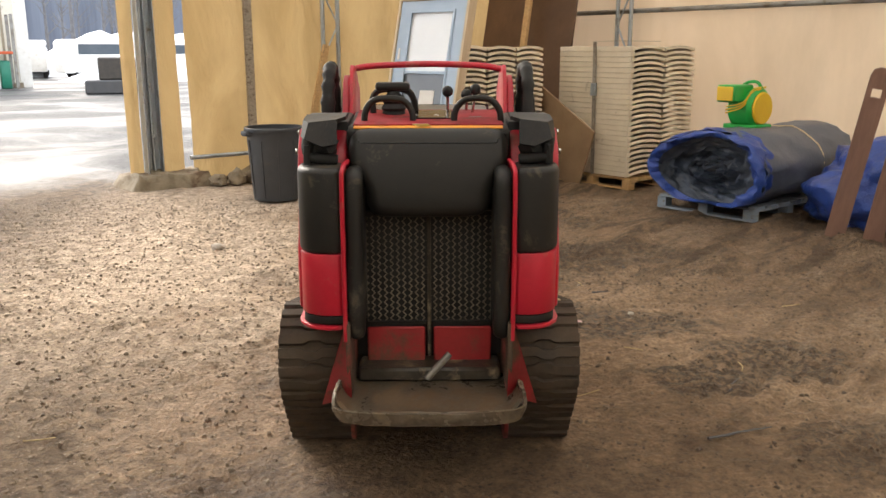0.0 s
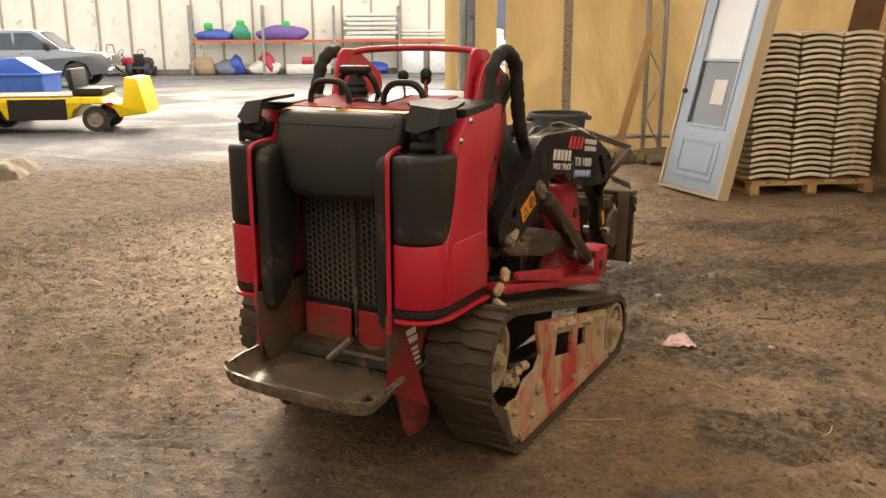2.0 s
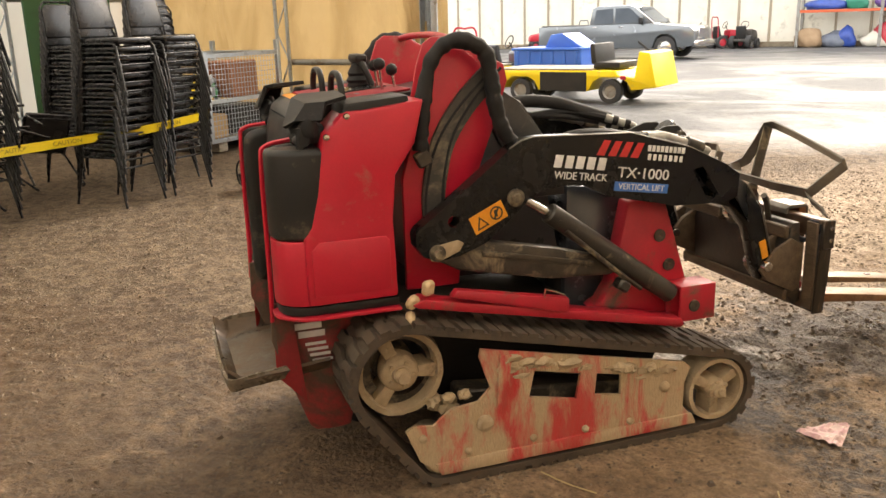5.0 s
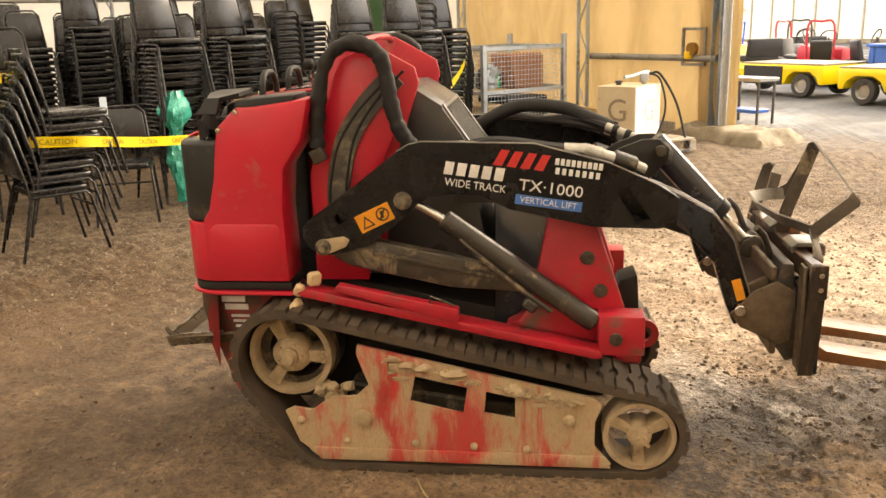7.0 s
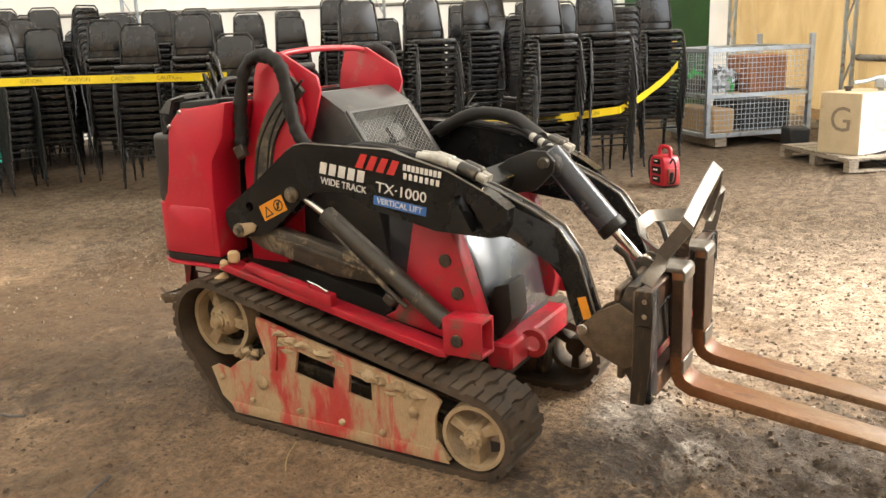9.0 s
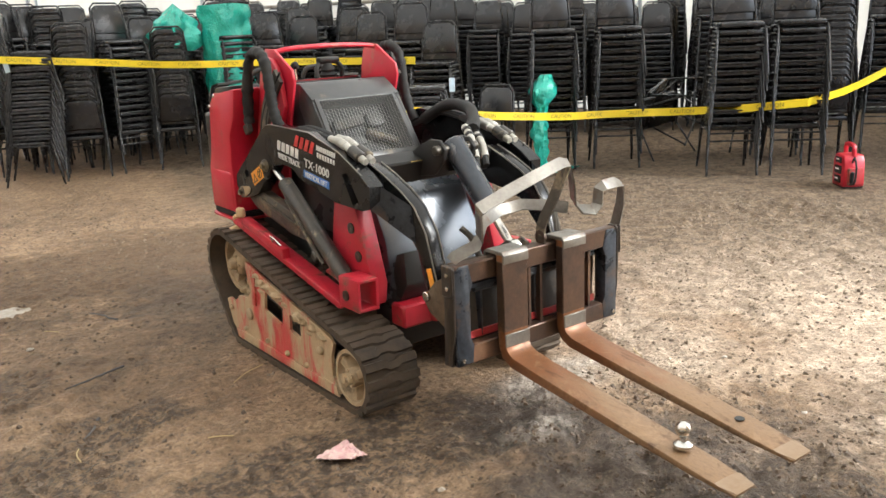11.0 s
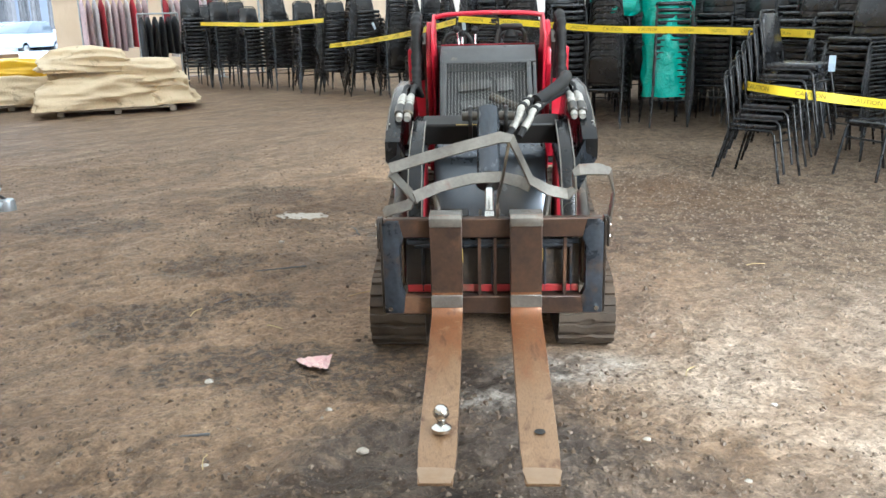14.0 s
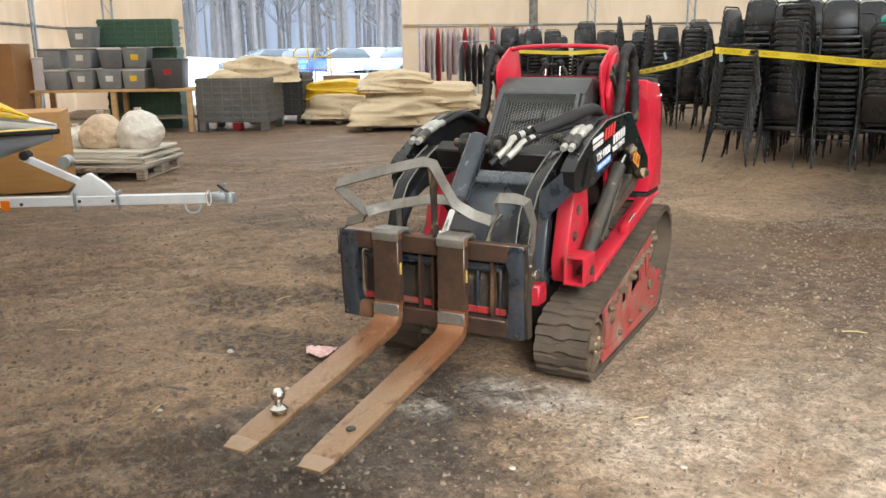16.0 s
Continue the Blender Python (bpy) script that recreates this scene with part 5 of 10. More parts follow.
for s in (1, -1):
    # angular guards over the corners, with the dark latch gear below
    bm = bmesh.new()
    g = [bm.verts.new((s * x, y, z)) for x, y, z in ((0.275, 0.235, 1.297), (0.415, 0.235, 1.290), (0.420, 0.17, 1.276), (0.395, 0.115, 1.272), (0.30, 0.09, 1.284), (0.272, 0.12, 1.292),
                                                     (0.405, 0.075, 1.222), (0.345, 0.05, 1.200), (0.296, 0.06, 1.208), (0.428, 0.155, 1.222))]
    for f in ((0, 1, 2, 3), (0, 3, 4, 5), (3, 6, 7), (4, 3, 7), (4, 7, 8), (2, 9, 6, 3)):
        bm.faces.new([g[i] for i in f])
    bmesh.ops.recalc_face_normals(bm, faces=bm.faces[:])
    bmesh.ops.solidify(bm, geom=bm.faces[:], thickness=0.012)
    part("corner_guard", bm, BLUE_GLOSS, loader, "folded black corner guard plate")
    bm = bm_box((0.085, 0.08, 0.06), (s * 0.35, 0.135, 1.175), (8, 0, 0), 0.02, 2)
    bm_lump((s * 0.335, 0.10, 1.175), (0.035, 0.03, 0.035), 0.4, 1.4, 3, 2, True, bm)
    bm_lump((s * 0.395, 0.115, 1.17), (0.025, 0.03, 0.045), 0.4, 1.4, 5, 2, True, bm)
    bm_cyl((s * 0.30, 0.10, 1.15), (s * 0.41, 0.10, 1.16), 0.018, 10, bm)
    bm_cyl((s * 0.40, 0.09, 1.20), (s * 0.40, 0.09, 1.13), 0.012, 8, bm)
    part("latch_gear", bm, HOSE, loader)
    part("deck_fill", bm_prism([(0.20, 1.08), (0.22, 1.268), (0.43, 1.284), (0.42, 1.12), (0.39, 1.08)], s * 0.27, s * 0.432, "x", bev=0.012), BLACK_DUSTY, loader)

# towers with the cross bar, and the hoses that rise beside them
CHANNEL = mat("worn_channel_rubber", (0.035, 0.032, 0.028), (0.075, 0.066, 0.052), 0.6, 0, 10, 120, 0.4, 0.003, dirt=(0.24, 0.20, 0.14), dirt_amount=0.38, dirt_scale=8)
TOWER = [(0.44, 0.66), (0.45, 1.12), (0.500, 1.36), (0.525, 1.43), (0.555, 1.45), (0.64, 1.447), (0.805, 1.354), (0.818, 1.300), (0.77, 1.16), (0.70, 0.98), (0.68, 0.66)]
for s in (1, -1):
    tw = part("tower_plate", bm_prism(TOWER, s * 0.278, s * 0.292, "x", bev=0.003), RED, loader, "red upright tower plate")
    part("tower_side", bm_prism([(0.43, 0.62), (0.43, 1.0), (0.486, 1.177), (0.535, 1.34), (0.57, 1.39), (0.615, 1.412), (0.66, 1.405), (0.705, 1.365), (0.735, 1.30), (0.757, 1.19), (0.70, 1.06), (0.64, 0.90), (0.62, 0.62)], s * 0.296, s * 0.322, "x", bev=0.006), RED, loader, "rounded red tower cheek")
    ribs = smooth_path([(s * 0.330, 0.746, 1.330), (s * 0.330, 0.647, 1.232), (s * 0.330, 0.573, 1.121), (s * 0.330, 0.541, 1.006), (s * 0.330, 0.530, 0.92), (s * 0.330, 0.535, 0.84)], 6)
    part("rubber_channel", bm_strap(ribs, 0.018, 0.078, (1, 0, 0)), CHANNEL, loader, "worn black rubber channel strip")
    for k in (-0.030, 0.030):
        part("channel_edge", bm_tube([(q.x + s * 0.008, q.y + k, q.z + k * 0.5) for q in map(Vector, ribs)], 0.005, 6), HOSE, loader)
    hose = smooth_path([(s * 0.374, 0.478, 1.10), (s * 0.374, 0.481, 1.152), (s * 0.374, 0.495, 1.273), (s * 0.372, 0.526, 1.381), (s * 0.372, 0.585, 1.433), (s * 0.372, 0.651, 1.432), (s * 0.374, 0.705, 1.395), (s * 0.374, 0.725, 1.322), (s * 0.374, 0.743, 1.213), (s * 0.372, 0.777, 1.129), (s * 0.36, 0.85, 1.06)], 9)
    part("hose_sleeve", bm_tube(hose, 0.0255, 10, wob=0.30), HOSE, loader, "bundle of hydraulic hoses in a black woven sleeve")
    part("hose_block", bm_box((0.03, 0.05, 0.05), (s * 0.385, 0.482, 1.075), (25, 0, 0), 0.005), DIRTY_STEEL, loader)
part("cross_bar", bm_tube(smooth_path([(-0.286, 0.62, 1.435), (-0.20, 0.63, 1.446), (0.0, 0.64, 1.452), (0.20, 0.63, 1.446), (0.286, 0.62, 1.432)], 5), 0.012, 10), RED, loader, "red tubular cross bar")

# engine cowl with its front screen, and the lower hood
part("engine_cowl", bm_prism([(0.50, 0.62), (0.50, 1.255), (0.70, 1.287), (0.770, 1.290), (0.795, 1.272), (0.800, 1.19), (0.945, 0.97), (1.0, 0.90), (1.06, 0.60)], -0.232, 0.232, "x", bev=0.012), GREY_HOOD, loader, "dusty grey-black engine cowl")
for s in (1, -1):
    part("cowl_cheek", bm_prism([(0.772, 1.286), (0.80, 1.272), (0.886, 1.216), (1.052, 0.975), (1.062, 0.88), (0.92, 0.88), (0.76, 1.18)], 0.004 + s * 0.222, 0.004 + s * 0.240, "x", bev=0.003), GREY_HOOD, loader)
part("cowl_lip", bm_prism([(0.770, 1.292), (0.800, 1.276), (0.892, 1.217), (0.886, 1.205), (0.79, 1.26)], -0.236, 0.244, "x", bev=0.003), GREY_HOOD, loader)
mid = Vector((0.012, 0.952, 1.092))
nn = Vector((0, 0.823, 0.570))
cowl_at = Matrix.Translation(mid + nn * 0.012) @ pose(0, 0, 0, 34.7, 0, 0)
fr = bm_prism([(-0.228, -0.190), (0.228, -0.190), (0.222, 0.145), (-0.222, 0.145)], -0.075, 0.014, "y", ([(-0.204, -0.160), (0.204, -0.160), (0.200, 0.128), (-0.200, 0.128)],), 0.003)
part("screen_surround", fr, GREY_HOOD, loader, at=cowl_at)
# black sheet stands in for the shade inside the cowl
part("screen_dark", bm_box((0.41, 0.004, 0.30), (0, -0.068, -0.015)), INK_AND_VOID, loader, at=cowl_at)
for mx, mz, mw, mh in ((0.06, 0.03, 0.17, 0.055), (-0.09, 0.035, 0.09, 0.08), (0.07, -0.075, 0.13, 0.05)):
    part("engine_cover", bm_box((mw, 0.03, mh), (mx, -0.046, mz), (0, 8, 0), 0.014, 2), ENGINE_GREY, loader, at=cowl_at)
part("air_pipe", bm_cyl((-0.16, -0.04, -0.10), (-0.02, -0.04, -0.03), 0.02, 12), DIRTY_STEEL, loader, at=cowl_at)
part("front_screen", mesh_screen(0.404, 0.290, 25, 32, 0.0015), FINE_SCREEN, loader, "fine dusty wire screen", at=cowl_at @ pose(0, 0.008, -0.016))["kind"] = "stuff"
part("lower_hood", bm_prism([(1.05, 0.42), (1.06, 0.92), (1.22, 0.90), (1.36, 0.83), (1.45, 0.66), (1.50, 0.42), (1.50, 0.34), (1.2, 0.34)], -0.26, 0.26, "x", bev=0.03), HOOD_PAINT, loader, "glossy blue-black sloping lower hood")
part("hood_scoop", bm_prism([(1.44, 0.44), (1.50, 0.60), (1.56, 0.62), (1.57, 0.48), (1.52, 0.40)], 0.10, 0.24, "x", bev=0.008), BLACK_DUSTY, loader)
part("front_beam", bm_box((0.54, 0.10, 0.10), (0, 1.53, 0.345), (0, 0, 0), 0.01), RED_WORN, loader)
part("tow_eye", bm_lathe([(0.03, -0.012), (0.055, -0.012), (0.055, 0.012), (0.03, 0.012)], "x", (0.12, 1.60, 0.36), 16, closed=True), RED_MUDDY, loader)
for s in (1, -1):
    leg = part("front_leg", bm_prism([(1.25, 0.86), (1.40, 0.86), (1.455, 0.70), (1.52, 0.50), (1.50, 0.40), (1.10, 0.475), (1.15, 0.50), (1.19, 0.56)], s * 0.295, s * 0.375, "x", bev=0.014), RED_WORN, loader, "red upright front leg")
    for y, z in ((1.425, 0.605), (1.38, 0.72)):
        part("leg_pin", bm_lathe([(0.024, s * 0.374), (0.024, s * 0.381), (0.012, s * 0.384), (0.001, s * 0.38)], "x", (0, y, z), 14), DIRTY_STEEL, leg)
    tube = part("front_socket", bm_prism([(s * 0.375, 0.41), (s * 0.475, 0.41), (s * 0.475, 0.545), (s * 0.375, 0.545)], 1.415, 1.565, "y", ([(s * 0.388, 0.423), (s * 0.462, 0.423), (s * 0.462, 0.532), (s * 0.388, 0.532)],), 0.004), RED_WORN, loader, "open red square steel socket")
    part("socket_pin", bm_lathe([(0.022, s * 0.475), (0.022, s * 0.482), (0.01, s * 0.485), (0.001, s * 0.482)], "x", (0, 1.472, 0.468), 14), DIRTY_STEEL, tube)
    rail = part("side_rail", bm_prism([(0.40, 0.618), (0.44, 0.634), (1.42, 0.428), (1.43, 0.402), (1.40, 0.400), (0.42, 0.606)], s * 0.40, s * 0.484, "x", bev=0.005), RED_WORN, loader, "long red sloping side rail")
    part("rail_box", bm_prism([(0.53, 0.632), (0.55, 0.655), (0.955, 0.573), (0.955, 0.525), (0.93, 0.525)], s * 0.455, s * 0.494, "x", bev=0.005), RED_WORN, rail)
    part("rail_clip", bm_tube([(s * 0.49, 0.86, 0.585), (s * 0.50, 0.86, 0.62), (s * 0.495, 0.90, 0.605), (s * 0.49, 0.94, 0.585)], 0.004, 6), CHROME, rail)
    rnd = random.Random(11)
    if s > 0:
        for i, q in enumerate(((0.462, 0.405, 0.625), (0.460, 0.46, 0.665), (0.470, 0.395, 0.565))):
            part("torn_foam", bm_box((0.03, 0.035 + 0.012 * i, 0.05), q, (25 * i - 30, 20 - 15 * i, 35 * i), 0.009), CARDBOARD_BIT, loader, "torn pale foam scrap" if i == 0 else "")
    # lift link, lift cylinder
    lk = [(0.50, 0.745), (0.56, 0.785), (0.65, 0.795), (0.93, 0.738), (1.156, 0.672), (1.20, 0.64), (1.156, 0.612), (0.927, 0.625), (0.74, 0.665), (0.58, 0.70)]
    part("lower_link", bm_prism(lk, s * 0.375, s * 0.428, "x", bev=0.012), DIRTY_STEEL, loader, "greasy curved lower lift link")
    part("link_rib", bm_prism([(0.66, 0.762), (1.08, 0.672), (1.08, 0.655), (0.66, 0.74)], s * 0.425, s * 0.436, "x", bev=0.004), DIRTY_STEEL, loader)
    cyl = part("lift_cylinder", bm_cyl((s * 0.425, 0.905, 0.865), (s * 0.425, 1.405, 0.508), 0.036, 18, bev=0.006), GRIMY_BLACK, loader, "grimy black hydraulic lift cylinder")
    part("cylinder_rod", bm_cyl((s * 0.425, 0.80, 0.925), (s * 0.425, 0.93, 0.848), 0.015, 12), CHROME, cyl)
    part("cylinder_line", bm_tube(smooth_path([(s * 0.452, 0.96, 0.80), (s * 0.455, 1.15, 0.64), (s * 0.452, 1.26, 0.555)], 4), 0.009, 8), DIRTY_STEEL, cyl)
    part("cylinder_port", bm_box((0.05, 0.05, 0.04), (s * 0.44, 1.19, 0.575), (-35, 0, 0), 0.008), GRIMY_BLACK, cyl)
    # the loader arm: deep rear plate, then the inner leg that drops to the forks
    arm_poly = [(0.428, 0.838), (0.439, 0.857), (0.601, 0.972), (0.758, 1.092), (0.80, 1.115), (0.843, 1.124), (1.204, 1.113), (1.443, 1.048), (1.60, 0.975),
                (1.66, 0.935), (1.655, 0.85), (1.60, 0.836), (1.394, 0.843), (1.122, 0.903), (1.031, 0.948), (0.95, 0.955), (0.864, 0.942), (0.826, 0.923), (0.777, 0.876),
                (0.668, 0.789), (0.58, 0.757), (0.51, 0.746), (0.455, 0.765), (0.43, 0.80)]
    slot = [(1.459, 0.966), (1.501, 0.975), (1.575, 0.868), (1.53, 0.850)]
    pin_hole = [(0.558 + 0.020 * math.cos(q), 0.872 + 0.020 * math.sin(q)) for q in np.linspace(0, math.tau, 14, endpoint=False)]
    a, b = (0.385, 0.449) if s > 0 else (-0.449, -0.385)
    arm = part("lift_arm", bm_prism(arm_poly, a, b, "x", (slot, pin_hole)), BLACK_PAINT, loader, "black lift arm with a glossy painted plate")
    part("arm_top_edge", bm_tube([(s * 0.444, y, z + 0.001) for y, z in arm_poly[3:9]], 0.003, 6), STRAP_STEEL, arm)
    leg_poly = [(1.30, 1.0), (1.50, 0.998), (1.60, 0.96), (1.70, 0.915), (1.79, 0.862), (1.858, 0.770), (1.925, 0.563), (1.905, 0.50), (1.875, 0.472), (1.845, 0.545), (1.799, 0.690), (1.713, 0.783), (1.62, 0.815), (1.30, 0.86)]
    a, b = (0.282, 0.340) if s > 0 else (-0.340, -0.282)
    part("arm_leg", bm_prism(leg_poly, a, b, "x", bev=0.008), BLACK_PAINT, arm, "curved black front leg of the lift arm")
    for x in (0.283, 0.339):
        part("leg_edge", bm_tube([(s * x, y + 0.001, z + 0.001) for y, z in leg_poly[1:7]], 0.0032, 6), STRAP_STEEL, arm)
    w = bmesh.new()
    v = [w.verts.new(q) for q in ((s * 0.446, 1.55, 0.995), (s * 0.446, 1.655, 0.85), (s * 0.342, 1.80, 0.72), (s * 0.342, 1.78, 0.865))]
    w.faces.new(v)
    bmesh.ops.solidify(w, geom=w.faces[:], thickness=0.008)
    part("arm_joint_plate", w, BLUE_BLACK, arm)
    w = bm_box((0.10, 0.30, 0.012), (s * 0.365, 1.50, 0.855), (-6, 0, 0), 0.002)
    part("arm_web", w, BLACK_PAINT, arm)
    for y, z, r in ((0.498, 0.775, 0.028), (0.775, 0.932, 0.030)):
        part("arm_pin", bm_lathe([(r, s * 0.449), (r, s * 0.458), (r * 0.55, s * 0.461), (r * 0.5, s * 0.475), (0.001, s * 0.476)], "x", (0, y, z), 14), DIRTY_STEEL, arm)
    part("pin_keeper", bm_prism([(0.475, 0.752), (0.50, 0.745), (0.575, 0.775), (0.59, 0.80), (0.57, 0.812), (0.49, 0.80), (0.472, 0.78)], s * 0.4495, s * 0.457, "x", bev=0.003), MUD_STEEL, arm)
    if s > 0:
        at = pose(0.4505, 0, 0) @ pose(0, 0, 0, 90, 0, 90)
        sk = 25

        def decal(y, z, rot=0.0):
            return pose(0.4508, y, z) @ Matrix.Rotation(radians(rot), 4, "X") @ pose(0, 0, 0, 90, 0, 90)
    else:
        def decal(y, z, rot=0.0):
            return pose(-0.4508, y, z) @ Matrix.Rotation(radians(rot), 4, "X") @ pose(0, 0, 0, 90, 0, -90)
    tilt = -8.0
    wl = part("warning_decal", bm_box((0.125, 0.062, 0.002)), ORANGE_LABEL, arm, "orange warning decal with black pictograms", decal(0.678, 0.875, 25 if s > 0 else 25))
    tri = bm_prism([(-0.052, -0.022), (-0.006, -0.022), (-0.029, 0.020)], 0.001, 0.0022, "z", ([(-0.044, -0.017), (-0.014, -0.017), (-0.029, 0.011)],))
    part("pictogram", tri, INK_AND_VOID, wl)
    ring = bm_lathe([(0.018, 0.001), (0.023, 0.001), (0.023, 0.0022), (0.018, 0.0022)], "z", (0.03, 0, 0), 20, closed=True)
    bm_box((0.036, 0.006, 0.001), (0.03, 0, 0.0016), (0, 0, 45), bm=ring)
    bm_box((0.010, 0.024, 0.001), (0.028, 0, 0.0016), (0, 0, -10), bm=ring)
    part("pictogram", ring, INK_AND_VOID, wl)
    part("warning_decal", bm_box((0.03, 0.075, 0.002)), ORANGE_LABEL, arm, "small orange warning decal", pose(s * 0.341, 1.882, 0.60) @ Matrix.Rotation(radians(17 * 1), 4, "X") @ pose(0, 0, 0, 90, 0, 90 * s))
    # markings: the maker's name as plain blocks, then the plain words
    d = s
    for i in range(5):
        part("name_block", bm_prism([(-0.016, -0.021), (0.013, -0.021), (0.017, 0.021), (-0.012, 0.021)], -0.0008, 0.0008, "z"), WHITE_INK, arm, "white block marking", decal(1.012, 1.028, tilt) @ pose((i - 2) * 0.041, 0, 0))
    letters("lettering", "WIDE TRACK", 0.036, WHITE_INK, arm, decal(1.015, 0.980, tilt), "small white lettering", stretch=0.92)
    letters("lettering", "TX\u00b71000", 0.052, WHITE_INK, arm, decal(1.258, 0.968, tilt), "white model lettering", stretch=1.12)
    part("blue_band", bm_box((0.215, 0.032, 0.0016)), BLUE_INK, arm, "blue decal band", decal(1.25, 0.922, tilt))
    letters("lettering", "VERTICAL LIFT", 0.029, WHITE_INK, arm, decal(1.25, 0.922, tilt) @ pose(0, 0, 0.0014), "small white lettering", stretch=0.98)
    for i in range(4):
        part("dealer_block", bm_prism([(-0.024, -0.026), (0.006, -0.026), (0.024, 0.026), (-0.002, 0.026)], -0.0008, 0.0008, "z"), RED_INK, arm, "red slanted block marking", decal(1.165, 1.062, tilt) @ pose((i - 1.5) * 0.044, 0, 0))
    for k, (zz, ww) in enumerate(((0.011, 0.155), (-0.019, 0.150))):
        for i in range(9 - k * 2):
            part("dealer_block", bm_box((0.0125, 0.021, 0.0016)), WHITE_INK, arm, "", decal(1.345, 1.036, tilt) @ pose(-ww / 2 + ww * (i + 0.5) / (9 - k * 2), zz, 0))
    # quick couplers lying on the arm
    for k in range(2):
        x = s * (0.36 + 0.035 * k)
        pts = [(x, 1.30, 1.092 - 0.004), (x, 1.40, 1.075), (x, 1.50, 1.04), (x, 1.60, 1.0)]
        part("hydraulic_hose", bm_tube(smooth_path([(s * 0.34, 0.86, 1.05), (x, 1.05, 1.115), *pts[:1]], 5), 0.013, 8), HOSE, arm)
        cp = part("coupler", bm_tube([pts[0], (x, 1.36, 1.084), (x, 1.362, 1.084), (x, 1.42, 1.068), (x, 1.422, 1.068), pts[2], (x, 1.56, 1.018)], [0.017, 0.017, 0.020, 0.020, 0.016, 0.018, 0.014], 10), FITTING, arm, "pale scuffed hose coupler")
        part("coupler_sleeve", bm_cyl((x, 1.46, 1.057), (x, 1.53, 1.031), 0.024, 12, bev=0.004), GRIMY_BLACK, cp)
    part("coupler_ring", bm_tube(smooth_path([(s * 0.435, 1.47, 1.03), (s * 0.44, 1.49, 0.985), (s * 0.44, 1.55, 0.97), (s * 0.435, 1.57, 1.0)], 6), 0.004, 6), CHROME, arm)

# between the arms: cross tube, tilt cylinder and its brackets
ct = part("arm_cross_tube", bm_box((0.60, 0.10, 0.10), (0, 1.46, 0.955), (-20, 0, 0), 0.008), BLACK_DUSTY, loader, "black cross tube between the lift arms")
part("warning_decal", bm_box((0.10, 0.002, 0.022), (0.10, 1.515, 0.975), (-20, 0, 0)), YELLOW_LABEL, ct)
part("warning_decal", bm_box((0.05, 0.03, 0.002), (0.25, 1.44, 1.006), (-20, 0, 0)), YELLOW_LABEL, ct)
part("warning_decal", bm_box((0.05, 0.04, 0.002), (-0.22, 1.44, 1.006), (-20, 0, 0)), RED_INK, ct)
for x in (0.085, -0.065):
    part("tilt_bracket", bm_prism([(1.40, 0.98), (1.50, 1.045), (1.58, 1.075), (1.64, 1.075), (1.675, 1.04), (1.67, 1.0), (1.60, 0.93), (1.48, 0.91)], x - 0.008, x + 0.008, "x", bev=0.004), BLACK_DUSTY, loader)
part("tilt_pin", bm_cyl((-0.10, 1.64, 1.035), (0.12, 1.64, 1.035), 0.02, 14, bev=0.003), DIRTY_STEEL, loader)
tc = part("tilt_cylinder", bm_cyl((0.01, 1.62, 1.06), (0.01, 1.86, 0.80), 0.048, 24, bev=0.008), TILT_STEEL, loader, "scratched dark steel tilt cylinder")
part("cylinder_rod", bm_cyl((0.01, 1.85, 0.81), (0.01, 1.965, 0.69), 0.018, 12), CHROME, tc)
part("cylinder_gland", bm_cyl((0.01, 1.845, 0.817), (0.01, 1.875, 0.784), 0.052, 18, bev=0.006), BLACK_DUSTY, tc)
part("rod_eye", bm_lathe([(0.014, -0.018), (0.033, -0.018), (0.033, 0.018), (0.014, 0.018)], "x", (0.01, 1.98, 0.675), 16, closed=True), CHROME, tc)
for x, e in ((-0.17, 0.0), (-0.12, 0.02)):
    h = part("aux_hose", bm_tube(smooth_path([(-0.36, 1.22, 1.10), (-0.30, 1.36, 1.09 + e), (x - 0.05, 1.50, 1.06 + e), (x, 1.60, 1.02), (x + 0.05, 1.68, 0.95)], 6), 0.014, 8), HOSE, loader)
    part("coupler", bm_tube([(x - 0.06, 1.47, 1.07 + e), (x - 0.01, 1.57, 1.04 + e * 0.7), (x, 1.60, 1.02), (x + 0.03, 1.65, 0.98)], [0.017, 0.017, 0.015, 0.017], 10), FITTING, h)
    for k, f in enumerate((0.25, 0.7)):
        a = Vector((x - 0.06, 1.47, 1.07 + e)).lerp(Vector((x - 0.01, 1.57, 1.04 + e * 0.7)), f)
        part("coupler_collar", bm_cyl(a, a + Vector((0.010, 0.020, -0.006)), 0.021, 12, bev=0.003), HOSE, h)
part("hose_arch", bm_tube(smooth_path([(-0.34, 0.95, 1.08), (-0.36, 1.12, 1.155), (-0.34, 1.30, 1.15), (-0.27, 1.42, 1.11), (-0.2, 1.5, 1.08)], 6), 0.028, 10), HOSE, loader)

# the pallet fork carriage
qa = part("attach_plate", bm_prism([(2.02, 0.69), (2.055, 0.69), (2.085, 0.36), (2.05, 0.345), (2.0, 0.42), (1.99, 0.60)], -0.335, 0.335, "x", bev=0.005), MUDDY_PLATE, loader, "mud-caked black quick-attach plate")
for z, hh in ((0.655, 0.050), (0.395, 0.045)):
    part("rear_rail", bm_box((0.68, 0.022, hh), (0, 1.992 + (0.012 if z < 0.5 else 0), z), (0, 0, 0), 0.005), MUD_BROWN, qa, "mud-brown rear rail")
for x in (-0.30, -0.20, 0.0, 0.27):
    part("plate_rib", bm_box((0.012, 0.03, 0.22), (x, 2.078, 0.52), (0, 0, 0), 0.003), BLUE_BLACK, qa)
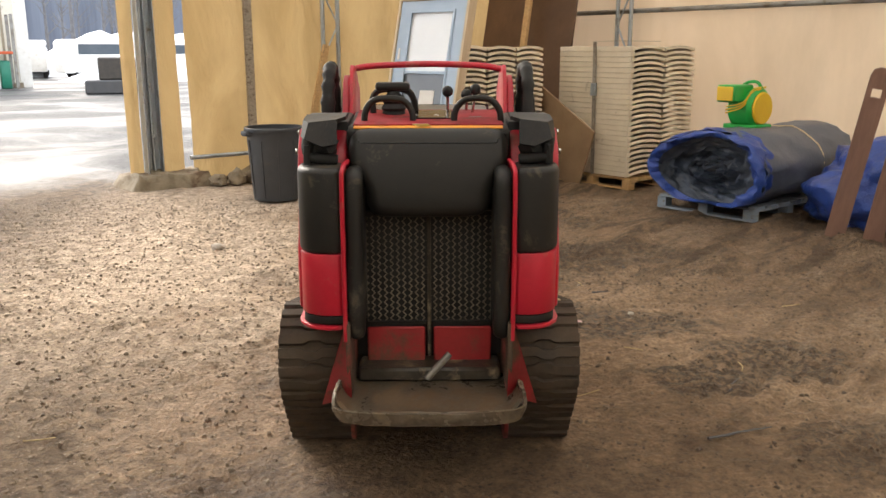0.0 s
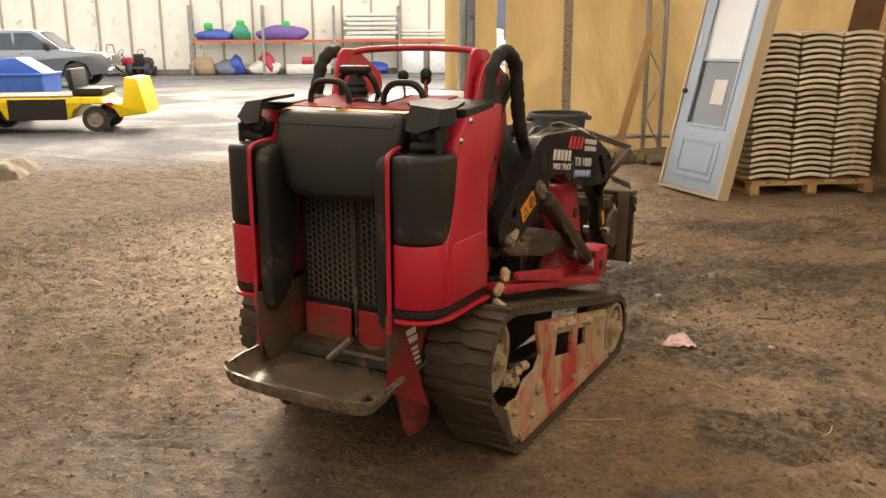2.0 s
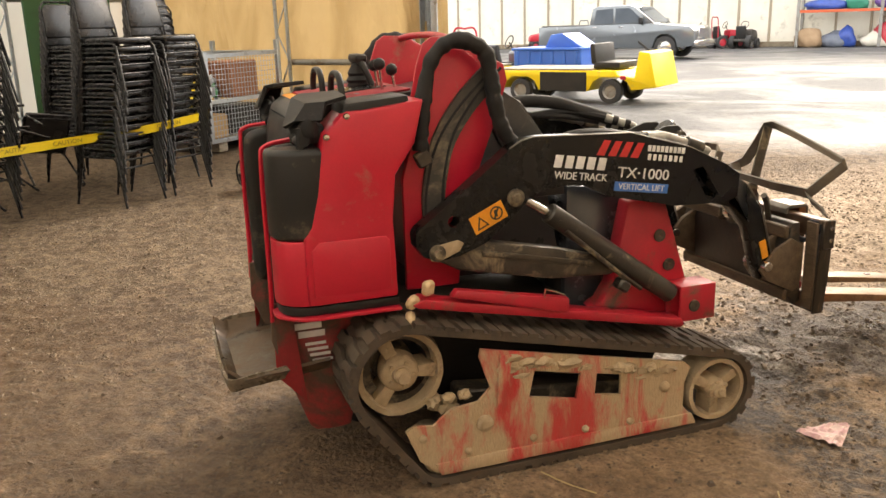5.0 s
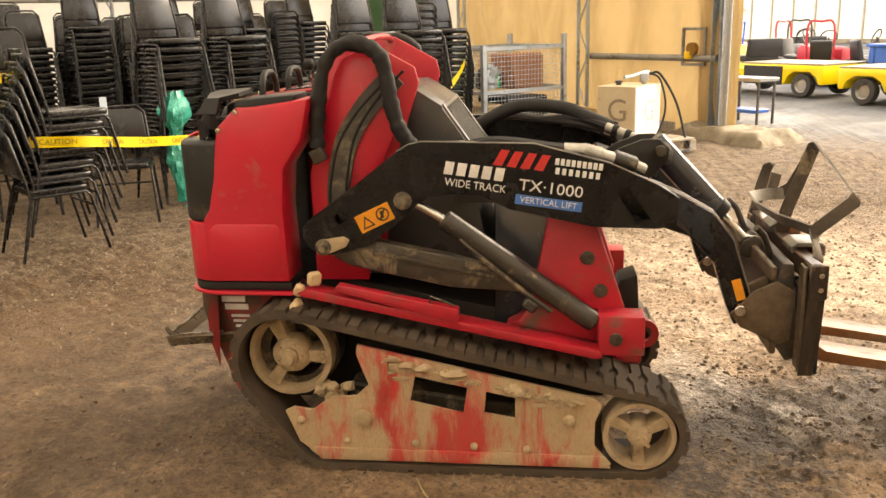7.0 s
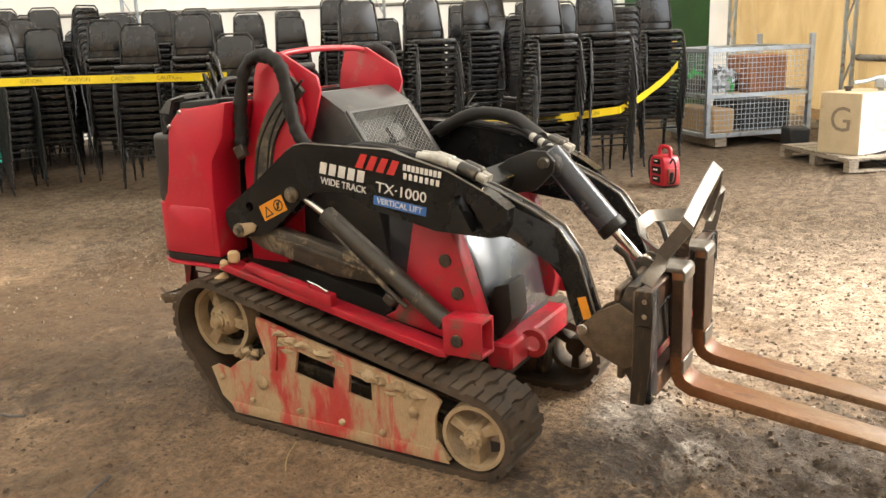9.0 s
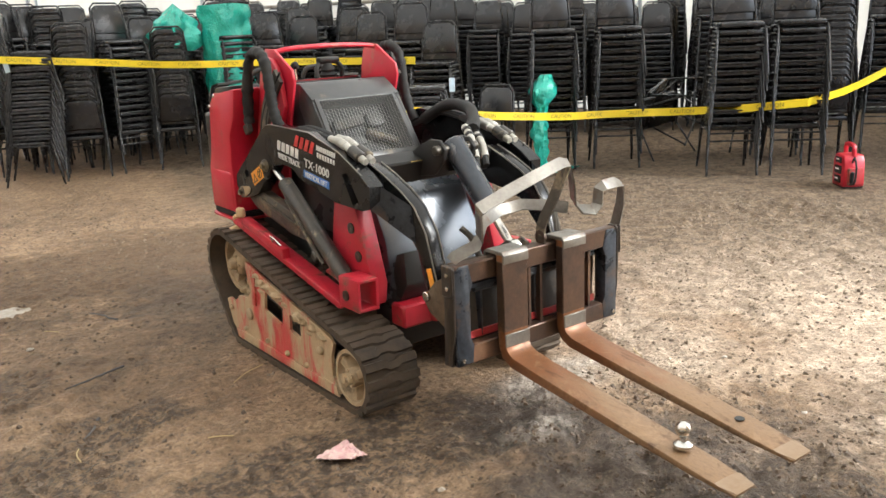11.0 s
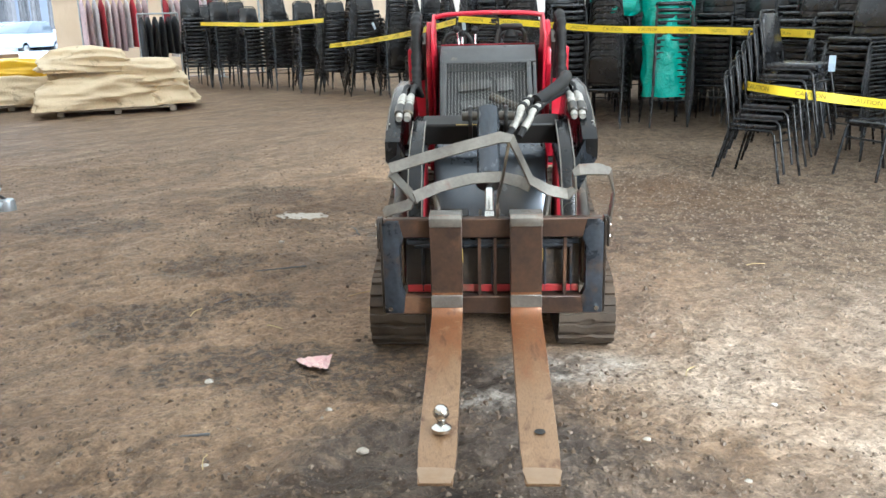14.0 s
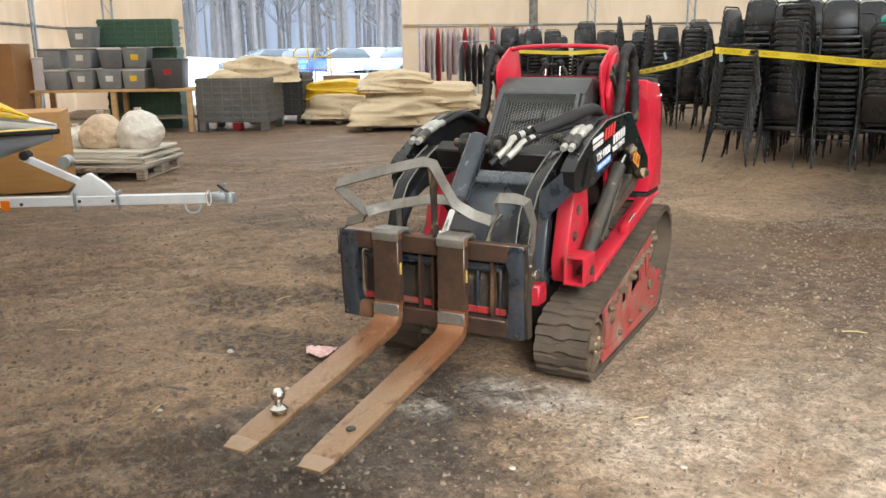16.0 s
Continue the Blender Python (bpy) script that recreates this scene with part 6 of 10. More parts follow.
part("latch_bar", bm_cyl((-0.30, 2.085, 0.595), (0.30, 2.085, 0.595), 0.012, 10), BLUE_BLACK, qa)
for s in (1, -1):
    lug = [(1.855, 0.52), (1.89, 0.475), (2.02, 0.415), (2.05, 0.43), (2.06, 0.60), (2.00, 0.635), (1.93, 0.60)]
    part("attach_lug", bm_prism(lug, s * 0.255, s * 0.278, "x", bev=0.004), MUD_BROWN, qa, "mud-streaked mounting lug")
    part("attach_lug", bm_prism(lug, s * 0.345, s * 0.362, "x", bev=0.004), MUD_BROWN, qa)
    part("attach_pin", bm_cyl((s * 0.24, 1.885, 0.535), (s * 0.375, 1.885, 0.535), 0.02, 12, bev=0.003), CHROME, qa)
    part("latch_lever", bm_tube([(s * 0.20, 2.02, 0.66), (s * 0.22, 1.98, 0.76), (s * 0.24, 1.95, 0.79)], 0.012, 8), DIRTY_STEEL, qa)
    part("rod_bracket", bm_prism([(1.94, 0.64), (2.03, 0.62), (2.03, 0.70), (1.99, 0.715), (1.95, 0.69)], 0.01 + s * 0.03, 0.01 + s * 0.042, "x", bev=0.003), DIRTY_STEEL, qa)
fk = part("fork_carriage", bm_box((0.83, 0.045, 0.075), (0, 2.105, 0.672), (0, 0, 0), 0.005), RUST, loader, "rust-brown welded pallet fork carriage")
part("lower_bar", bm_box((0.83, 0.045, 0.072), (0, 2.105, 0.366), (0, 0, 0), 0.005), RUST, fk)
for s in (1, -1):
    part("end_plate", bm_prism([(s * 0.418, 0.335), (s * 0.418, 0.690), (s * 0.40, 0.705), (s * 0.355, 0.705), (s * 0.338, 0.634), (s * 0.352, 0.60), (s * 0.352, 0.43), (s * 0.338, 0.402), (s * 0.345, 0.335)], 2.080, 2.130, "y", bev=0.003), BLUE_BLACK, fk, "scuffed blue-black end plate")
    part("end_cap", bm_prism([(2.066, 0.332), (2.112, 0.332), (2.128, 0.46), (2.132, 0.60), (2.132, 0.700), (2.120, 0.712), (2.082, 0.712), (2.078, 0.60)], s * 0.418, s * 0.429, "x", bev=0.003), EDGE_STEEL, fk, "worn brown side edge of the carriage")
    part("rear_strip", bm_box((0.058, 0.012, 0.355), (s * 0.386, 2.072, 0.522), (0, 0, 0), 0.003), MUD_BROWN, fk)
    tab = part("end_tab", bm_box((0.010, 0.058, 0.115), (s * 0.434, 2.106, 0.655), (0, 0, 0), 0.004), EDGE_STEEL, fk)
    for z in (0.632, 0.680):
        part("tab_bolt", bm_lathe([(0.010, s * 0.439), (0.009, s * 0.444), (0.001, s * 0.4445)], "x", (0, 2.112, z), 8), CHROME, tab)
    part("stop_bolt", bm_cyl((s * 0.395, 2.12, 0.355), (s * 0.395, 2.14, 0.355), 0.009, 8), CHROME, fk)
for x in (0.09 - 0.01, -0.245, 0.02):
    part("carriage_bar", bm_box((0.012, 0.03, 0.24), (x - 0.03, 2.10, 0.52)), RUST, fk)
part("red_strip", bm_box((0.66, 0.008, 0.028), (0, 2.089, 0.424), (0, 0, 0), 0.002), RED_MUDDY, fk)
part("middle_bar", bm_box((0.66, 0.02, 0.02), (0, 2.09, 0.612), (0, 0, 0), 0.003), BLUE_BLACK, fk)
part("lift_eye", bm_lathe([(0.012, -0.006), (0.026, -0.006), (0.026, 0.006), (0.012, 0.006)], "x", (-0.02, 2.105, 0.735), 14, closed=True), RUST, fk)


def tine(x):
    """One fork tine: hooked top, upright shank, bent heel and a tapered blade."""
    w = 0.118
    sh = [(2.155, 0.735), (2.157, 0.55), (2.157, 0.42), (2.160, 0.375), (2.175, 0.345), (2.21, 0.325), (2.30, 0.3105), (2.65, 0.262), (3.0, 0.214), (3.14, 0.194)]
    th = [0.036, 0.036, 0.038, 0.042, 0.044, 0.042, 0.038, 0.030, 0.020, 0.010]
    bm = bmesh.new()
    rings = []
    for i, ((y, z), t) in enumerate(zip(sh, th)):
        a = Vector(sh[max(i - 1, 0)])
        b = Vector(sh[min(i + 1, len(sh) - 1)])
        d = (b - a).normalized()
        n2 = Vector((-d.y, d.x))
        ww = w / 2 * (1.0 if y < 3.0 else (0.98 if y < 3.1 else 0.84))
        rings.append([bm.verts.new((x + sx * ww, y + n2.x * sy * t / 2, z + n2.y * sy * t / 2)) for sx, sy in ((-1, -1), (1, -1), (1, 1), (-1, 1))])
    for a, b in zip(rings[:-1], rings[1:]):
        for k in range(4):
            bm.faces.new((a[k], a[(k + 1) % 4], b[(k + 1) % 4], b[k]))
    bm.faces.new(rings[0][::-1])
    bm.faces.new(rings[-1])
    bmesh.ops.recalc_face_normals(bm, faces=bm.faces[:])
    sharp = [e for e in bm.edges if len(e.link_faces) == 2 and e.calc_face_angle(0) > 1.0]
    bmesh.ops.bevel(bm, geom=sharp, offset=0.004, segments=2, affect="EDGES", profile=0.5)
    ob = part("tine", bm, TINE, fk, "flat rusty fork tine worn to orange-brown")
    part("tine_shank", bm_box((w + 0.003, 0.040, 0.27), (x, 2.157, 0.565), (0, 0, 0), 0.004), RUST, ob, "dark brown upright shank")
    part("tine_hook", bm_prism([(2.07, 0.70), (2.07, 0.722), (2.09, 0.736), (2.17, 0.736), (2.182, 0.722), (2.182, 0.69), (2.172, 0.69), (2.172, 0.72), (2.085, 0.72), (2.085, 0.70)], x - w / 2 - 0.002, x + w / 2 + 0.002, "x", bev=0.003), STRAP_STEEL, ob, "bright worn steel hook")
    part("heel_shine", bm_box((w + 0.002, 0.008, 0.05), (x, 2.181, 0.40), (0, 0, 0), 0.003), STRAP_STEEL, ob)
    part("worn_tip", bm_prism([(x - 0.042, 3.142), (x + 0.042, 3.142), (x + 0.056, 3.085), (x + 0.050, 3.068), (x - 0.046, 3.076), (x - 0.057, 3.085)], -0.0006, 0.0006, "z"), WORN_TIP, ob, "bright worn tip", pose(0, 3.105, 0.2060) @ Matrix.Rotation(radians(-8.0), 4, "X") @ pose(0, -3.105, 0))
    part("yellow_mark", bm_box((0.002, 0.012, 0.05), (x - w / 2 - 0.003, 2.16, 0.575)), YELLOW_LABEL, ob)
    return ob


t1, t2 = tine(0.175), tine(-0.125)
# black disc paints the darkness of the hole
part("bolt_hole", bm_lathe([(0.017, 0.2405), (0.0165, 0.2420), (0.0005, 0.2420)], "z", (-0.130, 2.915, 0), 16), INK_AND_VOID, t2)
ball = part("tow_ball", bm_lathe([(0.001, 0.245), (0.030, 0.245), (0.031, 0.256), (0.024, 0.262), (0.015, 0.268), (0.013, 0.280), (0.018, 0.286), (0.025, 0.298), (0.025, 0.308), (0.018, 0.322), (0.008, 0.328), (0.001, 0.329)], "z", (0.166, 2.915, 0), 18), CHROME, t1, "chrome tow ball bolted through the tine")
# bent flat-bar guards over the carriage
g1 = [(0.41, 2.105, 0.725), (0.40, 2.11, 0.738), (0.31, 2.12, 0.765), (0.291, 2.122, 0.79), (0.370, 2.214, 0.908), (0.370, 2.216, 0.920), (0.24, 2.212, 0.958), (0.09, 2.21, 0.998), (-0.03, 2.207, 1.026), (-0.068, 2.205, 1.020), (-0.10, 2.19, 0.95), (-0.14, 2.16, 0.86), (-0.21, 2.13, 0.815), (-0.28, 2.13, 0.80), (-0.305, 2.13, 0.82), (-0.30, 2.14, 0.88), (-0.32, 2.15, 0.895), (-0.388, 2.149, 0.897), (-0.43, 2.14, 0.885), (-0.45, 2.12, 0.80), (-0.44, 2.10, 0.70), (-0.43, 2.094, 0.64)]
part("guard_strap", bm_strap(g1, 0.044, 0.007, (0, -0.6, 0.8)), STRAP_STEEL, fk, "bent flat steel guard strap")
g2 = [(0.291, 2.13, 0.79), (0.285, 2.11, 0.795), (0.20, 2.03, 0.815), (0.08, 1.985, 0.835), (-0.03, 1.99, 0.842), (-0.10, 2.06, 0.838), (-0.14, 2.13, 0.832)]
part("guard_strap", bm_strap(g2, 0.044, 0.007, (0, -0.6, 0.8)), STRAP_STEEL, fk)
g3 = [(-0.02, 2.105, 0.71), (-0.02, 2.11, 0.78), (-0.04, 2.15, 0.88), (-0.06, 2.20, 1.010)]
part("guard_strap", bm_strap(smooth_path(g3, 4), 0.045, 0.007, (0, 1, -0.3)), DIRTY_STEEL, fk)
loader.matrix_basis = LOADER_AT

# ---- stacking chairs ----
VINYL = mat("black_chair_vinyl", (0.013, 0.0135, 0.015), (0.022, 0.022, 0.024), 0.25, 0, 5, 120, 0.08, 0.002, vary=0.35, dirt=(0.16, 0.13, 0.10), dirt_amount=0.18, dirt_scale=3)
CHAIR_TUBE = mat("black_tube_frame", (0.040, 0.040, 0.042), (0.022, 0.022, 0.022), 0.28, 0.6, 8, 80, 0.05, vary=0.3)
GREEN_FILM = mat("green_stretch_film", (0.02, 0.36, 0.27), (0.05, 0.50, 0.40), 0.22, 0, 4, 30, 0.8, 0.03, coat=0.4)
TAPE_INK = mat("worn_tape_print", (0.16, 0.12, 0.02), (0.30, 0.23, 0.02), 0.5, 0, 60, 90, 0.0)
TAPE = mat("yellow_caution_tape", (0.82, 0.64, 0.02), (0.70, 0.54, 0.02), 0.4, 0, 5, 40, 0.1)
LABEL_BLUE = mat("pale_blue_tag", (0.55, 0.68, 0.80), None, 0.5, 0, 8, 60, 0)


def seat_mesh():
    bm = bm_prism([(-0.205, -0.20), (0.205, -0.20), (0.215, 0.12), (0.19, 0.205), (-0.19, 0.205), (-0.215, 0.12)], 0.435, 0.482, "z", bev=0.014)
    return mesh_of(bm, "seat", VINYL, 50)


def back_mesh():
    bm = bm_prism([(-0.195, 0.56), (0.195, 0.56), (0.17, 0.85), (0.12, 0.888), (-0.12, 0.888), (-0.17, 0.85)], -0.016, 0.016, "y", bev=0.011)
    bmesh.ops.transform(bm, matrix=Matrix.Translation((0, -0.215, 0.5)) @ Matrix.Rotation(radians(10), 4, "X") @ Matrix.Translation((0, 0, -0.5)), verts=bm.verts)
    return mesh_of(bm, "backrest", VINYL, 50)


def frame_mesh():
    pts = [(-0.235, -0.315, 0.0), (-0.21, -0.205, 0.42), (-0.205, -0.225, 0.56), (-0.182, -0.285, 0.85), (-0.13, -0.297, 0.905), (0.13, -0.297, 0.905), (0.182, -0.285, 0.85), (0.205, -0.225, 0.56), (0.21, -0.205, 0.42), (0.235, -0.315, 0.0)]
    return mesh_of(bm_tube(pts, 0.0115, 6), "back_frame", CHAIR_TUBE, 70)


def leg_mesh(s):
    pts = [(s * 0.235, 0.275, 0.0), (s * 0.215, 0.195, 0.40), (s * 0.212, 0.165, 0.432), (s * 0.21, -0.205, 0.432)]
    return mesh_of(bm_tube(pts, 0.0115, 6), "front_leg", CHAIR_TUBE, 70)


def stretcher_mesh():
    return mesh_of(bm_tube([(-0.217, 0.20, 0.33), (0.217, 0.20, 0.33)], 0.009, 6), "stretcher", CHAIR_TUBE, 70)


CHAIR_PARTS = [("seat", seat_mesh()), ("backrest", back_mesh()), ("back_frame", frame_mesh()), ("front_leg", leg_mesh(1)), ("front_leg", leg_mesh(-1)), ("stretcher", stretcher_mesh())]
first_chair = thing("stacking_chair", "black vinyl stacking chair with a tube frame in a stack", "chair", group="stacked chairs")
for nm, me in CHAIR_PARTS:
    part(nm, me, None, first_chair)
first_chair.matrix_basis = pose(-3.42, 0.42, 0, 0, 0, -66)
first_chair["label"] = "black vinyl stacking chair standing alone before the stacks"

rnd = random.Random(21)
PITCH = 0.074


def chair_poses(x, y, turn, count, lean=0.010):
    """The poses of the chairs of one stack, from the bottom up."""
    out = []
    dx, dy = rnd.uniform(-0.003, 0.003), lean
    for i in range(count):
        out.append(pose(x, y, 0, 0, 0, turn + rnd.uniform(-1.5, 1.5)) @ pose(dx * i, dy * i, PITCH * i, 0, 0, 0))
    return out


FRONT = [(-4.30, 0.42, -38, 14), (-4.82, 0.86, -40, 14), (-5.18, 2.02, -45, 14), (-5.60, 2.46, -48, 14), (-6.55, 1.62, -50, 13), (-7.20, 2.52, -55, 14), (-6.30, 2.35, 130, 12),
         (-3.62, -0.62, -52, 10), (-3.72, -1.30, -48, 13), (-3.58, -2.02, -50, 12), (-3.85, -2.85, -42, 13), (-3.35, -3.30, -40, 12),
         (-2.90, -3.42, -20, 13), (-1.52, -3.18, 160, 11), (-0.98, -3.35, 8, 15), (-0.46, -3.28, 165, 12), (0.10, -3.20, 70, 14), (-0.35, -4.1, 10, 15)]
for x, y, turn, count in FRONT:
    for m in chair_poses(x, y, turn, count):
        c = copy_thing(first_chair, m)
        c["label"] = "black vinyl stacking chair with a tube frame in a stack"
# a short stack that leans forward, each chair hitched on the one below
for i in range(7):
    c = copy_thing(first_chair, pose(-2.40 - 0.040 * i, 0.40 + 0.012 * i, 0.084 * i, 0, 0, 51 + rnd.uniform(-1.5, 1.5)))
    c["label"] = "black vinyl chair hitched onto others in a leaning stack"
for x, y, z, rx, ry, rz in ((-5.35, 1.25, 0.30, 62, 12, -30), (-5.55, 1.55, 0.42, 70, -8, -60), (-5.75, 1.2, 0.52, 80, 20, 10)):
    c = copy_thing(first_chair, pose(x, y, z, rx, ry, rz))
    c["label"] = "black vinyl chair tipped over on a fallen heap"


def joined_chairs(poses):
    """Many chairs far behind, joined into one mesh."""
    vs, fs, cut = [], [], []
    for m in poses:
        for k, (nm, me) in enumerate(CHAIR_PARTS):
            o = len(vs)
            vs += [(m @ v.co)[:] for v in me.vertices]
            fs += [tuple(o + i for i in p.vertices) for p in me.polygons]
            cut += [0 if k < 2 else 1] * len(me.polygons)
    me = bpy.data.meshes.new("chair_stacks")
    me.from_pydata(vs, [], fs)
    me.shade_smooth()
    me.set_sharp_from_angle(angle=radians(50))
    me.materials.append(VINYL)
    me.materials.append(CHAIR_TUBE)
    me.polygons.foreach_set("material_index", cut)
    return me


rear = []
for i in range(16):                       # rows behind, along the west wall
    for j in range(3):
        u, n = -6.3 - 0.78 * j + rnd.uniform(-0.1, 0.1), 5.9 - 0.62 * i + rnd.uniform(-0.1, 0.1)
        p = un(u, n)
        if any((p - Vector((x, y, 0))).length < 0.55 for x, y, t, c in FRONT) or (p - Vector((-2.72, 0.3, 0))).length < 0.7 or p.x > -3.7 and p.y > -1.5:
            continue
        if rnd.random() < 0.93:
            rear += chair_poses(p.x, p.y, rnd.choice((-50, -50, -52, 128)) + rnd.uniform(-6, 6), rnd.randint(12, 16), 0.009)
for j, y in enumerate((-4.3, -5.1, -5.9)):
    for i in range(9):
        x = 0.1 - 0.58 * i + rnd.uniform(-0.08, 0.08)
        if abs(x + 2.35) < 0.35 and j == 0:
            continue
        rear += chair_poses(x, y + rnd.uniform(-0.1, 0.1), rnd.choice((0, 0, 180, 178)) + rnd.uniform(-8, 8), rnd.randint(12, 16), 0.009)
for i, (x, y) in enumerate(((0.55, -6.9), (1.15, -7.2), (1.7, -7.6), (2.35, -7.9), (3.0, -8.3), (3.6, -8.9), (4.25, -9.5), (4.9, -9.8), (5.6, -10.1), (6.3, -10.3),
                            (1.0, -8.2), (1.7, -8.6), (2.4, -9.0), (3.1, -9.6), (3.8, -10.2), (4.6, -10.7), (5.5, -11.0), (6.4, -11.4), (0.2, -7.8), (-0.6, -7.4), (-1.3, -7.0), (-2.0, -6.8))):
    rear += chair_poses(x, y, rnd.choice((30, 32, 120, -150)) + rnd.uniform(-8, 8), rnd.randint(11, 15), 0.008)
tagged(new("chair_stacks", joined_chairs(rear)), "rows of tall stacks of black vinyl chairs", "chairs", kind="stuff")

# the stack wrapped in green film, and loose film knotted round a leg
for m in chair_poses(-2.23, -3.12, 5, 15):
    c = copy_thing(first_chair, m)
    c["label"] = "black vinyl stacking chair wrapped in green stretch film"


def film_fn(s, t):
    a = s * math.tau
    r = (0.29 + 0.03 * math.sin(a * 2) + 0.045 * noise.noise(Vector((math.cos(a) * 4, math.sin(a) * 4, t * 9)))) * (1 + 0.12 * t)
    return Vector((-2.23 + r * math.cos(a), -3.10 + r * 0.95 * math.sin(a), 0.38 + 1.5 * t + 0.03 * noise.noise(Vector((a, t * 5, 2)))))


thing("stretch_film", "shiny green stretch film wound round stacked chairs", "plastic film", bm=bm_sheet(film_fn, 48, 40), material=GREEN_FILM, angle=70)


def film2_fn(s, t):
    a = s * math.tau
    r = 0.27 * (0.75 + 0.5 * noise.noise(Vector((math.cos(a) * 3, math.sin(a) * 3, t * 4)))) * math.sin(math.pi * min(1, 0.25 + 0.75 * t))
    return Vector((-1.62 + r * 1.3 * math.cos(a), -3.15 + r * math.sin(a), 1.36 + 0.55 * t))


thing("stretch_film", "crumpled green stretch film draped over chair backs", "plastic film", bm=bm_sheet(film2_fn, 36, 18), material=GREEN_FILM, angle=70)


def knot_fn(s, t):
    a = s * math.tau
    z = 0.02 + 0.98 * t
    r = 0.035 + 0.10 * math.exp(-((z - 0.83) / 0.13) ** 2) + 0.05 * math.exp(-((z - 0.40) / 0.2) ** 2) + 0.07 * abs(noise.noise(Vector((math.cos(a) * 2.5, math.sin(a) * 2.5, z * 7)))) - 0.02
    return Vector((-4.02 + 0.05 * math.sin(z * 4) + r * math.cos(a), 0.62 + r * math.sin(a), z))


knot = thing("stretch_film", "green stretch film knotted and trailing to the floor", "plastic film", bm=bm_sheet(knot_fn, 20, 40), material=GREEN_FILM, angle=70)


def trail_fn(s, t):
    return Vector((-4.02 - 0.10 + 0.62 * (s - 0.5), 0.70 + 0.16 * (t - 0.5) + 0.1 * s, 0.012 + 0.03 * abs(noise.noise(Vector((s * 7, t * 4, 1))))))


part("trailing_end", bm_sheet(trail_fn, 24, 6), GREEN_FILM, knot)


def tape_run(pts, words, flip=1):
    """A length of barrier tape that sags between its ties, lettered along it."""
    path = smooth_path(pts, 6)
    bm = bmesh.new()
    prev = None
    for i, p in enumerate(path):
        tw = 0.25 * noise.noise(Vector((i * 0.35, p.x, p.y)))
        up = Vector((0.05 * tw, 0.05 * tw, 0.0375))
        a, b = bm.verts.new(p - up), bm.verts.new(p + up)
        if prev:
            bm.faces.new((prev[0], a, b, prev[1]))
        prev = (a, b)
    ob = thing("caution_tape", "yellow caution tape strung along the chair stacks", "barrier tape", bm=bm, material=TAPE, group="caution tapes", angle=80)
    length = sum((path[i + 1] - path[i]).length for i in range(len(path) - 1))
    acc, nxt = 0.0, 0.18
    for i in range(len(path) - 1):
        d = path[i + 1] - path[i]
        while words and acc + d.length > nxt and nxt < length - 0.15:
            c = path[i] + d * ((nxt - acc) / d.length)
            yaw = math.degrees(math.atan2(d.y, d.x)) + (180 if flip < 0 else 0)
            pit = math.degrees(math.asin(max(-1, min(1, d.z / d.length)))) * flip
            m = Matrix.Translation(c) @ pose(0, 0, 0, 0, 0, yaw) @ pose(0, -0.004, 0, 90, -pit, 0)
            if not tape_run.mesh:
                t = letters("tape_word", "CAUTION", 0.052, TAPE_INK, ob, m, depth=0.0006, stretch=1.05)
                tape_run.mesh.append(t.data)
            else:
                t = new("tape_word", tape_run.mesh[0])
                t.parent = ob
                t.matrix_basis = m @ Matrix.Diagonal((1.05, 1, 1, 1))
            nxt += 0.44
        acc += d.length
    return ob


tape_run.mesh = []
tape_run([(-2.21, 0.42, 0.80), (-2.42, 0.72, 0.775), (-3.1, 0.82, 0.68), (-3.94, 0.95, 0.60), (-4.62, 1.12, 0.575), (-5.0, 1.75, 0.60), (-5.08, 2.30, 0.65), (-5.35, 2.75, 0.70)], True, 1)
tape_run([(-5.35, 2.75, 0.70), (-6.1, 2.72, 0.76), (-6.7, 2.80, 0.92), (-7.0, 2.85, 1.06)], False, -1)
tape_run([(0.36, -2.93, 1.37), (-0.5, -2.85, 1.30), (-1.35, -2.45, 1.225), (-2.3, -1.75, 1.205), (-2.95, -0.60, 1.19), (-2.95, -0.1, 1.195)], True, 1)
tape_run([(0.40, -2.98, 1.34), (1.2, -4.4, 1.16), (2.2, -6.3, 1.0), (2.86, -7.45, 0.92)], True, -1)
tape_run([(2.95, -7.50, 1.36), (4.2, -8.5, 1.30), (5.9, -9.60, 1.33)], False, -1)
for q, tl in (((0.30, -2.98, 1.30), 8), ((-2.86, 0.62, 0.98), 0), ((2.0, -7.1, 1.25), 30)):
    t = thing("paper_tag", "small pale blue paper tag tied to a chair", "tag", at=pose(*q, 0, tl, -35), bm=bm_box((0.055, 0.003, 0.13), (0, 0, 0), (0, 0, 0)), material=LABEL_BLUE)

# ---- things along the walls ----
BIN_GREY = mat("grey_bin_plastic", (0.034, 0.038, 0.045), (0.052, 0.057, 0.064), 0.5, 0, 4, 90, 0.06, dirt=(0.11, 0.09, 0.07), dirt_amount=0.22)
CREAM_PLASTIC = mat("cream_chair_plastic", (0.74, 0.65, 0.50), (0.66, 0.57, 0.43), 0.45, 0, 5, 90, 0.08, vary=0.14, dirt=(0.35, 0.27, 0.18), dirt_amount=0.25)
DOOR_PAINT = mat("pale_blue_door_paint", (0.40, 0.50, 0.62), (0.36, 0.46, 0.58), 0.4, 0, 4, 90, 0.04)
WHITE_PAINT = mat("white_paint", (0.74, 0.72, 0.68), (0.66, 0.63, 0.58), 0.5, 0, 5, 90, 0.05, dirt=(0.4, 0.33, 0.24), dirt_amount=0.25)
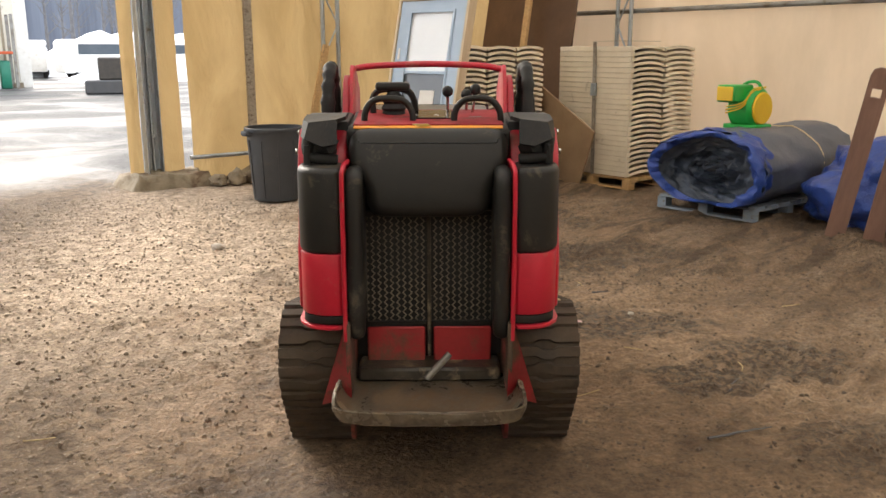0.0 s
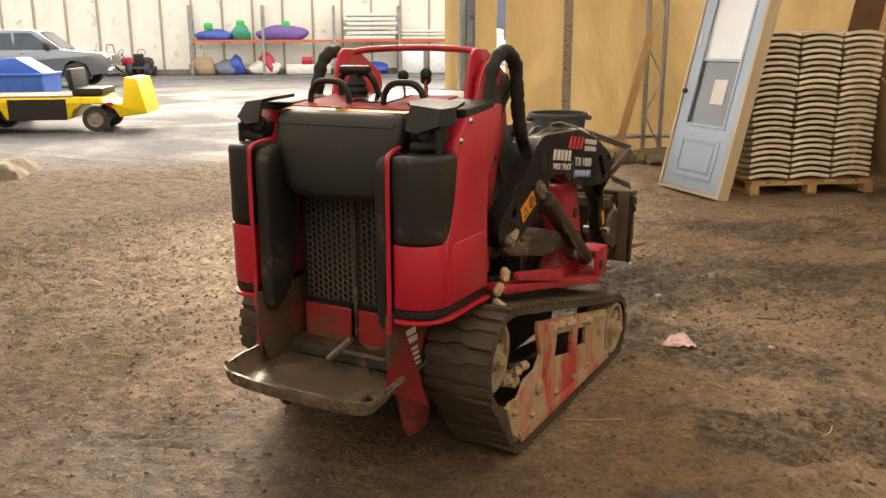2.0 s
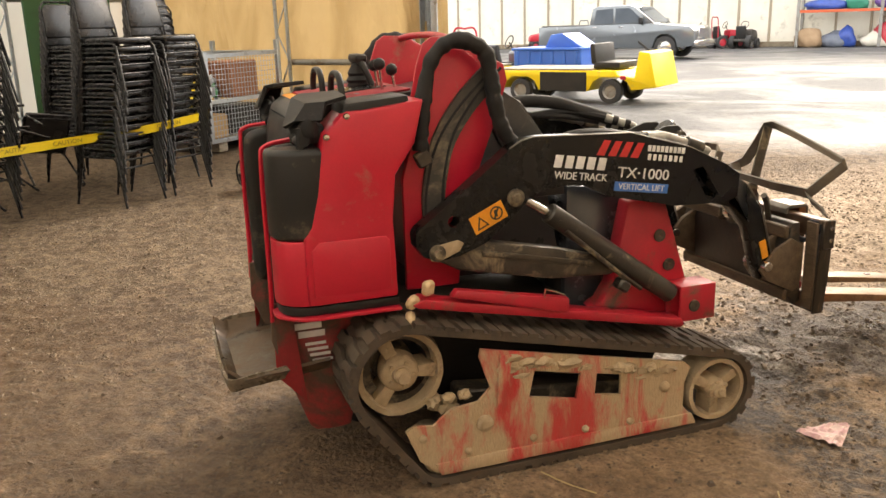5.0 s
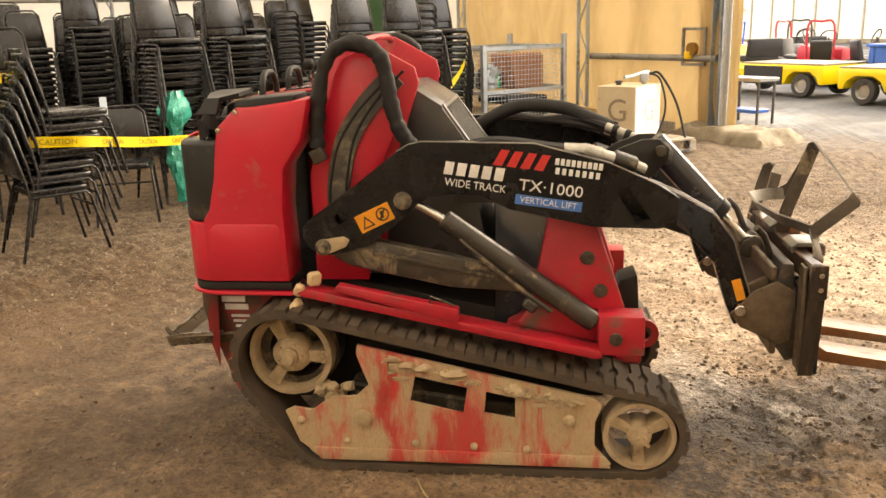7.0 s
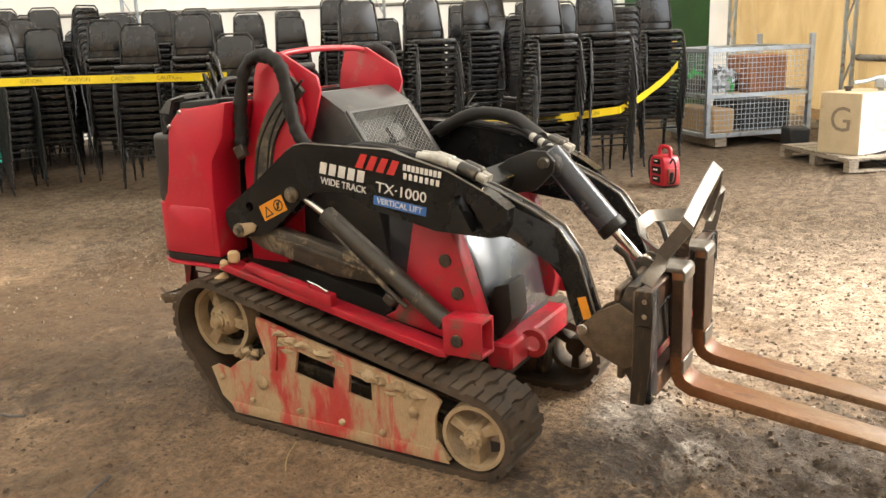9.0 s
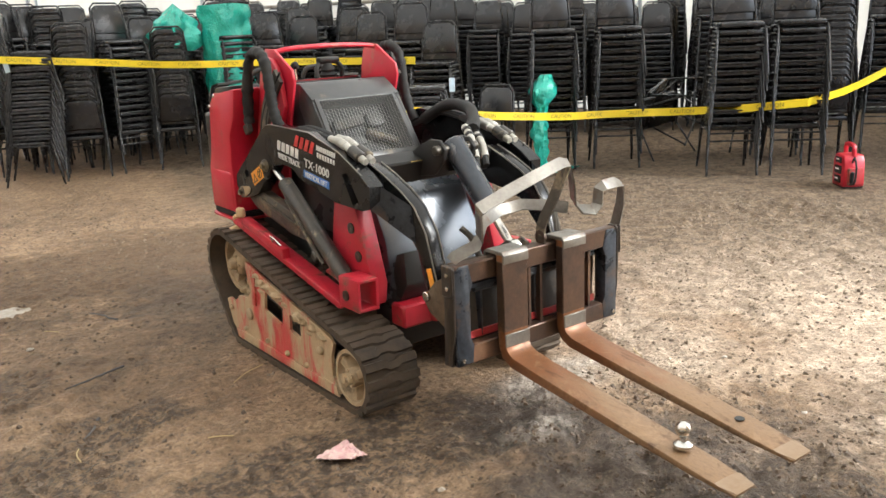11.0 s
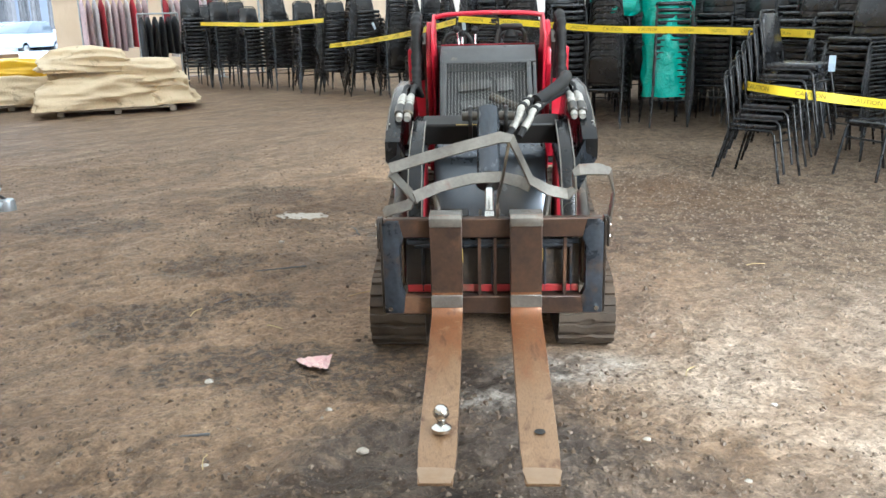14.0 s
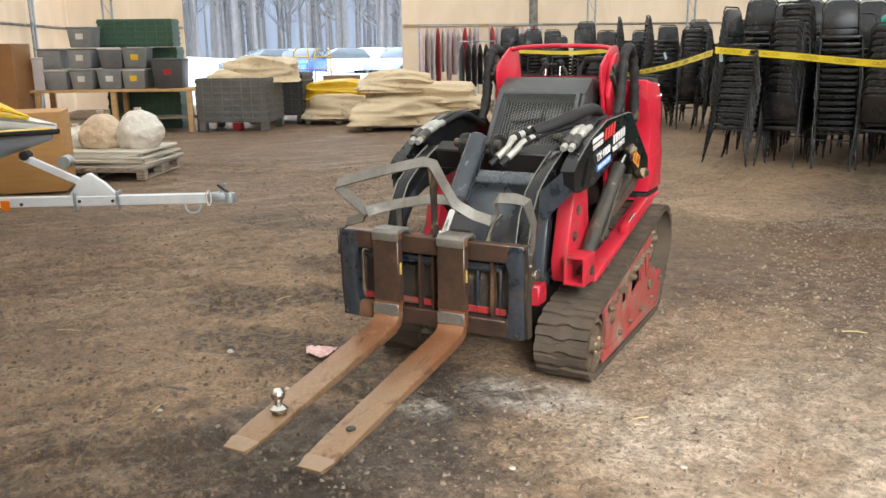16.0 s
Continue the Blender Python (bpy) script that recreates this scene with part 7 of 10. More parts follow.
RUST_WHITE = mat("rust_spotted_cream_paint", (0.60, 0.50, 0.34), (0.52, 0.42, 0.27), 0.55, 0, 6, 60, 0.15, dirt=(0.22, 0.10, 0.04), dirt_amount=0.16, dirt_scale=12)
BLUE_TARP = mat("blue_vinyl_tarpaulin", (0.014, 0.042, 0.22), (0.025, 0.07, 0.32), 0.35, 0, 6, 40, 0.5, 0.02)
DARK_SLATE = mat("dark_slate_vinyl", (0.030, 0.042, 0.068), (0.060, 0.075, 0.10), 0.38, 0, 5, 40, 0.5, 0.02)
SLATE_TARP = mat("slate_vinyl_tarpaulin", (0.085, 0.10, 0.135), (0.12, 0.135, 0.165), 0.45, 0, 5, 40, 0.4, 0.02)
BEIGE_TARP = mat("beige_canvas", (0.70, 0.58, 0.39), (0.60, 0.48, 0.31), 0.7, 0, 2.2, 40, 0.5, 0.02, dirt=(0.3, 0.23, 0.15), dirt_amount=0.3)
CARDBOARD = mat("brown_cardboard", (0.36, 0.24, 0.14), (0.29, 0.19, 0.11), 0.8, 0, 4, 60, 0.1)
DARK_BOARD = mat("dark_brown_board", (0.12, 0.062, 0.032), (0.085, 0.045, 0.024), 0.55, 0, 3, 60, 0.1)
RED_BROWN = mat("red_brown_painted_board", (0.27, 0.155, 0.115), (0.21, 0.12, 0.09), 0.6, 0, 4, 60, 0.15, stretch=(6, 6, 1))
GREEN_PLASTIC = mat("bright_green_plastic", (0.01, 0.40, 0.06), (0.012, 0.30, 0.05), 0.35, 0, 5, 60, 0.04)
YELLOW_PLASTIC = mat("yellow_plastic", (0.80, 0.52, 0.02), (0.72, 0.45, 0.02), 0.4, 0, 5, 60, 0.04)
BLUE_WOOD = mat("blue_painted_pallet_wood", (0.20, 0.27, 0.36), (0.27, 0.29, 0.29), 0.75, 0, 4, 60, 0.3, stretch=(1, 6, 6), dirt=(0.25, 0.2, 0.14), dirt_amount=0.4, vary=0.15)
RED_PLASTIC = mat("red_plastic", (0.45, 0.015, 0.03), (0.36, 0.012, 0.025), 0.35, 0, 5, 60, 0.05, dirt=(0.12, 0.08, 0.06), dirt_amount=0.25)
GLASS_GREY = mat("smoked_glass", (0.12, 0.135, 0.15), (0.10, 0.11, 0.125), 0.08, 0, 3, 60, 0.0)
PANE_BRIGHT = mat("frosted_white_pane", (0.80, 0.83, 0.86), (0.76, 0.79, 0.82), 0.18, 0, 3, 60, 0.0)
DARK_METAL = mat("dark_iron", (0.05, 0.047, 0.043), (0.08, 0.07, 0.06), 0.5, 0.5, 6, 60, 0.1)


def pallet(at, sx, sy, wood, label, boards=7, h=0.13):
    """A pallet with deck boards, bearers and bottom boards."""
    ob = thing("pallet", label, "pallet", at=at, group="pallets")
    for k in range(3):
        for j in range(3):
            part("block", bm_box((0.10, 0.10, h - 0.044), ((k - 1) * (sx / 2 - 0.05), (j - 1) * (sy / 2 - 0.05), (h - 0.044) / 2 + 0.02), (0, 0, 0), 0.003), wood, ob)
        part("bottom_board", bm_box((0.10, sy, 0.02), ((k - 1) * (sx / 2 - 0.05), 0, 0.01), (0, 0, 0), 0.002), wood, ob)
        part("stringer_board", bm_box((sx, 0.10, 0.02), (0, (k - 1) * (sy / 2 - 0.05), h - 0.032), (0, 0, 0), 0.002), wood, ob)
    me = mesh_of(bm_box((sx / boards * 0.8, sy, 0.022), (0, 0, 0), (0, 0, 0), 0.002), "deck_board", wood)
    for i in range(boards):
        o = part("deck_board", me, wood, ob, at=pose(-sx / 2 + sx * (i + 0.5) / boards, 0, h - 0.011))
    return ob


# a rubbish bin
b = thing("rubbish_bin", "dark grey round plastic rubbish bin with rim handles", "bin", at=pose(-1.74, 8.80, 0))
part("body", bm_lathe([(0.001, 0.0), (0.235, 0.0), (0.24, 0.02), (0.285, 0.70), (0.285, 0.71)], "z", (0, 0, 0), 40), BIN_GREY, b)
part("inside", bm_lathe([(0.28, 0.715), (0.232, 0.04), (0.001, 0.03)], "z", (0, 0, 0), 40), BIN_GREY, b)
part("rim", bm_lathe([(0.28, 0.70), (0.305, 0.70), (0.31, 0.715), (0.308, 0.74), (0.298, 0.748), (0.278, 0.745)], "z", (0, 0, 0), 40, closed=True), BIN_GREY, b)
for a in (38, 218):
    part("handle", bm_box((0.07, 0.13, 0.05), (0.315 * math.cos(radians(a)), 0.315 * math.sin(radians(a)), 0.69), (0, 0, a), 0.015, 2), BIN_GREY, b)
for i in range(10):
    a = math.tau * i / 10
    part("rib", bm_tube([(0.243 * math.cos(a), 0.243 * math.sin(a), 0.03), (0.283 * math.cos(a), 0.283 * math.sin(a), 0.62)], 0.007, 6), BIN_GREY, b)

# a house door in its frame, leaning on the stacked goods
d = thing("door_unit", "pale blue glazed house door in its frame, leaning", "door")
W_, H_ = 0.98, 2.10
part("frame", bm_prism([(-W_ / 2, 0), (W_ / 2, 0), (W_ / 2, H_), (-W_ / 2, H_)], -0.06, 0.06, "y", ([(-W_ / 2 + 0.03, 0.03), (W_ / 2 - 0.03, 0.03), (W_ / 2 - 0.03, H_ - 0.03), (-W_ / 2 + 0.03, H_ - 0.03)],)), mat("bare_pine_door_frame", (0.62, 0.50, 0.35), (0.54, 0.42, 0.28), 0.6, 0, 3, 60, 0.1, stretch=(8, 8, 1)), d)
leaf = part("leaf", bm_prism([(-0.455, 0.035), (0.455, 0.035), (0.455, H_ - 0.035), (-0.455, H_ - 0.035)], -0.045, 0.0, "y", ([(-0.30, 0.66), (0.30, 0.66), (0.30, 1.95), (-0.30, 1.95)],), 0.003), DOOR_PAINT, d)
part("glazing_bead", bm_prism([(-0.315, 0.645), (0.315, 0.645), (0.315, 1.965), (-0.315, 1.965)], -0.056, -0.045, "y", ([(-0.285, 0.675), (0.285, 0.675), (0.285, 1.935), (-0.285, 1.935)],), 0.003), DOOR_PAINT, leaf)
part("screen_pane", bm_box((0.60, 0.006, 0.64), (0, -0.02, 0.985)), GLASS_GREY, leaf, "dark lower glass with a screen")
part("bright_pane", bm_box((0.60, 0.006, 0.64), (0, -0.02, 1.63)), PANE_BRIGHT, leaf, "bright upper pane")
part("mid_rail", bm_box((0.60, 0.03, 0.03), (0, -0.03, 1.305), (0, 0, 0), 0.004), DOOR_PAINT, leaf)
# white square painted where the lower glass shows a reflection
part("sticker", bm_box((0.20, 0.004, 0.24), (0.06, -0.026, 1.0)), WHITE_PAINT, leaf)
part("panel", bm_prism([(-0.30, 0.14), (0.30, 0.14), (0.30, 0.54), (-0.30, 0.54)], -0.056, -0.045, "y", ([(-0.26, 0.18), (0.26, 0.18), (0.26, 0.50), (-0.26, 0.50)],), 0.004), DOOR_PAINT, leaf)
part("panel_field", bm_box((0.46, 0.012, 0.26), (0, -0.048, 0.34), (0, 0, 0), 0.005), DOOR_PAINT, leaf)
part("knob", bm_ball((-0.40, -0.085, 0.98), 0.028), DARK_METAL, leaf, "black door knob")
part("latch_plate", bm_box((0.03, 0.006, 0.12), (-0.40, -0.05, 1.50), (0, 0, 0), 0.003), WHITE_PAINT, leaf)
c0 = (un(5.32, 6.78) + un(5.12, 7.74)) / 2
dirn = un(5.32, 6.78) - un(5.12, 7.74)
yaw = math.degrees(math.atan2(dirn.y, dirn.x))
d.matrix_basis = Matrix.Translation(c0) @ pose(0, 0, 0, 0, 0, yaw) @ pose(0, 0, 0, -13, 0, 0)

# folded cream plastic chairs, lying in columns on two pallets
pallet(un(6.36, 7.60) and Matrix.Translation(un(6.36, 7.60)) @ pose(0, 0, 0, 0, 0, 38), 1.30, 1.15, PINE, "raw pine pallet under stacked folded chairs")
pallet(Matrix.Translation(un(7.88, 6.60)) @ pose(0, 0, 0, 0, 0, 38), 1.15, 1.15, PINE, "raw pine pallet under stacked folded chairs")


def slab_mesh(w, l):
    def top(s, t):
        x = (s - 0.5)
        return Vector((x * w, (t - 0.5) * l, 0.044 - 0.11 * x * x + (0.014 if t < 0.08 or t > 0.92 else 0.0)))
    bm = bm_sheet(top, 8, 10, thick=0.030)
    return mesh_of(bm, "folded_chair", CREAM_PLASTIC, 45)


slab_a, slab_b = slab_mesh(0.41, 1.02), slab_mesh(0.53, 1.04)


def flat_stack(u, n, me, w, label):
    for i in range(25):
        ob = new("folded_chair", me)
        ob.matrix_basis = Matrix.Translation(un(u, n, 0.145 + 0.0565 * i)) @ pose(rnd.uniform(-0.008, 0.008), rnd.uniform(-0.012, 0.012), 0, 0, 0, 38 + rnd.uniform(-0.8, 0.8))
        tagged(ob, label, "folding chair", "folded chairs on pallets")


for k, u in enumerate((5.93, 6.36, 6.79)):
    flat_stack(u, 7.60, slab_a, 0.41, "cream plastic folding chair lying flat in a pallet stack")
for u in (7.61, 8.16):
    flat_stack(u, 6.60, slab_b, 0.53, "cream plastic folding chair lying flat in a strapped stack")
def band(u0, u1, n0, n1, label):
    """A pack of flat sheets that fills a stack's side face."""
    ob = thing("chair_pack", label, "folding chairs", kind="stuff", bm=(lambda bm: [bm_box((n1 - n0, u1 - u0, 0.0555), un((u0 + u1) / 2, (n0 + n1) / 2, 0.165 + 0.0565 * i), (0, 0, 128), 0.006, 1, bm) for i in range(25)] and bm)(bmesh.new()), material=CREAM_PLASTIC)
    return ob


band(7.30, 7.36, 6.07, 7.13, "flush edges of cream folded chairs in a stack")
s = thing("strap", "grey ratchet strap round the stacked chairs", "strap", bm=bm_strap([un(7.285, 6.55, 0.13), un(7.285, 6.56, 0.7), un(7.285, 6.58, 1.60), un(7.6, 6.58, 1.612), un(8.4, 6.58, 1.61)], 0.05, 0.004, un(0, 1)), material=GREY_WOOD)
part("buckle", bm_box((0.03, 0.08, 0.14), un(7.28, 6.57, 1.08), (0, 0, 38), 0.006), GALV, s)
thing("cardboard_sheet", "brown cardboard sheet wedged between the pallets", "cardboard", bm=bm_box((0.02, 1.0, 0.85), un(7.12, 6.92, 0.50), (28, -8, 30), 0.002), material=CARDBOARD)
for k, (n0, tl) in enumerate(((8.05, 8), (8.75, 10))):
    thing("brown_board", "large dark brown board leaning on the wall frame", "board", bm=bm_box((0.03, 1.15, 2.9), un(8.0 + 0.12 * k, n0 + 0.15, 1.45), (0, tl, 38), 0.003), material=DARK_BOARD)
thing("timber", "pale timber leaning among brown boards", "timber", bm=bm_box((0.05, 0.09, 2.9), un(7.75, 8.25, 1.45), (0, 9, 38), 0.004), material=PINE)

# blue tarpaulin roll on a blue pallet, with a blower on top
pallet(Matrix.Translation(un(7.38, 4.68)) @ pose(0, 0, 0, 0, 0, 38), 1.25, 1.05, BLUE_WOOD, "blue painted pallet under a tarpaulin roll", 6)


def roll_fn(s, t):
    a = s * math.tau
    k = noise.fractal(Vector((math.cos(a) * 1.6, math.sin(a) * 1.6, t * 2.2)), 0.8, 2.0, 4)
    rx, rz = 0.59 * (1 + 0.08 * k), 0.335 * (1 + 0.10 * k) * (1 - 0.20 * math.cos(a))
    return un(6.72 + 1.65 * t + 0.02 * k, 4.66 + rx * math.cos(a), max(0.132, 0.45 + rz * math.sin(a)))


roll = thing("tarpaulin_roll", "slate and blue tarpaulin rolled up on a pallet", "tarpaulin", bm=bm_sheet(roll_fn, 60, 36), material=SLATE_TARP, angle=70)


def end_fn(s, t):
    a = s * math.tau
    r = 1.0 - t * 0.97
    k = noise.fractal(Vector((math.cos(a) * 3 * r, math.sin(a) * 3 * r, t * 6)), 0.7, 2.0, 4)
    dip = 0.16 * min(1.0, (1 - r) * 2.2) + 0.16 * k * (1 - r) - 0.10 * (1 - r) ** 2
    return un(6.70 + dip, 4.62 + 0.60 * r * math.cos(a) * (1 + 0.10 * k), max(0.135, 0.43 + 0.345 * r * math.sin(a) * (1 - 0.20 * math.cos(a)) * (1 + 0.12 * k)))


part("crumpled_end", bm_sheet(end_fn, 72, 30), DARK_SLATE, roll, "crumpled dark slate folds in the roll's end", angle=70)


def rim_fn(s, t):
    """The blue underside turned out round the roll's end in thick folds."""
    a = s * math.tau
    k = noise.fractal(Vector((math.cos(a) * 3.2, math.sin(a) * 3.2, t * 2.5 + 4)), 0.8, 2.0, 4)
    b = (t - 0.5) * math.pi * 1.25
    r = 0.90 + 0.13 * math.cos(b) + 0.07 * k
    return un(6.72 - 0.07 * math.cos(b) + 0.10 * math.sin(b) + 0.05 * k, 4.63 + 0.60 * r * math.cos(a), max(0.137, 0.435 + 0.345 * r * math.sin(a) * (1 - 0.20 * math.cos(a))))


part("blue_rim", bm_sheet(rim_fn, 90, 12), BLUE_TARP, roll, "blue underside folded out round the end", angle=70)


def wrap_fn(s, t):
    a = -0.6 + s * (math.pi + 1.2)
    k = noise.fractal(Vector((math.cos(a) * 4, math.sin(a) * 4, t * 3)), 0.8, 2.0, 4)
    return un(6.66 + 0.22 * t, 4.66 + (0.605 + 0.04 * k) * math.cos(a), max(0.14, 0.45 + (0.345 + 0.04 * k) * math.sin(a) * (1 - 0.20 * math.cos(a))))


part("blue_fold", bm_sheet(wrap_fn, 50, 8), BLUE_TARP, roll, angle=70)
part("rope", bm_tube([roll_fn(q, 0.62) + Vector((0, 0, 0.008)) for q in np.linspace(0.02, 0.5, 14)], 0.008, 6), BEIGE_TARP, roll)
thing("crumpled_tarpaulin", "crumpled blue tarpaulin heap on the dirt", "tarpaulin", bm=bm_lump(un(7.75, 3.35), (0.75, 0.62, 0.46), 0.30, 1.5, 3, 5), material=BLUE_TARP, angle=70)
thing("red_sheet", "red plastic sheet showing in the tarpaulin heap", "plastic sheet", bm=bm_lump(un(7.35, 3.05), (0.16, 0.22, 0.14), 0.3, 2, 5, 3), material=RED_PLASTIC, angle=70)

bl = thing("air_blower", "green and yellow electric air blower on the tarpaulin roll", "blower", at=Matrix.Translation(un(7.38, 4.70, 0.768)) @ pose(0, 0, 0, 0, 0, -54))
part("housing", bm_cyl((-0.10, 0, 0.20), (0.16, 0, 0.20), 0.19, 28, bev=0.03), GREEN_PLASTIC, bl)
part("foot", bm_box((0.34, 0.30, 0.05), (0.02, 0, 0.025), (0, 0, 0), 0.012), GREEN_PLASTIC, bl)
part("intake_disc", bm_cyl((0.155, 0, 0.20), (0.185, 0, 0.20), 0.155, 28, bev=0.012), YELLOW_PLASTIC, bl, "yellow intake grille")
part("outlet", bm_box((0.20, 0.30, 0.16), (-0.02, -0.17, 0.34), (0, 0, 0), 0.015), GREEN_PLASTIC, bl)
part("outlet_grille", bm_box((0.17, 0.02, 0.13), (-0.02, -0.325, 0.34), (0, 0, 0), 0.006), YELLOW_PLASTIC, bl)
part("handle", bm_tube(smooth_path([(-0.08, 0, 0.39), (0.0, 0, 0.44), (0.10, 0, 0.44), (0.15, 0, 0.38)], 5), 0.016, 8), GREEN_PLASTIC, bl)
for k in range(3):
    part("cable", bm_tube(smooth_path([(-0.02, -0.30, 0.16 + 0.03 * k), (0.10, -0.21, 0.22 + 0.02 * k), (0.13, -0.10, 0.34 + 0.02 * k), (0.16, 0.05, 0.40)], 6), 0.006, 6), YELLOW_PLASTIC, bl)
for k, (p0, tl) in enumerate((((3.24, 6.86), 9), ((3.50, 6.74), 8))):
    thing("leaning_board", "red-brown painted board with a rounded top, leaning", "board", at=pose(p0[0], p0[1], 0, 10, tl, -25), group="leaning boards",
          bm=bm_prism([(-0.075, 0), (0.075, 0), (0.075, 1.34), (0.06, 1.39), (0.02, 1.41), (-0.02, 1.41), (-0.06, 1.39), (-0.075, 1.34)], -0.018, 0.018, "y", ([(-0.035, 1.18), (0.035, 1.18), (0.035, 1.25), (-0.035, 1.25)],)), material=RED_BROWN)

# fuel tank on a pallet
pallet(pose(-7.21, 4.72, 0, 0, 0, 39), 1.30, 1.0, GREY_WOOD, "weathered pallet under the fuel tank", 6, 0.14)
tk = thing("fuel_tank", "cream steel fuel tank with rust spots and a hand pump", "tank", at=pose(-7.03, 4.74, 0.14, 0, 0, -31))
part("tank_body", bm_box((0.63, 0.48, 0.62), (0, 0, 0.31), (0, 0, 0), 0.008), RUST_WHITE, tk)
part("white_end", bm_box((0.615, 0.004, 0.605), (0, 0.243, 0.31)), WHITE_PAINT, tk, "cleaner white-painted end")
SPRAY = mat("grey_spray_paint", (0.20, 0.16, 0.12), (0.30, 0.24, 0.17), 0.8, 0, 20, 60, 0)
letters("painted_letter", "G", 0.36, SPRAY, tk, pose(0.318, 0.02, 0.34, 90, 0, 90), "grey hand-sprayed letter", 0.0005)
letters("painted_letter", "G", 0.34, mat("faint_spray_paint", (0.52, 0.51, 0.48), None, 0.8, 0, 20, 60, 0), tk, pose(-0.02, 0.248, 0.32, 90, 0, 180), "faint sprayed letter", 0.0005)
part("filler_cap", bm_lathe([(0.001, 0.67), (0.04, 0.67), (0.045, 0.66), (0.045, 0.645), (0.03, 0.64), (0.03, 0.62)], "z", (0.10, -0.08, 0), 16), DARK_METAL, tk)
pm = part("pump", bm_box((0.16, 0.10, 0.10), (-0.14, 0.12, 0.70), (0, 0, 20), 0.02, 2), GALV, tk)
part("pump_stem", bm_cyl((-0.14, 0.12, 0.62), (-0.14, 0.12, 0.68), 0.03, 12), GALV, pm)
part("nozzle", bm_tube(smooth_path([(0.16, 0.02, 0.71), (0.02, 0.06, 0.72), (-0.08, 0.10, 0.745), (-0.2, 0.14, 0.755)], 5), 0.022, 8), GALV, pm)
part("fuel_hose", bm_tube(smooth_path([(-0.20, 0.15, 0.73), (-0.30, 0.24, 0.72), (-0.36, 0.42, 0.40), (-0.34, 0.55, 0.02), (-0.22, 0.66, -0.11), (0.05, 0.56, -0.12), (0.22, 0.30, -0.03), (0.25, 0.28, 0.0)], 8), 0.014, 8), HOSE, tk)
part("fuel_hose", bm_tube(smooth_path([(-0.19, 0.16, 0.74), (-0.26, 0.26, 0.66), (-0.25, 0.34, 0.35), (-0.10, 0.32, 0.06), (0.10, 0.28, 0.0)], 8), 0.012, 8), HOSE, tk)

# steel mesh cage with odds and ends
cg = thing("mesh_cage", "galvanised steel mesh cage filled with odds and ends", "cage", at=pose(-8.76, 3.10, 0, 0, 0, -46))
LX, LY, LH = 1.40, 1.12, 1.05
for sx in (-1, 1):
    for sy in (-1, 1):
        part("corner_post", bm_box((0.06, 0.06, LH + (0.16 if sx < 0 else 0.06)), (sx * LX / 2, sy * LY / 2, 0.12 + (LH + (0.16 if sx < 0 else 0.06)) / 2), (0, 0, 0), 0.004), GALV, cg)
for z in (0.14, 0.62, 0.12 + LH):
    for sy in (-1, 1):
        part("rail", bm_box((LX, 0.04, 0.05), (0, sy * LY / 2, z), (0, 0, 0), 0.003), GALV, cg)
    for sx in (-1, 1):
        part("rail", bm_box((0.04, LY, 0.05), (sx * LX / 2, 0, z), (0, 0, 0), 0.003), GALV, cg)
wx = mesh_of(bm_tube([(0, 0, 0.14), (0, 0, 0.12 + LH)], 0.0035, 5), "wire", GALV)
wz = mesh_of(bm_tube([(-LX / 2, 0, 0), (LX / 2, 0, 0)], 0.0035, 5), "wire", GALV)
wz2 = mesh_of(bm_tube([(0, -LY / 2, 0), (0, LY / 2, 0)], 0.0035, 5), "wire", GALV)
for i in range(1, 24):
    for sy in (-1, 1):
        part("wire", wx, None, cg, at=pose(-LX / 2 + LX * i / 24, sy * LY / 2, 0))
for i in range(1, 18):
    part("wire", wx, None, cg, at=pose(LX / 2, -LY / 2 + LY * i / 18, 0))
for i in range(1, 17):
    z = 0.14 + LH * i / 17
    for sy in (-1, 1):
        part("wire", wz, None, cg, at=pose(0, sy * LY / 2, z))
    part("wire", wz2, None, cg, at=pose(LX / 2, 0, z))
part("floor_plate", bm_box((LX, LY, 0.04), (0, 0, 0.13), (0, 0, 0), 0.003), GREY_WOOD, cg)
for sx in (-0.5, 0.5):
    part("skid", bm_box((0.16, LY, 0.11), (sx * 1.0, 0, 0.055), (0, 0, 0), 0.005), GREY_WOOD, cg)
ca = cg.matrix_basis
thing("tomato_crate", "brown slatted crate inside the cage", "crate", at=ca @ pose(-0.25, 0.1, 0.62), bm=bm_box((0.55, 0.5, 0.46), (0, 0, 0.23), (0, 0, 0), 0.02), material=mat("red_brown_plastic", (0.33, 0.13, 0.055), (0.26, 0.10, 0.04), 0.6, 0, 6, 60, 0.1))
thing("black_box", "black plastic box in the cage", "box", at=ca @ pose(-0.25, 0.0, 0.15), bm=bm_box((0.7, 0.7, 0.36), (0, 0, 0.18), (0, 0, 0), 0.02), material=BLACK_DUSTY)
thing("timber_pack", "pale sawn timber pieces in the cage", "timber", at=ca @ pose(0.42, 0.0, 0.15), bm=bm_box((0.3, 0.95, 0.30), (0, 0, 0.15), (0, 0, 0), 0.02), material=PINE)
for i in range(16):
    q = (rnd.uniform(-0.3, 0.6), -0.36 + 0.6 * rnd.random(), 0.64)
    thing("clutter_piece", "tangle of green and grey odds and ends", "clutter", at=ca @ pose(*q), group="cage clutter", bm=bm_lump((0, 0, 0), (0.12, 0.07, 0.10 + 0.08 * rnd.random()), 0.6, 2.5, i, 3), material=(GREEN_PLASTIC, GALV, DARK_METAL, BLUE_WOOD)[i % 4])
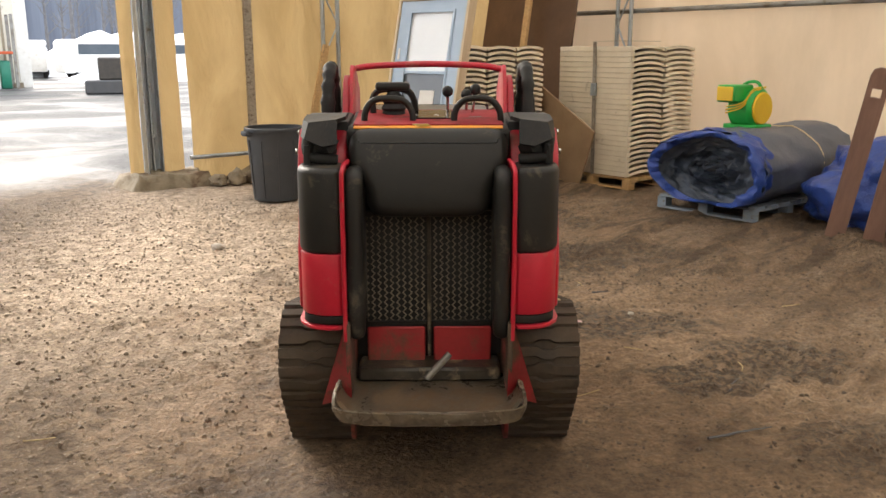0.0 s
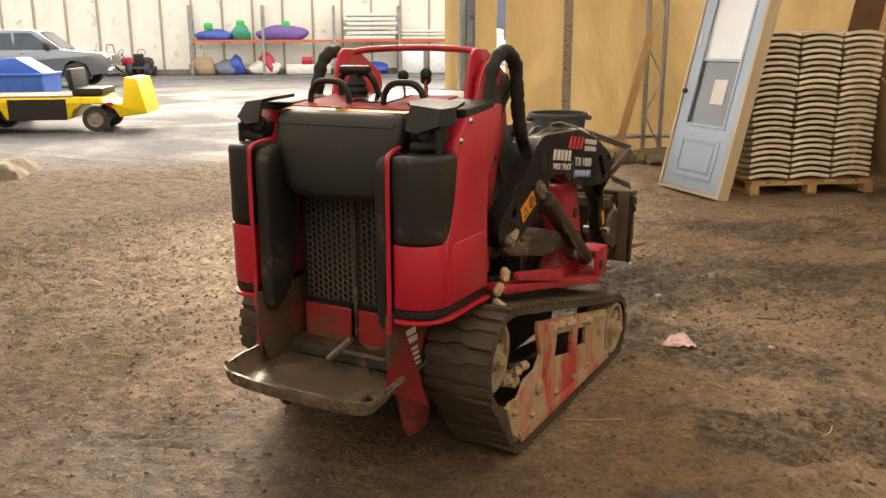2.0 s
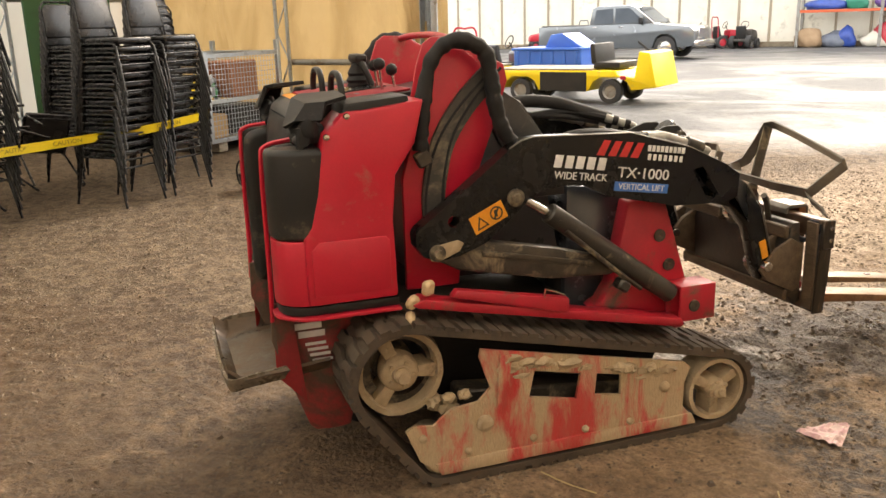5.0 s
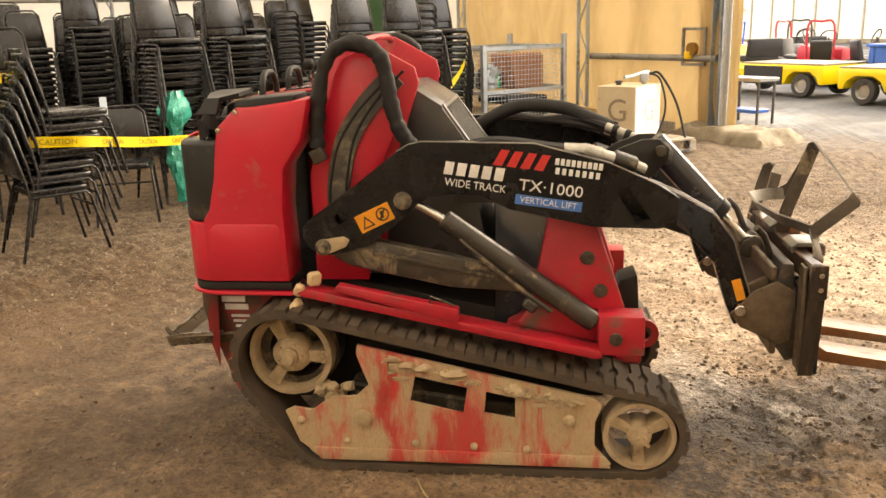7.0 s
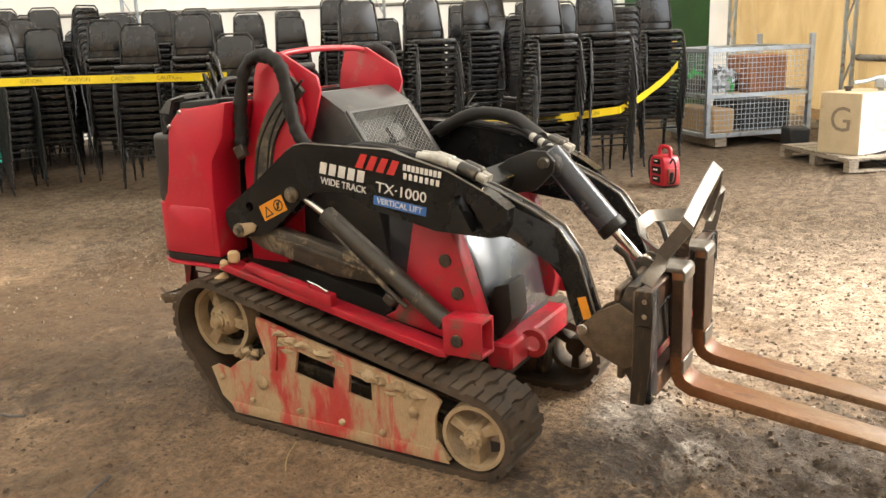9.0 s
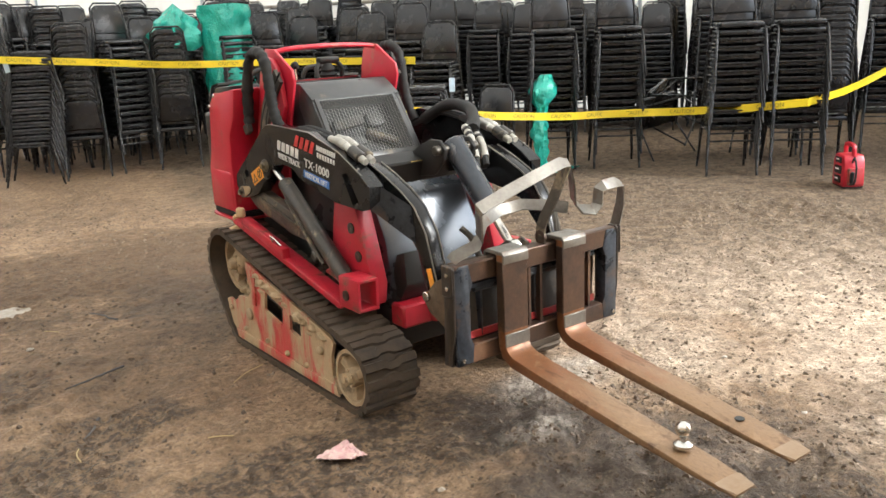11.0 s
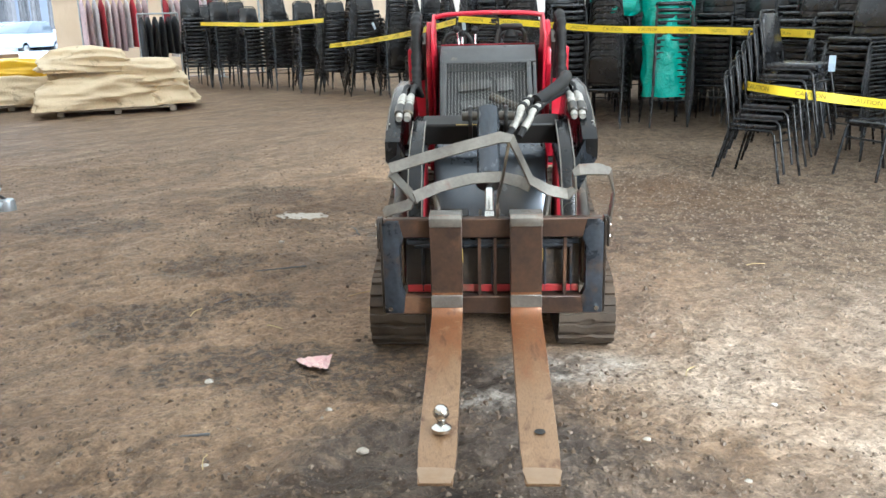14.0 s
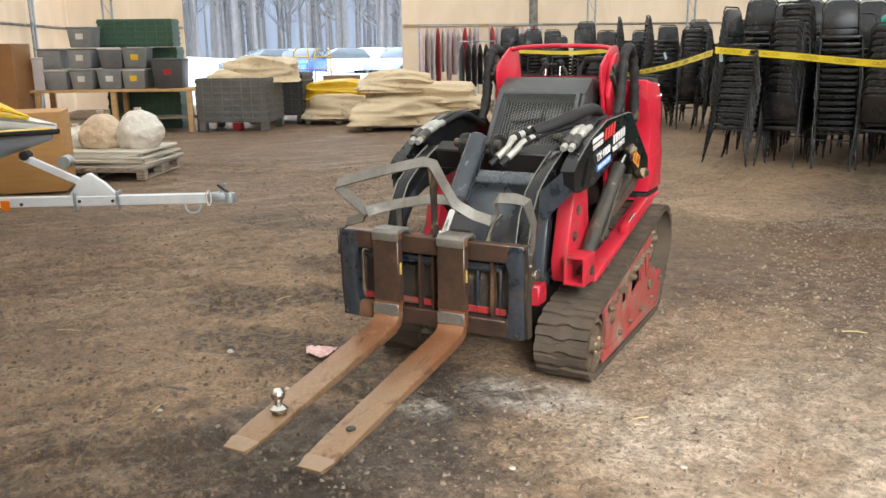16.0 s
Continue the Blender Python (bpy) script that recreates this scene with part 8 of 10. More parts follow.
thing("yellow_jug", "yellow plastic jug on the cage's corner", "jug", at=ca @ pose(0.72, -0.40, 1.19), bm=bm_box((0.13, 0.16, 0.12), (0, 0, 0.06), (0, 0, 0), 0.02), material=YELLOW_PLASTIC)
thing("battery_box", "black battery box on the dirt", "box", at=pose(-8.05, 3.98, 0, 0, 0, 25), bm=bm_box((0.36, 0.24, 0.26), (0, 0, 0.13), (0, 0, 0), 0.02), material=BLACK_DUSTY)

# red shop pump on the floor
pp = thing("jump_pack", "red portable jump-start pack with black cables", "jump pack", at=pose(-5.24, 3.24, 0, 0, 0, 52))
part("body", bm_prism([(-0.115, 0.0), (0.115, 0.0), (0.125, 0.03), (0.118, 0.22), (0.085, 0.285), (-0.085, 0.285), (-0.118, 0.22), (-0.125, 0.03)], -0.09, 0.09, "y", bev=0.018), RED_PLASTIC, pp)
part("handle", bm_tube(smooth_path([(-0.085, 0, 0.27), (-0.08, 0, 0.34), (-0.05, 0, 0.365), (0.05, 0, 0.365), (0.08, 0, 0.34), (0.085, 0, 0.27)], 5), 0.020, 8), RED_PLASTIC, pp)
for z, w, h in ((0.235, 0.11, 0.05), (0.15, 0.13, 0.07), (0.065, 0.12, 0.06)):
    pf = part("front_panel", bm_box((w, 0.012, h), (0, -0.092, z), (0, 0, 0), 0.004), BLACK_DUSTY, pp)
    part("panel_mark", bm_box((w * 0.5, 0.003, h * 0.22), (-0.01, -0.0995, z + 0.005)), WHITE_INK, pf)
for q in (-1, 1):
    part("side_pocket", bm_box((0.04, 0.13, 0.15), (q * 0.135, 0, 0.10), (0, 0, 0), 0.012, 2), RED_MUDDY, pp)
    part("cable", bm_tube(smooth_path([(q * 0.11, -0.02, 0.22), (q * 0.17, -0.03, 0.27), (q * 0.215, -0.03, 0.19), (q * 0.20, -0.03, 0.06), (q * 0.14, -0.05, 0.035)], 6), 0.009, 8), HOSE, pp)
    part("clamp", bm_box((0.035, 0.03, 0.10), (q * 0.165, -0.04, 0.10), (0, q * 14, 0), 0.008), HOSE, pp)
part("foot", bm_box((0.23, 0.17, 0.02), (0, 0, 0.004), (0, 0, 0), 0.006), BLACK_DUSTY, pp)

# wall fittings by the doorway
sq = thing("wall_hatch", "square timber hatch frame with an old gauge on the tarpaulin", "hatch")
hb = bmesh.new()
for x, z, w, h in ((0, 0.45, 0.40, 0.035), (0, 0.0, 0.40, 0.035), (-0.185, 0.225, 0.035, 0.45), (0.185, 0.225, 0.035, 0.45)):
    bm_box((w, 0.03, h), (x, 0, z), bm=hb)
part("hatch_frame", hb, GREY_STEEL, sq)
part("gauge", bm_lathe([(0.001, -0.06), (0.08, -0.06), (0.085, -0.04), (0.085, 0.0)], "y", (0.0, 0, 0.20), 18), mat("brass", (0.40, 0.22, 0.05), (0.28, 0.14, 0.03), 0.4, 0.6, 8, 60, 0.1), sq)
part("gauge_box", bm_box((0.10, 0.08, 0.10), (-0.06, -0.03, 0.12), (0, 0, 0), 0.012), YELLOW_PLASTIC, sq)
sq.matrix_basis = Matrix.Translation(un(-3.23, N_A - 0.10, 0.89)) @ pose(0, 0, 0, 0, 0, 38)
for k, (u0, u1, h) in enumerate(((-5.6, -3.2, 0.16), (-6.0, -3.6, 0.28))):
    thing("ledger_board", "weathered board lying along the tarpaulin wall", "board", bm=bm_box((u1 - u0, 0.04, 0.14), un((u0 + u1) / 2, N_A - 0.42 - 0.06 * k, h * 0.5 + 0.05), (0, 1 + k, 38), 0.004), material=PINE if k else GREY_WOOD)
for k in range(9):
    u = 3.9 + 0.22 * k + rnd.uniform(-0.06, 0.06)
    thing("rubble_stone", "rough broken concrete lump by the doorway", "stone", bm=bm_lump(un(u, N_A - 0.5 + rnd.uniform(-0.12, 0.05)), (0.08 + 0.07 * rnd.random(), 0.08 + 0.05 * rnd.random(), 0.08 + 0.05 * rnd.random()), 0.35, 1.5, k, 3), material=CONCRETE, group="rubble by the doorway")
thing("steel_door_leaf", "dark green sheet metal door leaf leaning by the chairs", "door leaf", bm=bm_box((0.04, 1.5, 2.6), un(-8.75, 8.4, 1.3), (0, 0, 38), 0.004), material=mat("dark_green_paint", (0.02, 0.10, 0.035), (0.016, 0.075, 0.028), 0.5, 0, 3, 60, 0.05))

# ---- the storage end ----
HULL_WHITE = mat("white_gelcoat", (0.74, 0.75, 0.74), (0.68, 0.69, 0.68), 0.25, 0, 3, 60, 0.02, coat=0.5)
HULL_YELLOW = mat("yellow_gelcoat", (0.80, 0.56, 0.02), (0.74, 0.50, 0.02), 0.25, 0, 3, 60, 0.02, coat=0.5)
HULL_GREY = mat("grey_gelcoat", (0.27, 0.30, 0.33), (0.22, 0.25, 0.28), 0.35, 0, 3, 60, 0.03)
TRAILER = mat("galvanised_trailer_tube", (0.76, 0.79, 0.82), (0.64, 0.67, 0.70), 0.4, 0.25, 6, 80, 0.08)
ORANGE_PLY = mat("orange_plywood", (0.50, 0.27, 0.085), (0.42, 0.22, 0.065), 0.55, 0, 3, 60, 0.1, stretch=(1, 1, 6))
TOTE = mat("cloudy_tote_plastic", (0.24, 0.25, 0.26), (0.17, 0.175, 0.18), 0.35, 0, 4, 60, 0.05, vary=0.3)
DARK_TOTE = mat("charcoal_tote_plastic", (0.05, 0.052, 0.055), (0.07, 0.07, 0.072), 0.45, 0, 4, 60, 0.05)
GREEN_CRATE = mat("dark_green_crate_plastic", (0.035, 0.085, 0.055), (0.05, 0.11, 0.07), 0.5, 0, 5, 60, 0.08)
BULK_GREY = mat("grey_bulk_container_plastic", (0.15, 0.15, 0.145), (0.11, 0.11, 0.105), 0.55, 0, 4, 60, 0.1, dirt=(0.22, 0.18, 0.13), dirt_amount=0.25)
PALE_BOARD = mat("pale_sheet_board", (0.62, 0.58, 0.50), (0.54, 0.50, 0.42), 0.7, 0, 3, 60, 0.1, vary=0.12)
BAG_WHITE = mat("white_sack_plastic", (0.76, 0.72, 0.66), (0.64, 0.58, 0.49), 0.3, 0, 7, 26, 0.9, 0.02, coat=0.3)
BAG_TAN = mat("tan_stuffed_sack", (0.66, 0.52, 0.36), (0.56, 0.42, 0.27), 0.35, 0, 7, 26, 0.9, 0.02, coat=0.3)
CLOTH_RED = mat("red_garment", (0.42, 0.03, 0.045), None, 0.8, 0, 6, 60, 0.2, vary=0.25)
CLOTH_PINK = mat("pale_garment", (0.60, 0.46, 0.48), None, 0.8, 0, 6, 60, 0.2, vary=0.25)
CLOTH_BLACK = mat("black_garment", (0.015, 0.015, 0.017), None, 0.7, 0, 6, 60, 0.2)
CLEAR_WRAP = mat("hazy_plastic_cover", (0.66, 0.64, 0.66), (0.58, 0.56, 0.58), 0.25, 0, 5, 40, 0.3)

# watercraft on its trailer; local x runs from the tow coupler back
RIG = Matrix.Translation((3.42, 2.22, -0.2)) @ pose(0, 0, 0, 0, 0, 31.5)
tr = thing("boat_trailer", "galvanised boat trailer with a long tongue", "trailer", at=RIG)
part("tongue", bm_box((2.7, 0.075, 0.085), (1.50, 0, 0.40), (0, 0, 0), 0.006), TRAILER, tr)
part("tongue_sleeve", bm_box((0.9, 0.085, 0.095), (2.4, 0, 0.40), (0, 0, 0), 0.006), TRAILER, tr)
cp = part("coupler", bm_prism([(-0.02, 0.36), (0.16, 0.37), (0.18, 0.44), (0.06, 0.45), (-0.02, 0.42)], -0.04, 0.04, "y", bev=0.008), GALV, tr)
part("coupler_latch", bm_tube(smooth_path([(0.05, 0, 0.44), (0.02, 0, 0.50), (0.0, 0.02, 0.525)], 4), 0.010, 8), GALV, cp)
part("jack_ring", bm_tube([(0.14 + 0.02 * math.cos(a), 0.06, 0.41 + 0.065 * math.sin(a)) for a in np.linspace(0, math.tau, 20)], 0.007, 6), WHITE_PAINT, cp)
part("safety_chain", bm_tube(smooth_path([(0.20, 0.03, 0.36), (0.24, 0.05, 0.29), (0.32, 0.05, 0.29), (0.36, 0.03, 0.36)], 6), 0.008, 6), GALV, tr)
for x in (0.92, 1.28):
    part("clamp_bolt", bm_box((0.02, 0.11, 0.16), (x, 0, 0.40), (0, 0, 0), 0.004), GALV, tr)
for x, z in ((1.73, 0.385), (0.96, 0.40), (1.24, 0.40)):
    part("tongue_bolt", bm_cyl((x, 0.036, z), (x, 0.052, z), 0.014, 8), DARK_METAL, tr)
part("coupler_socket", bm_lathe([(0.001, 0.45), (0.045, 0.44), (0.055, 0.40), (0.055, 0.36), (0.045, 0.36)], "z", (-0.03, 0, 0), 16), GALV, cp)
part("latch_lever", bm_box((0.13, 0.025, 0.02), (0.02, 0.0, 0.475), (0, -38, 0), 0.004), DARK_METAL, cp)
wp = part("winch_post", bm_prism([(0.92, 0.44), (1.34, 0.44), (1.20, 0.62), (1.14, 0.64), (1.02, 0.55)], -0.03, 0.03, "y", bev=0.006), TRAILER, tr)
part("winch_arm", bm_box((0.62, 0.05, 0.06), (1.42, 0, 0.655), (0, -26, 0), 0.006), TRAILER, wp)
part("winch", bm_cyl((1.33, -0.06, 0.74), (1.33, 0.06, 0.74), 0.055, 16, bev=0.006), GALV, wp)
part("bow_roller", bm_cyl((1.66, -0.06, 0.80), (1.66, 0.06, 0.80), 0.04, 14, bev=0.008), HOSE, wp)
part("marker_light", bm_box((0.075, 0.03, 0.085), (1.86, 0.058, 0.378), (0, 0, 0), 0.008), mat("orange_lens", (0.85, 0.20, 0.01), None, 0.2, 0, 6, 40, 0), tr)
part("axle", bm_box((0.08, 1.5, 0.08), (3.4, 0, 0.49), (0, 0, 0), 0.006), TRAILER, tr)
for s in (-1, 1):
    part("frame_rail", bm_box((1.9, 0.07, 0.08), (3.6, s * 0.45, 0.42), (0, 0, 0), 0.005), TRAILER, tr)
    tw = part("trailer_wheel", bm_lathe([(0.12, s * 0.66), (0.27, s * 0.66), (0.29, s * 0.70), (0.29, s * 0.78), (0.27, s * 0.82), (0.12, s * 0.82)], "y", (3.4, 0, 0.49), 28), HOSE, tr)
    part("rim", bm_lathe([(0.001, s * 0.80), (0.12, s * 0.80), (0.15, s * 0.815), (0.15, s * 0.70)], "y", (3.4, 0, 0.49), 20), WHITE_PAINT, tw)
    part("bunk", bm_box((1.7, 0.09, 0.05), (3.6, s * 0.32, 0.50), (0, 0, 0), 0.006), GREY_WOOD, tr)
part("cross_member", bm_box((0.08, 1.0, 0.08), (2.66, 0, 0.42), (0, 0, 0), 0.005), TRAILER, tr)


def loft(x0, x1, rows, n=26, m=14):
    """A boat-like hull: rows give half-width, keel height and deck height along it."""
    def at(t):
        k = t * (len(rows) - 1)
        i = min(int(k), len(rows) - 2)
        f = k - i
        return [a + (b - a) * f for a, b in zip(rows[i], rows[i + 1])]

    def fn(s, t):
        w, k, d = at(t)
        a = math.pi * s
        return Vector((x0 + (x1 - x0) * t, -w * math.cos(a) * (abs(math.sin(a)) ** 0.25 if 0.02 < s < 0.98 else 1), k + (d - k) * (1 - math.sin(a)) if k < d else k + (d - k) * math.sin(a)))
    return bm_sheet(lambda s, t: fn(s, t), m, n)


pw = thing("personal_watercraft", "white and yellow watercraft with a grey hull on a trailer", "watercraft", at=RIG @ pose(-0.2, 0, 0.13))
part("lower_hull", loft(1.62, 4.3, [(0.02, 0.80, 0.86), (0.22, 0.62, 0.86), (0.38, 0.55, 0.84), (0.48, 0.54, 0.82), (0.52, 0.54, 0.82), (0.50, 0.56, 0.82)]), HULL_GREY, pw, "grey lower hull")
part("upper_hull", loft(1.58, 4.3, [(0.02, 0.93, 0.86), (0.26, 1.04, 0.86), (0.42, 1.10, 0.84), (0.52, 1.12, 0.82), (0.55, 1.10, 0.82), (0.52, 1.02, 0.82)]), HULL_WHITE, pw, "white upper hull")
for s in (-1, 1):
    part("rub_rail", bm_tube(smooth_path([(1.57, 0, 0.87), (2.1, s * 0.24, 0.865), (2.7, s * 0.43, 0.85), (3.4, s * 0.55, 0.83), (4.3, s * 0.53, 0.825)], 6), 0.024, 8), HOSE, pw)
    part("yellow_line", bm_tube(smooth_path([(1.60, s * 0.01, 0.895), (2.1, s * 0.25, 0.89), (2.7, s * 0.44, 0.875), (3.4, s * 0.56, 0.855)], 6), 0.012, 6), HULL_YELLOW, pw)
part("bonnet", loft(1.80, 3.2, [(0.02, 1.0, 0.97), (0.20, 1.13, 0.98), (0.30, 1.26, 1.0), (0.32, 1.36, 1.0), (0.24, 1.36, 1.0)]), HULL_YELLOW, pw, "yellow bonnet")
part("seat", loft(3.1, 4.1, [(0.16, 1.30, 1.0), (0.20, 1.28, 1.0), (0.20, 1.30, 1.0), (0.14, 1.26, 1.0)]), BLACK_DUSTY, pw)
part("handlebar", bm_tube([(3.0, -0.35, 1.42), (2.95, 0, 1.40), (3.0, 0.35, 1.42)], 0.02, 8), HOSE, pw)
for i in range(6):
    part("number_bar", bm_box((0.035, 0.004, 0.07), (2.05 + 0.065 * i, 0.30 + 0.034 * i, 0.985 + 0.004 * i), (-28, 0, 27)), INK_AND_VOID, pw)

thing("plywood_cabinet", "orange varnished plywood cabinet on the dirt", "cabinet", at=Matrix.Translation((6.73, 1.89, 0)) @ pose(0, 0, 0, 0, 0, 44), bm=bm_prism([(-0.55, 0), (0.55, 0), (0.55, 0.84), (-0.55, 0.84)], -0.34, 0.34, "y", bev=0.006), material=ORANGE_PLY)
thing("plywood_crate", "tall brown plywood crate", "crate", at=pose(12.6, -1.9, 0, 0, 0, 210), bm=bm_box((1.2, 0.7, 1.6), (0, 0, 0.8), (0, 0, 0), 0.008), material=mat("brown_plywood", (0.34, 0.17, 0.06), (0.27, 0.13, 0.045), 0.6, 0, 3, 60, 0.1))

# boards on a pallet with sacks
pallet(pose(6.75, 0.62, 0, 0, 0, 25), 1.3, 1.1, GREY_WOOD, "weathered pallet under loose boards")
for i in range(6):
    thing("sheet_board", "pale sheet board in a loose pile", "board", group="piled boards", at=pose(6.72 + rnd.uniform(-0.1, 0.1), 0.6 + rnd.uniform(-0.08, 0.08), 0.132 + 0.031 * i, 0, 0, 25 + rnd.uniform(-7, 7)), bm=bm_box((1.35 - 0.05 * i, 1.0, 0.028), (0, 0, 0.014), (0, 0, 0), 0.003), material=PALE_BOARD)
for i, (x, y, s) in enumerate(((6.42, 0.42, (0.30, 0.27, 0.27)), (6.86, 0.60, (0.27, 0.25, 0.25)), (7.18, 0.72, (0.22, 0.22, 0.16)))):
    sk = thing("sack", "full pale plastic sack tied at the neck", "sack", at=pose(x, y, 0.318), group="plastic sacks", bm=bm_lump((0, 0, 0), s, 0.14, 1.3, i + 2, 5), material=BAG_TAN if i == 1 else BAG_WHITE, angle=70)
    part("tied_neck", bm_lathe([(0.075, s[2] * 1.36), (0.020, s[2] * 1.56), (0.024, s[2] * 1.60), (0.048, s[2] * 1.74), (0.040, s[2] * 1.75), (0.016, s[2] * 1.62)], "z", (0, 0, 0), 11), BAG_WHITE, sk, angle=20)

# work table with totes
TB = Matrix.Translation((11.07, -3.37, 0)) @ pose(0, 0, 0, 0, 0, 210.6)
tb = thing("work_table", "long wooden work table loaded with totes", "table", at=TB)
part("tabletop", bm_box((2.95, 0.75, 0.05), (0, 0, 0.755), (0, 0, 0), 0.006), PINE, tb)
for x in (-1.35, 0.0, 1.35):
    for y in (-0.32, 0.32):
        part("leg", bm_box((0.09, 0.09, 0.73), (x, y, 0.365), (0, 0, 0), 0.005), PINE, tb)
part("shelf", bm_box((2.8, 0.6, 0.03), (0, 0.02, 0.25), (0, 0, 0), 0.004), GREY_WOOD, tb)


def tote(m, sx, sy, h, material, lid, label, mark=None):
    ob = thing("storage_tote", label, "tote", at=m, group="totes on the table")
    bm = bmesh.new()
    b = bm_box((sx, sy, h), (0, 0, h / 2), (0, 0, 0), 0.02, 2)
    for v in b.verts:
        k = 0.88 + 0.12 * v.co.z / h
        v.co.x *= k
        v.co.y *= k
    join(bm, b)
    part("tub", bm, material, ob)
    part("lid", bm_box((sx + 0.02, sy + 0.02, 0.035), (0, 0, h + 0.01), (0, 0, 0), 0.01), lid, ob)
    if mark:
        part("label", bm_box((0.13, 0.004, 0.10), (0.0, -sy / 2 * 0.96 - 0.004, h * 0.58)), mark, ob)


X0 = 0.78
for k, (x, z, mk) in enumerate(((-0.98, 0, None), (-0.52, 0, WHITE_PAINT), (-0.06, 0, WHITE_PAINT), (0.40, 0, YELLOW_PLASTIC), (-1.05, 0.37, None), (-0.52, 0.37, WHITE_PAINT), (0.0, 0.37, None), (0.42, 0.37, YELLOW_PLASTIC), (-0.50, 0.74, WHITE_PAINT))):
    tote(TB @ pose(x, -0.08, X0 + z, 0, 0, rnd.uniform(-5, 5)), 0.42, 0.55, 0.33, TOTE, TOTE if k % 3 else CLEAR_WRAP, "cloudy grey plastic storage tote with a lid", mk)
tote(TB @ pose(0.98, -0.05, X0, 0, 0, 3), 0.55, 0.60, 0.50, DARK_TOTE, DARK_TOTE, "charcoal storage tote with a red label", RED_PLASTIC)
tote(TB @ pose(-1.30, -0.10, X0 + 0.0, 0, 0, 3), 0.20, 0.5, 0.55, CLEAR_WRAP, CLEAR_WRAP, "hazy plastic wrapped bin", None)


def slatted(name, m, sx, sy, h, material, label, rows, legs=0.0, group=""):
    """A container with ribbed sides, on feet."""
    ob = thing(name, label, "container", at=m, group=group)
    part("shell", bm_prism([(-sx / 2, -sy / 2), (sx / 2, -sy / 2), (sx / 2, sy / 2), (-sx / 2, sy / 2)], legs, h, "z", ([(-sx / 2 + 0.04, -sy / 2 + 0.04), (sx / 2 - 0.04, -sy / 2 + 0.04), (sx / 2 - 0.04, sy / 2 - 0.04), (-sx / 2 + 0.04, sy / 2 - 0.04)],)), material, ob)
    part("bottom", bm_box((sx - 0.08, sy - 0.08, 0.04), (0, 0, legs + 0.02)), material, ob)
    for i in range(rows):
        z = legs + (h - legs) * (i + 0.5) / rows
        for sg in (-1, 1):
            part("rib", bm_box((sx + 0.03, 0.03, (h - legs) / rows * 0.45), (0, sg * sy / 2, z), (0, 0, 0), 0.006), material, ob)
            part("rib", bm_box((0.03, sy + 0.03, (h - legs) / rows * 0.45), (sg * sx / 2, 0, z), (0, 0, 0), 0.006), material, ob)
    for i in range(-3, 4):
        for sg in (-1, 1):
            part("upright", bm_box((0.03, 0.024, h - legs), (i * sx / 7.2, sg * (sy / 2 + 0.006), (h + legs) / 2), (0, 0, 0), 0.004), material, ob)
    if legs:
        for x in (-1, 1):
            for y in (-1, 1):
                part("foot", bm_box((0.14, 0.14, legs), (x * (sx / 2 - 0.07), y * (sy / 2 - 0.07), legs / 2), (0, 0, 0), 0.008), material, ob)
    return ob


slatted("green_crate", TB @ pose(0.30, 0.52, 1.52, 0, 0, 0), 1.35, 0.5, 0.5, GREEN_CRATE, "stack of dark green slatted plastic crates", 5)
slatted("green_crate", TB @ pose(0.30, 0.72, 0.0, 0, 0, 0), 1.35, 0.5, 1.51, GREEN_CRATE, "tall dark green slatted plastic crate", 9)
BC = pose(9.25, -4.59, 0, 0, 0, 203)
slatted("bulk_container", BC, 1.30, 1.05, 0.95, BULK_GREY, "grey plastic bulk container on feet filled with canvas", 7, 0.16, "bulk containers")
slatted("bulk_container", pose(9.55, -6.15, 0, 0, 0, 205), 1.1, 1.05, 0.98, DARK_TOTE, "black plastic bulk container on feet", 7, 0.16, "bulk containers")
thing("red_crate", "small red plastic crate under the container", "crate", at=BC @ pose(0.02, -0.30, 0), bm=bm_box((0.18, 0.14, 0.14), (0, 0, 0.07), (0, 0, 0), 0.01), material=RED_PLASTIC)
thing("folded_canvas", "beige canvas bundled in the bulk container", "canvas", at=BC @ pose(-0.2, 0.05, 0.60), bm=bm_fold((0.50, 0.50, 0.32), 4), material=BEIGE_TARP, angle=70)
thing("folded_canvas", "folded cream canvas bundle lying on the container", "canvas", at=BC @ pose(0.3, 0.35, 0.85), bm=bm_fold((0.74, 0.42, 0.30), 9), material=BEIGE_TARP, angle=70)
for i, (x, y, z, s) in enumerate(((6.35, -5.75, 0.1, (0.95, 0.62, 0.34)), (5.75, -6.35, 0.1, (0.75, 0.6, 0.36)), (6.15, -6.1, 0.40, (1.0, 0.62, 0.28)), (6.55, -5.9, 0.66, (0.72, 0.55, 0.25)), (8.3, -6.5, 0.1, (0.78, 0.5, 0.32)))):
    thing("folded_canvas", "folded beige canvas heaped on a low pallet", "canvas", at=pose(x, y, z, 0, 0, 205), group="canvas pile", bm=bm_fold(s, i + 11, 0.45), material=BEIGE_TARP, angle=70)
thing("yellow_sheet", "folded yellow plastic sheet on the canvas", "plastic sheet", at=pose(8.3, -6.6, 0.42, 0, 0, 205), bm=bm_fold((0.85, 0.42, 0.27), 5), material=YELLOW_PLASTIC, angle=70)
pallet(pose(6.2, -5.95, 0, 0, 0, 205), 1.8, 1.2, GREY_WOOD, "weathered pallet under folded canvas", 8, 0.10)
pallet(pose(8.3, -6.5, 0, 0, 0, 205), 1.3, 1.0, GREY_WOOD, "weathered pallet under folded canvas", 6, 0.10)
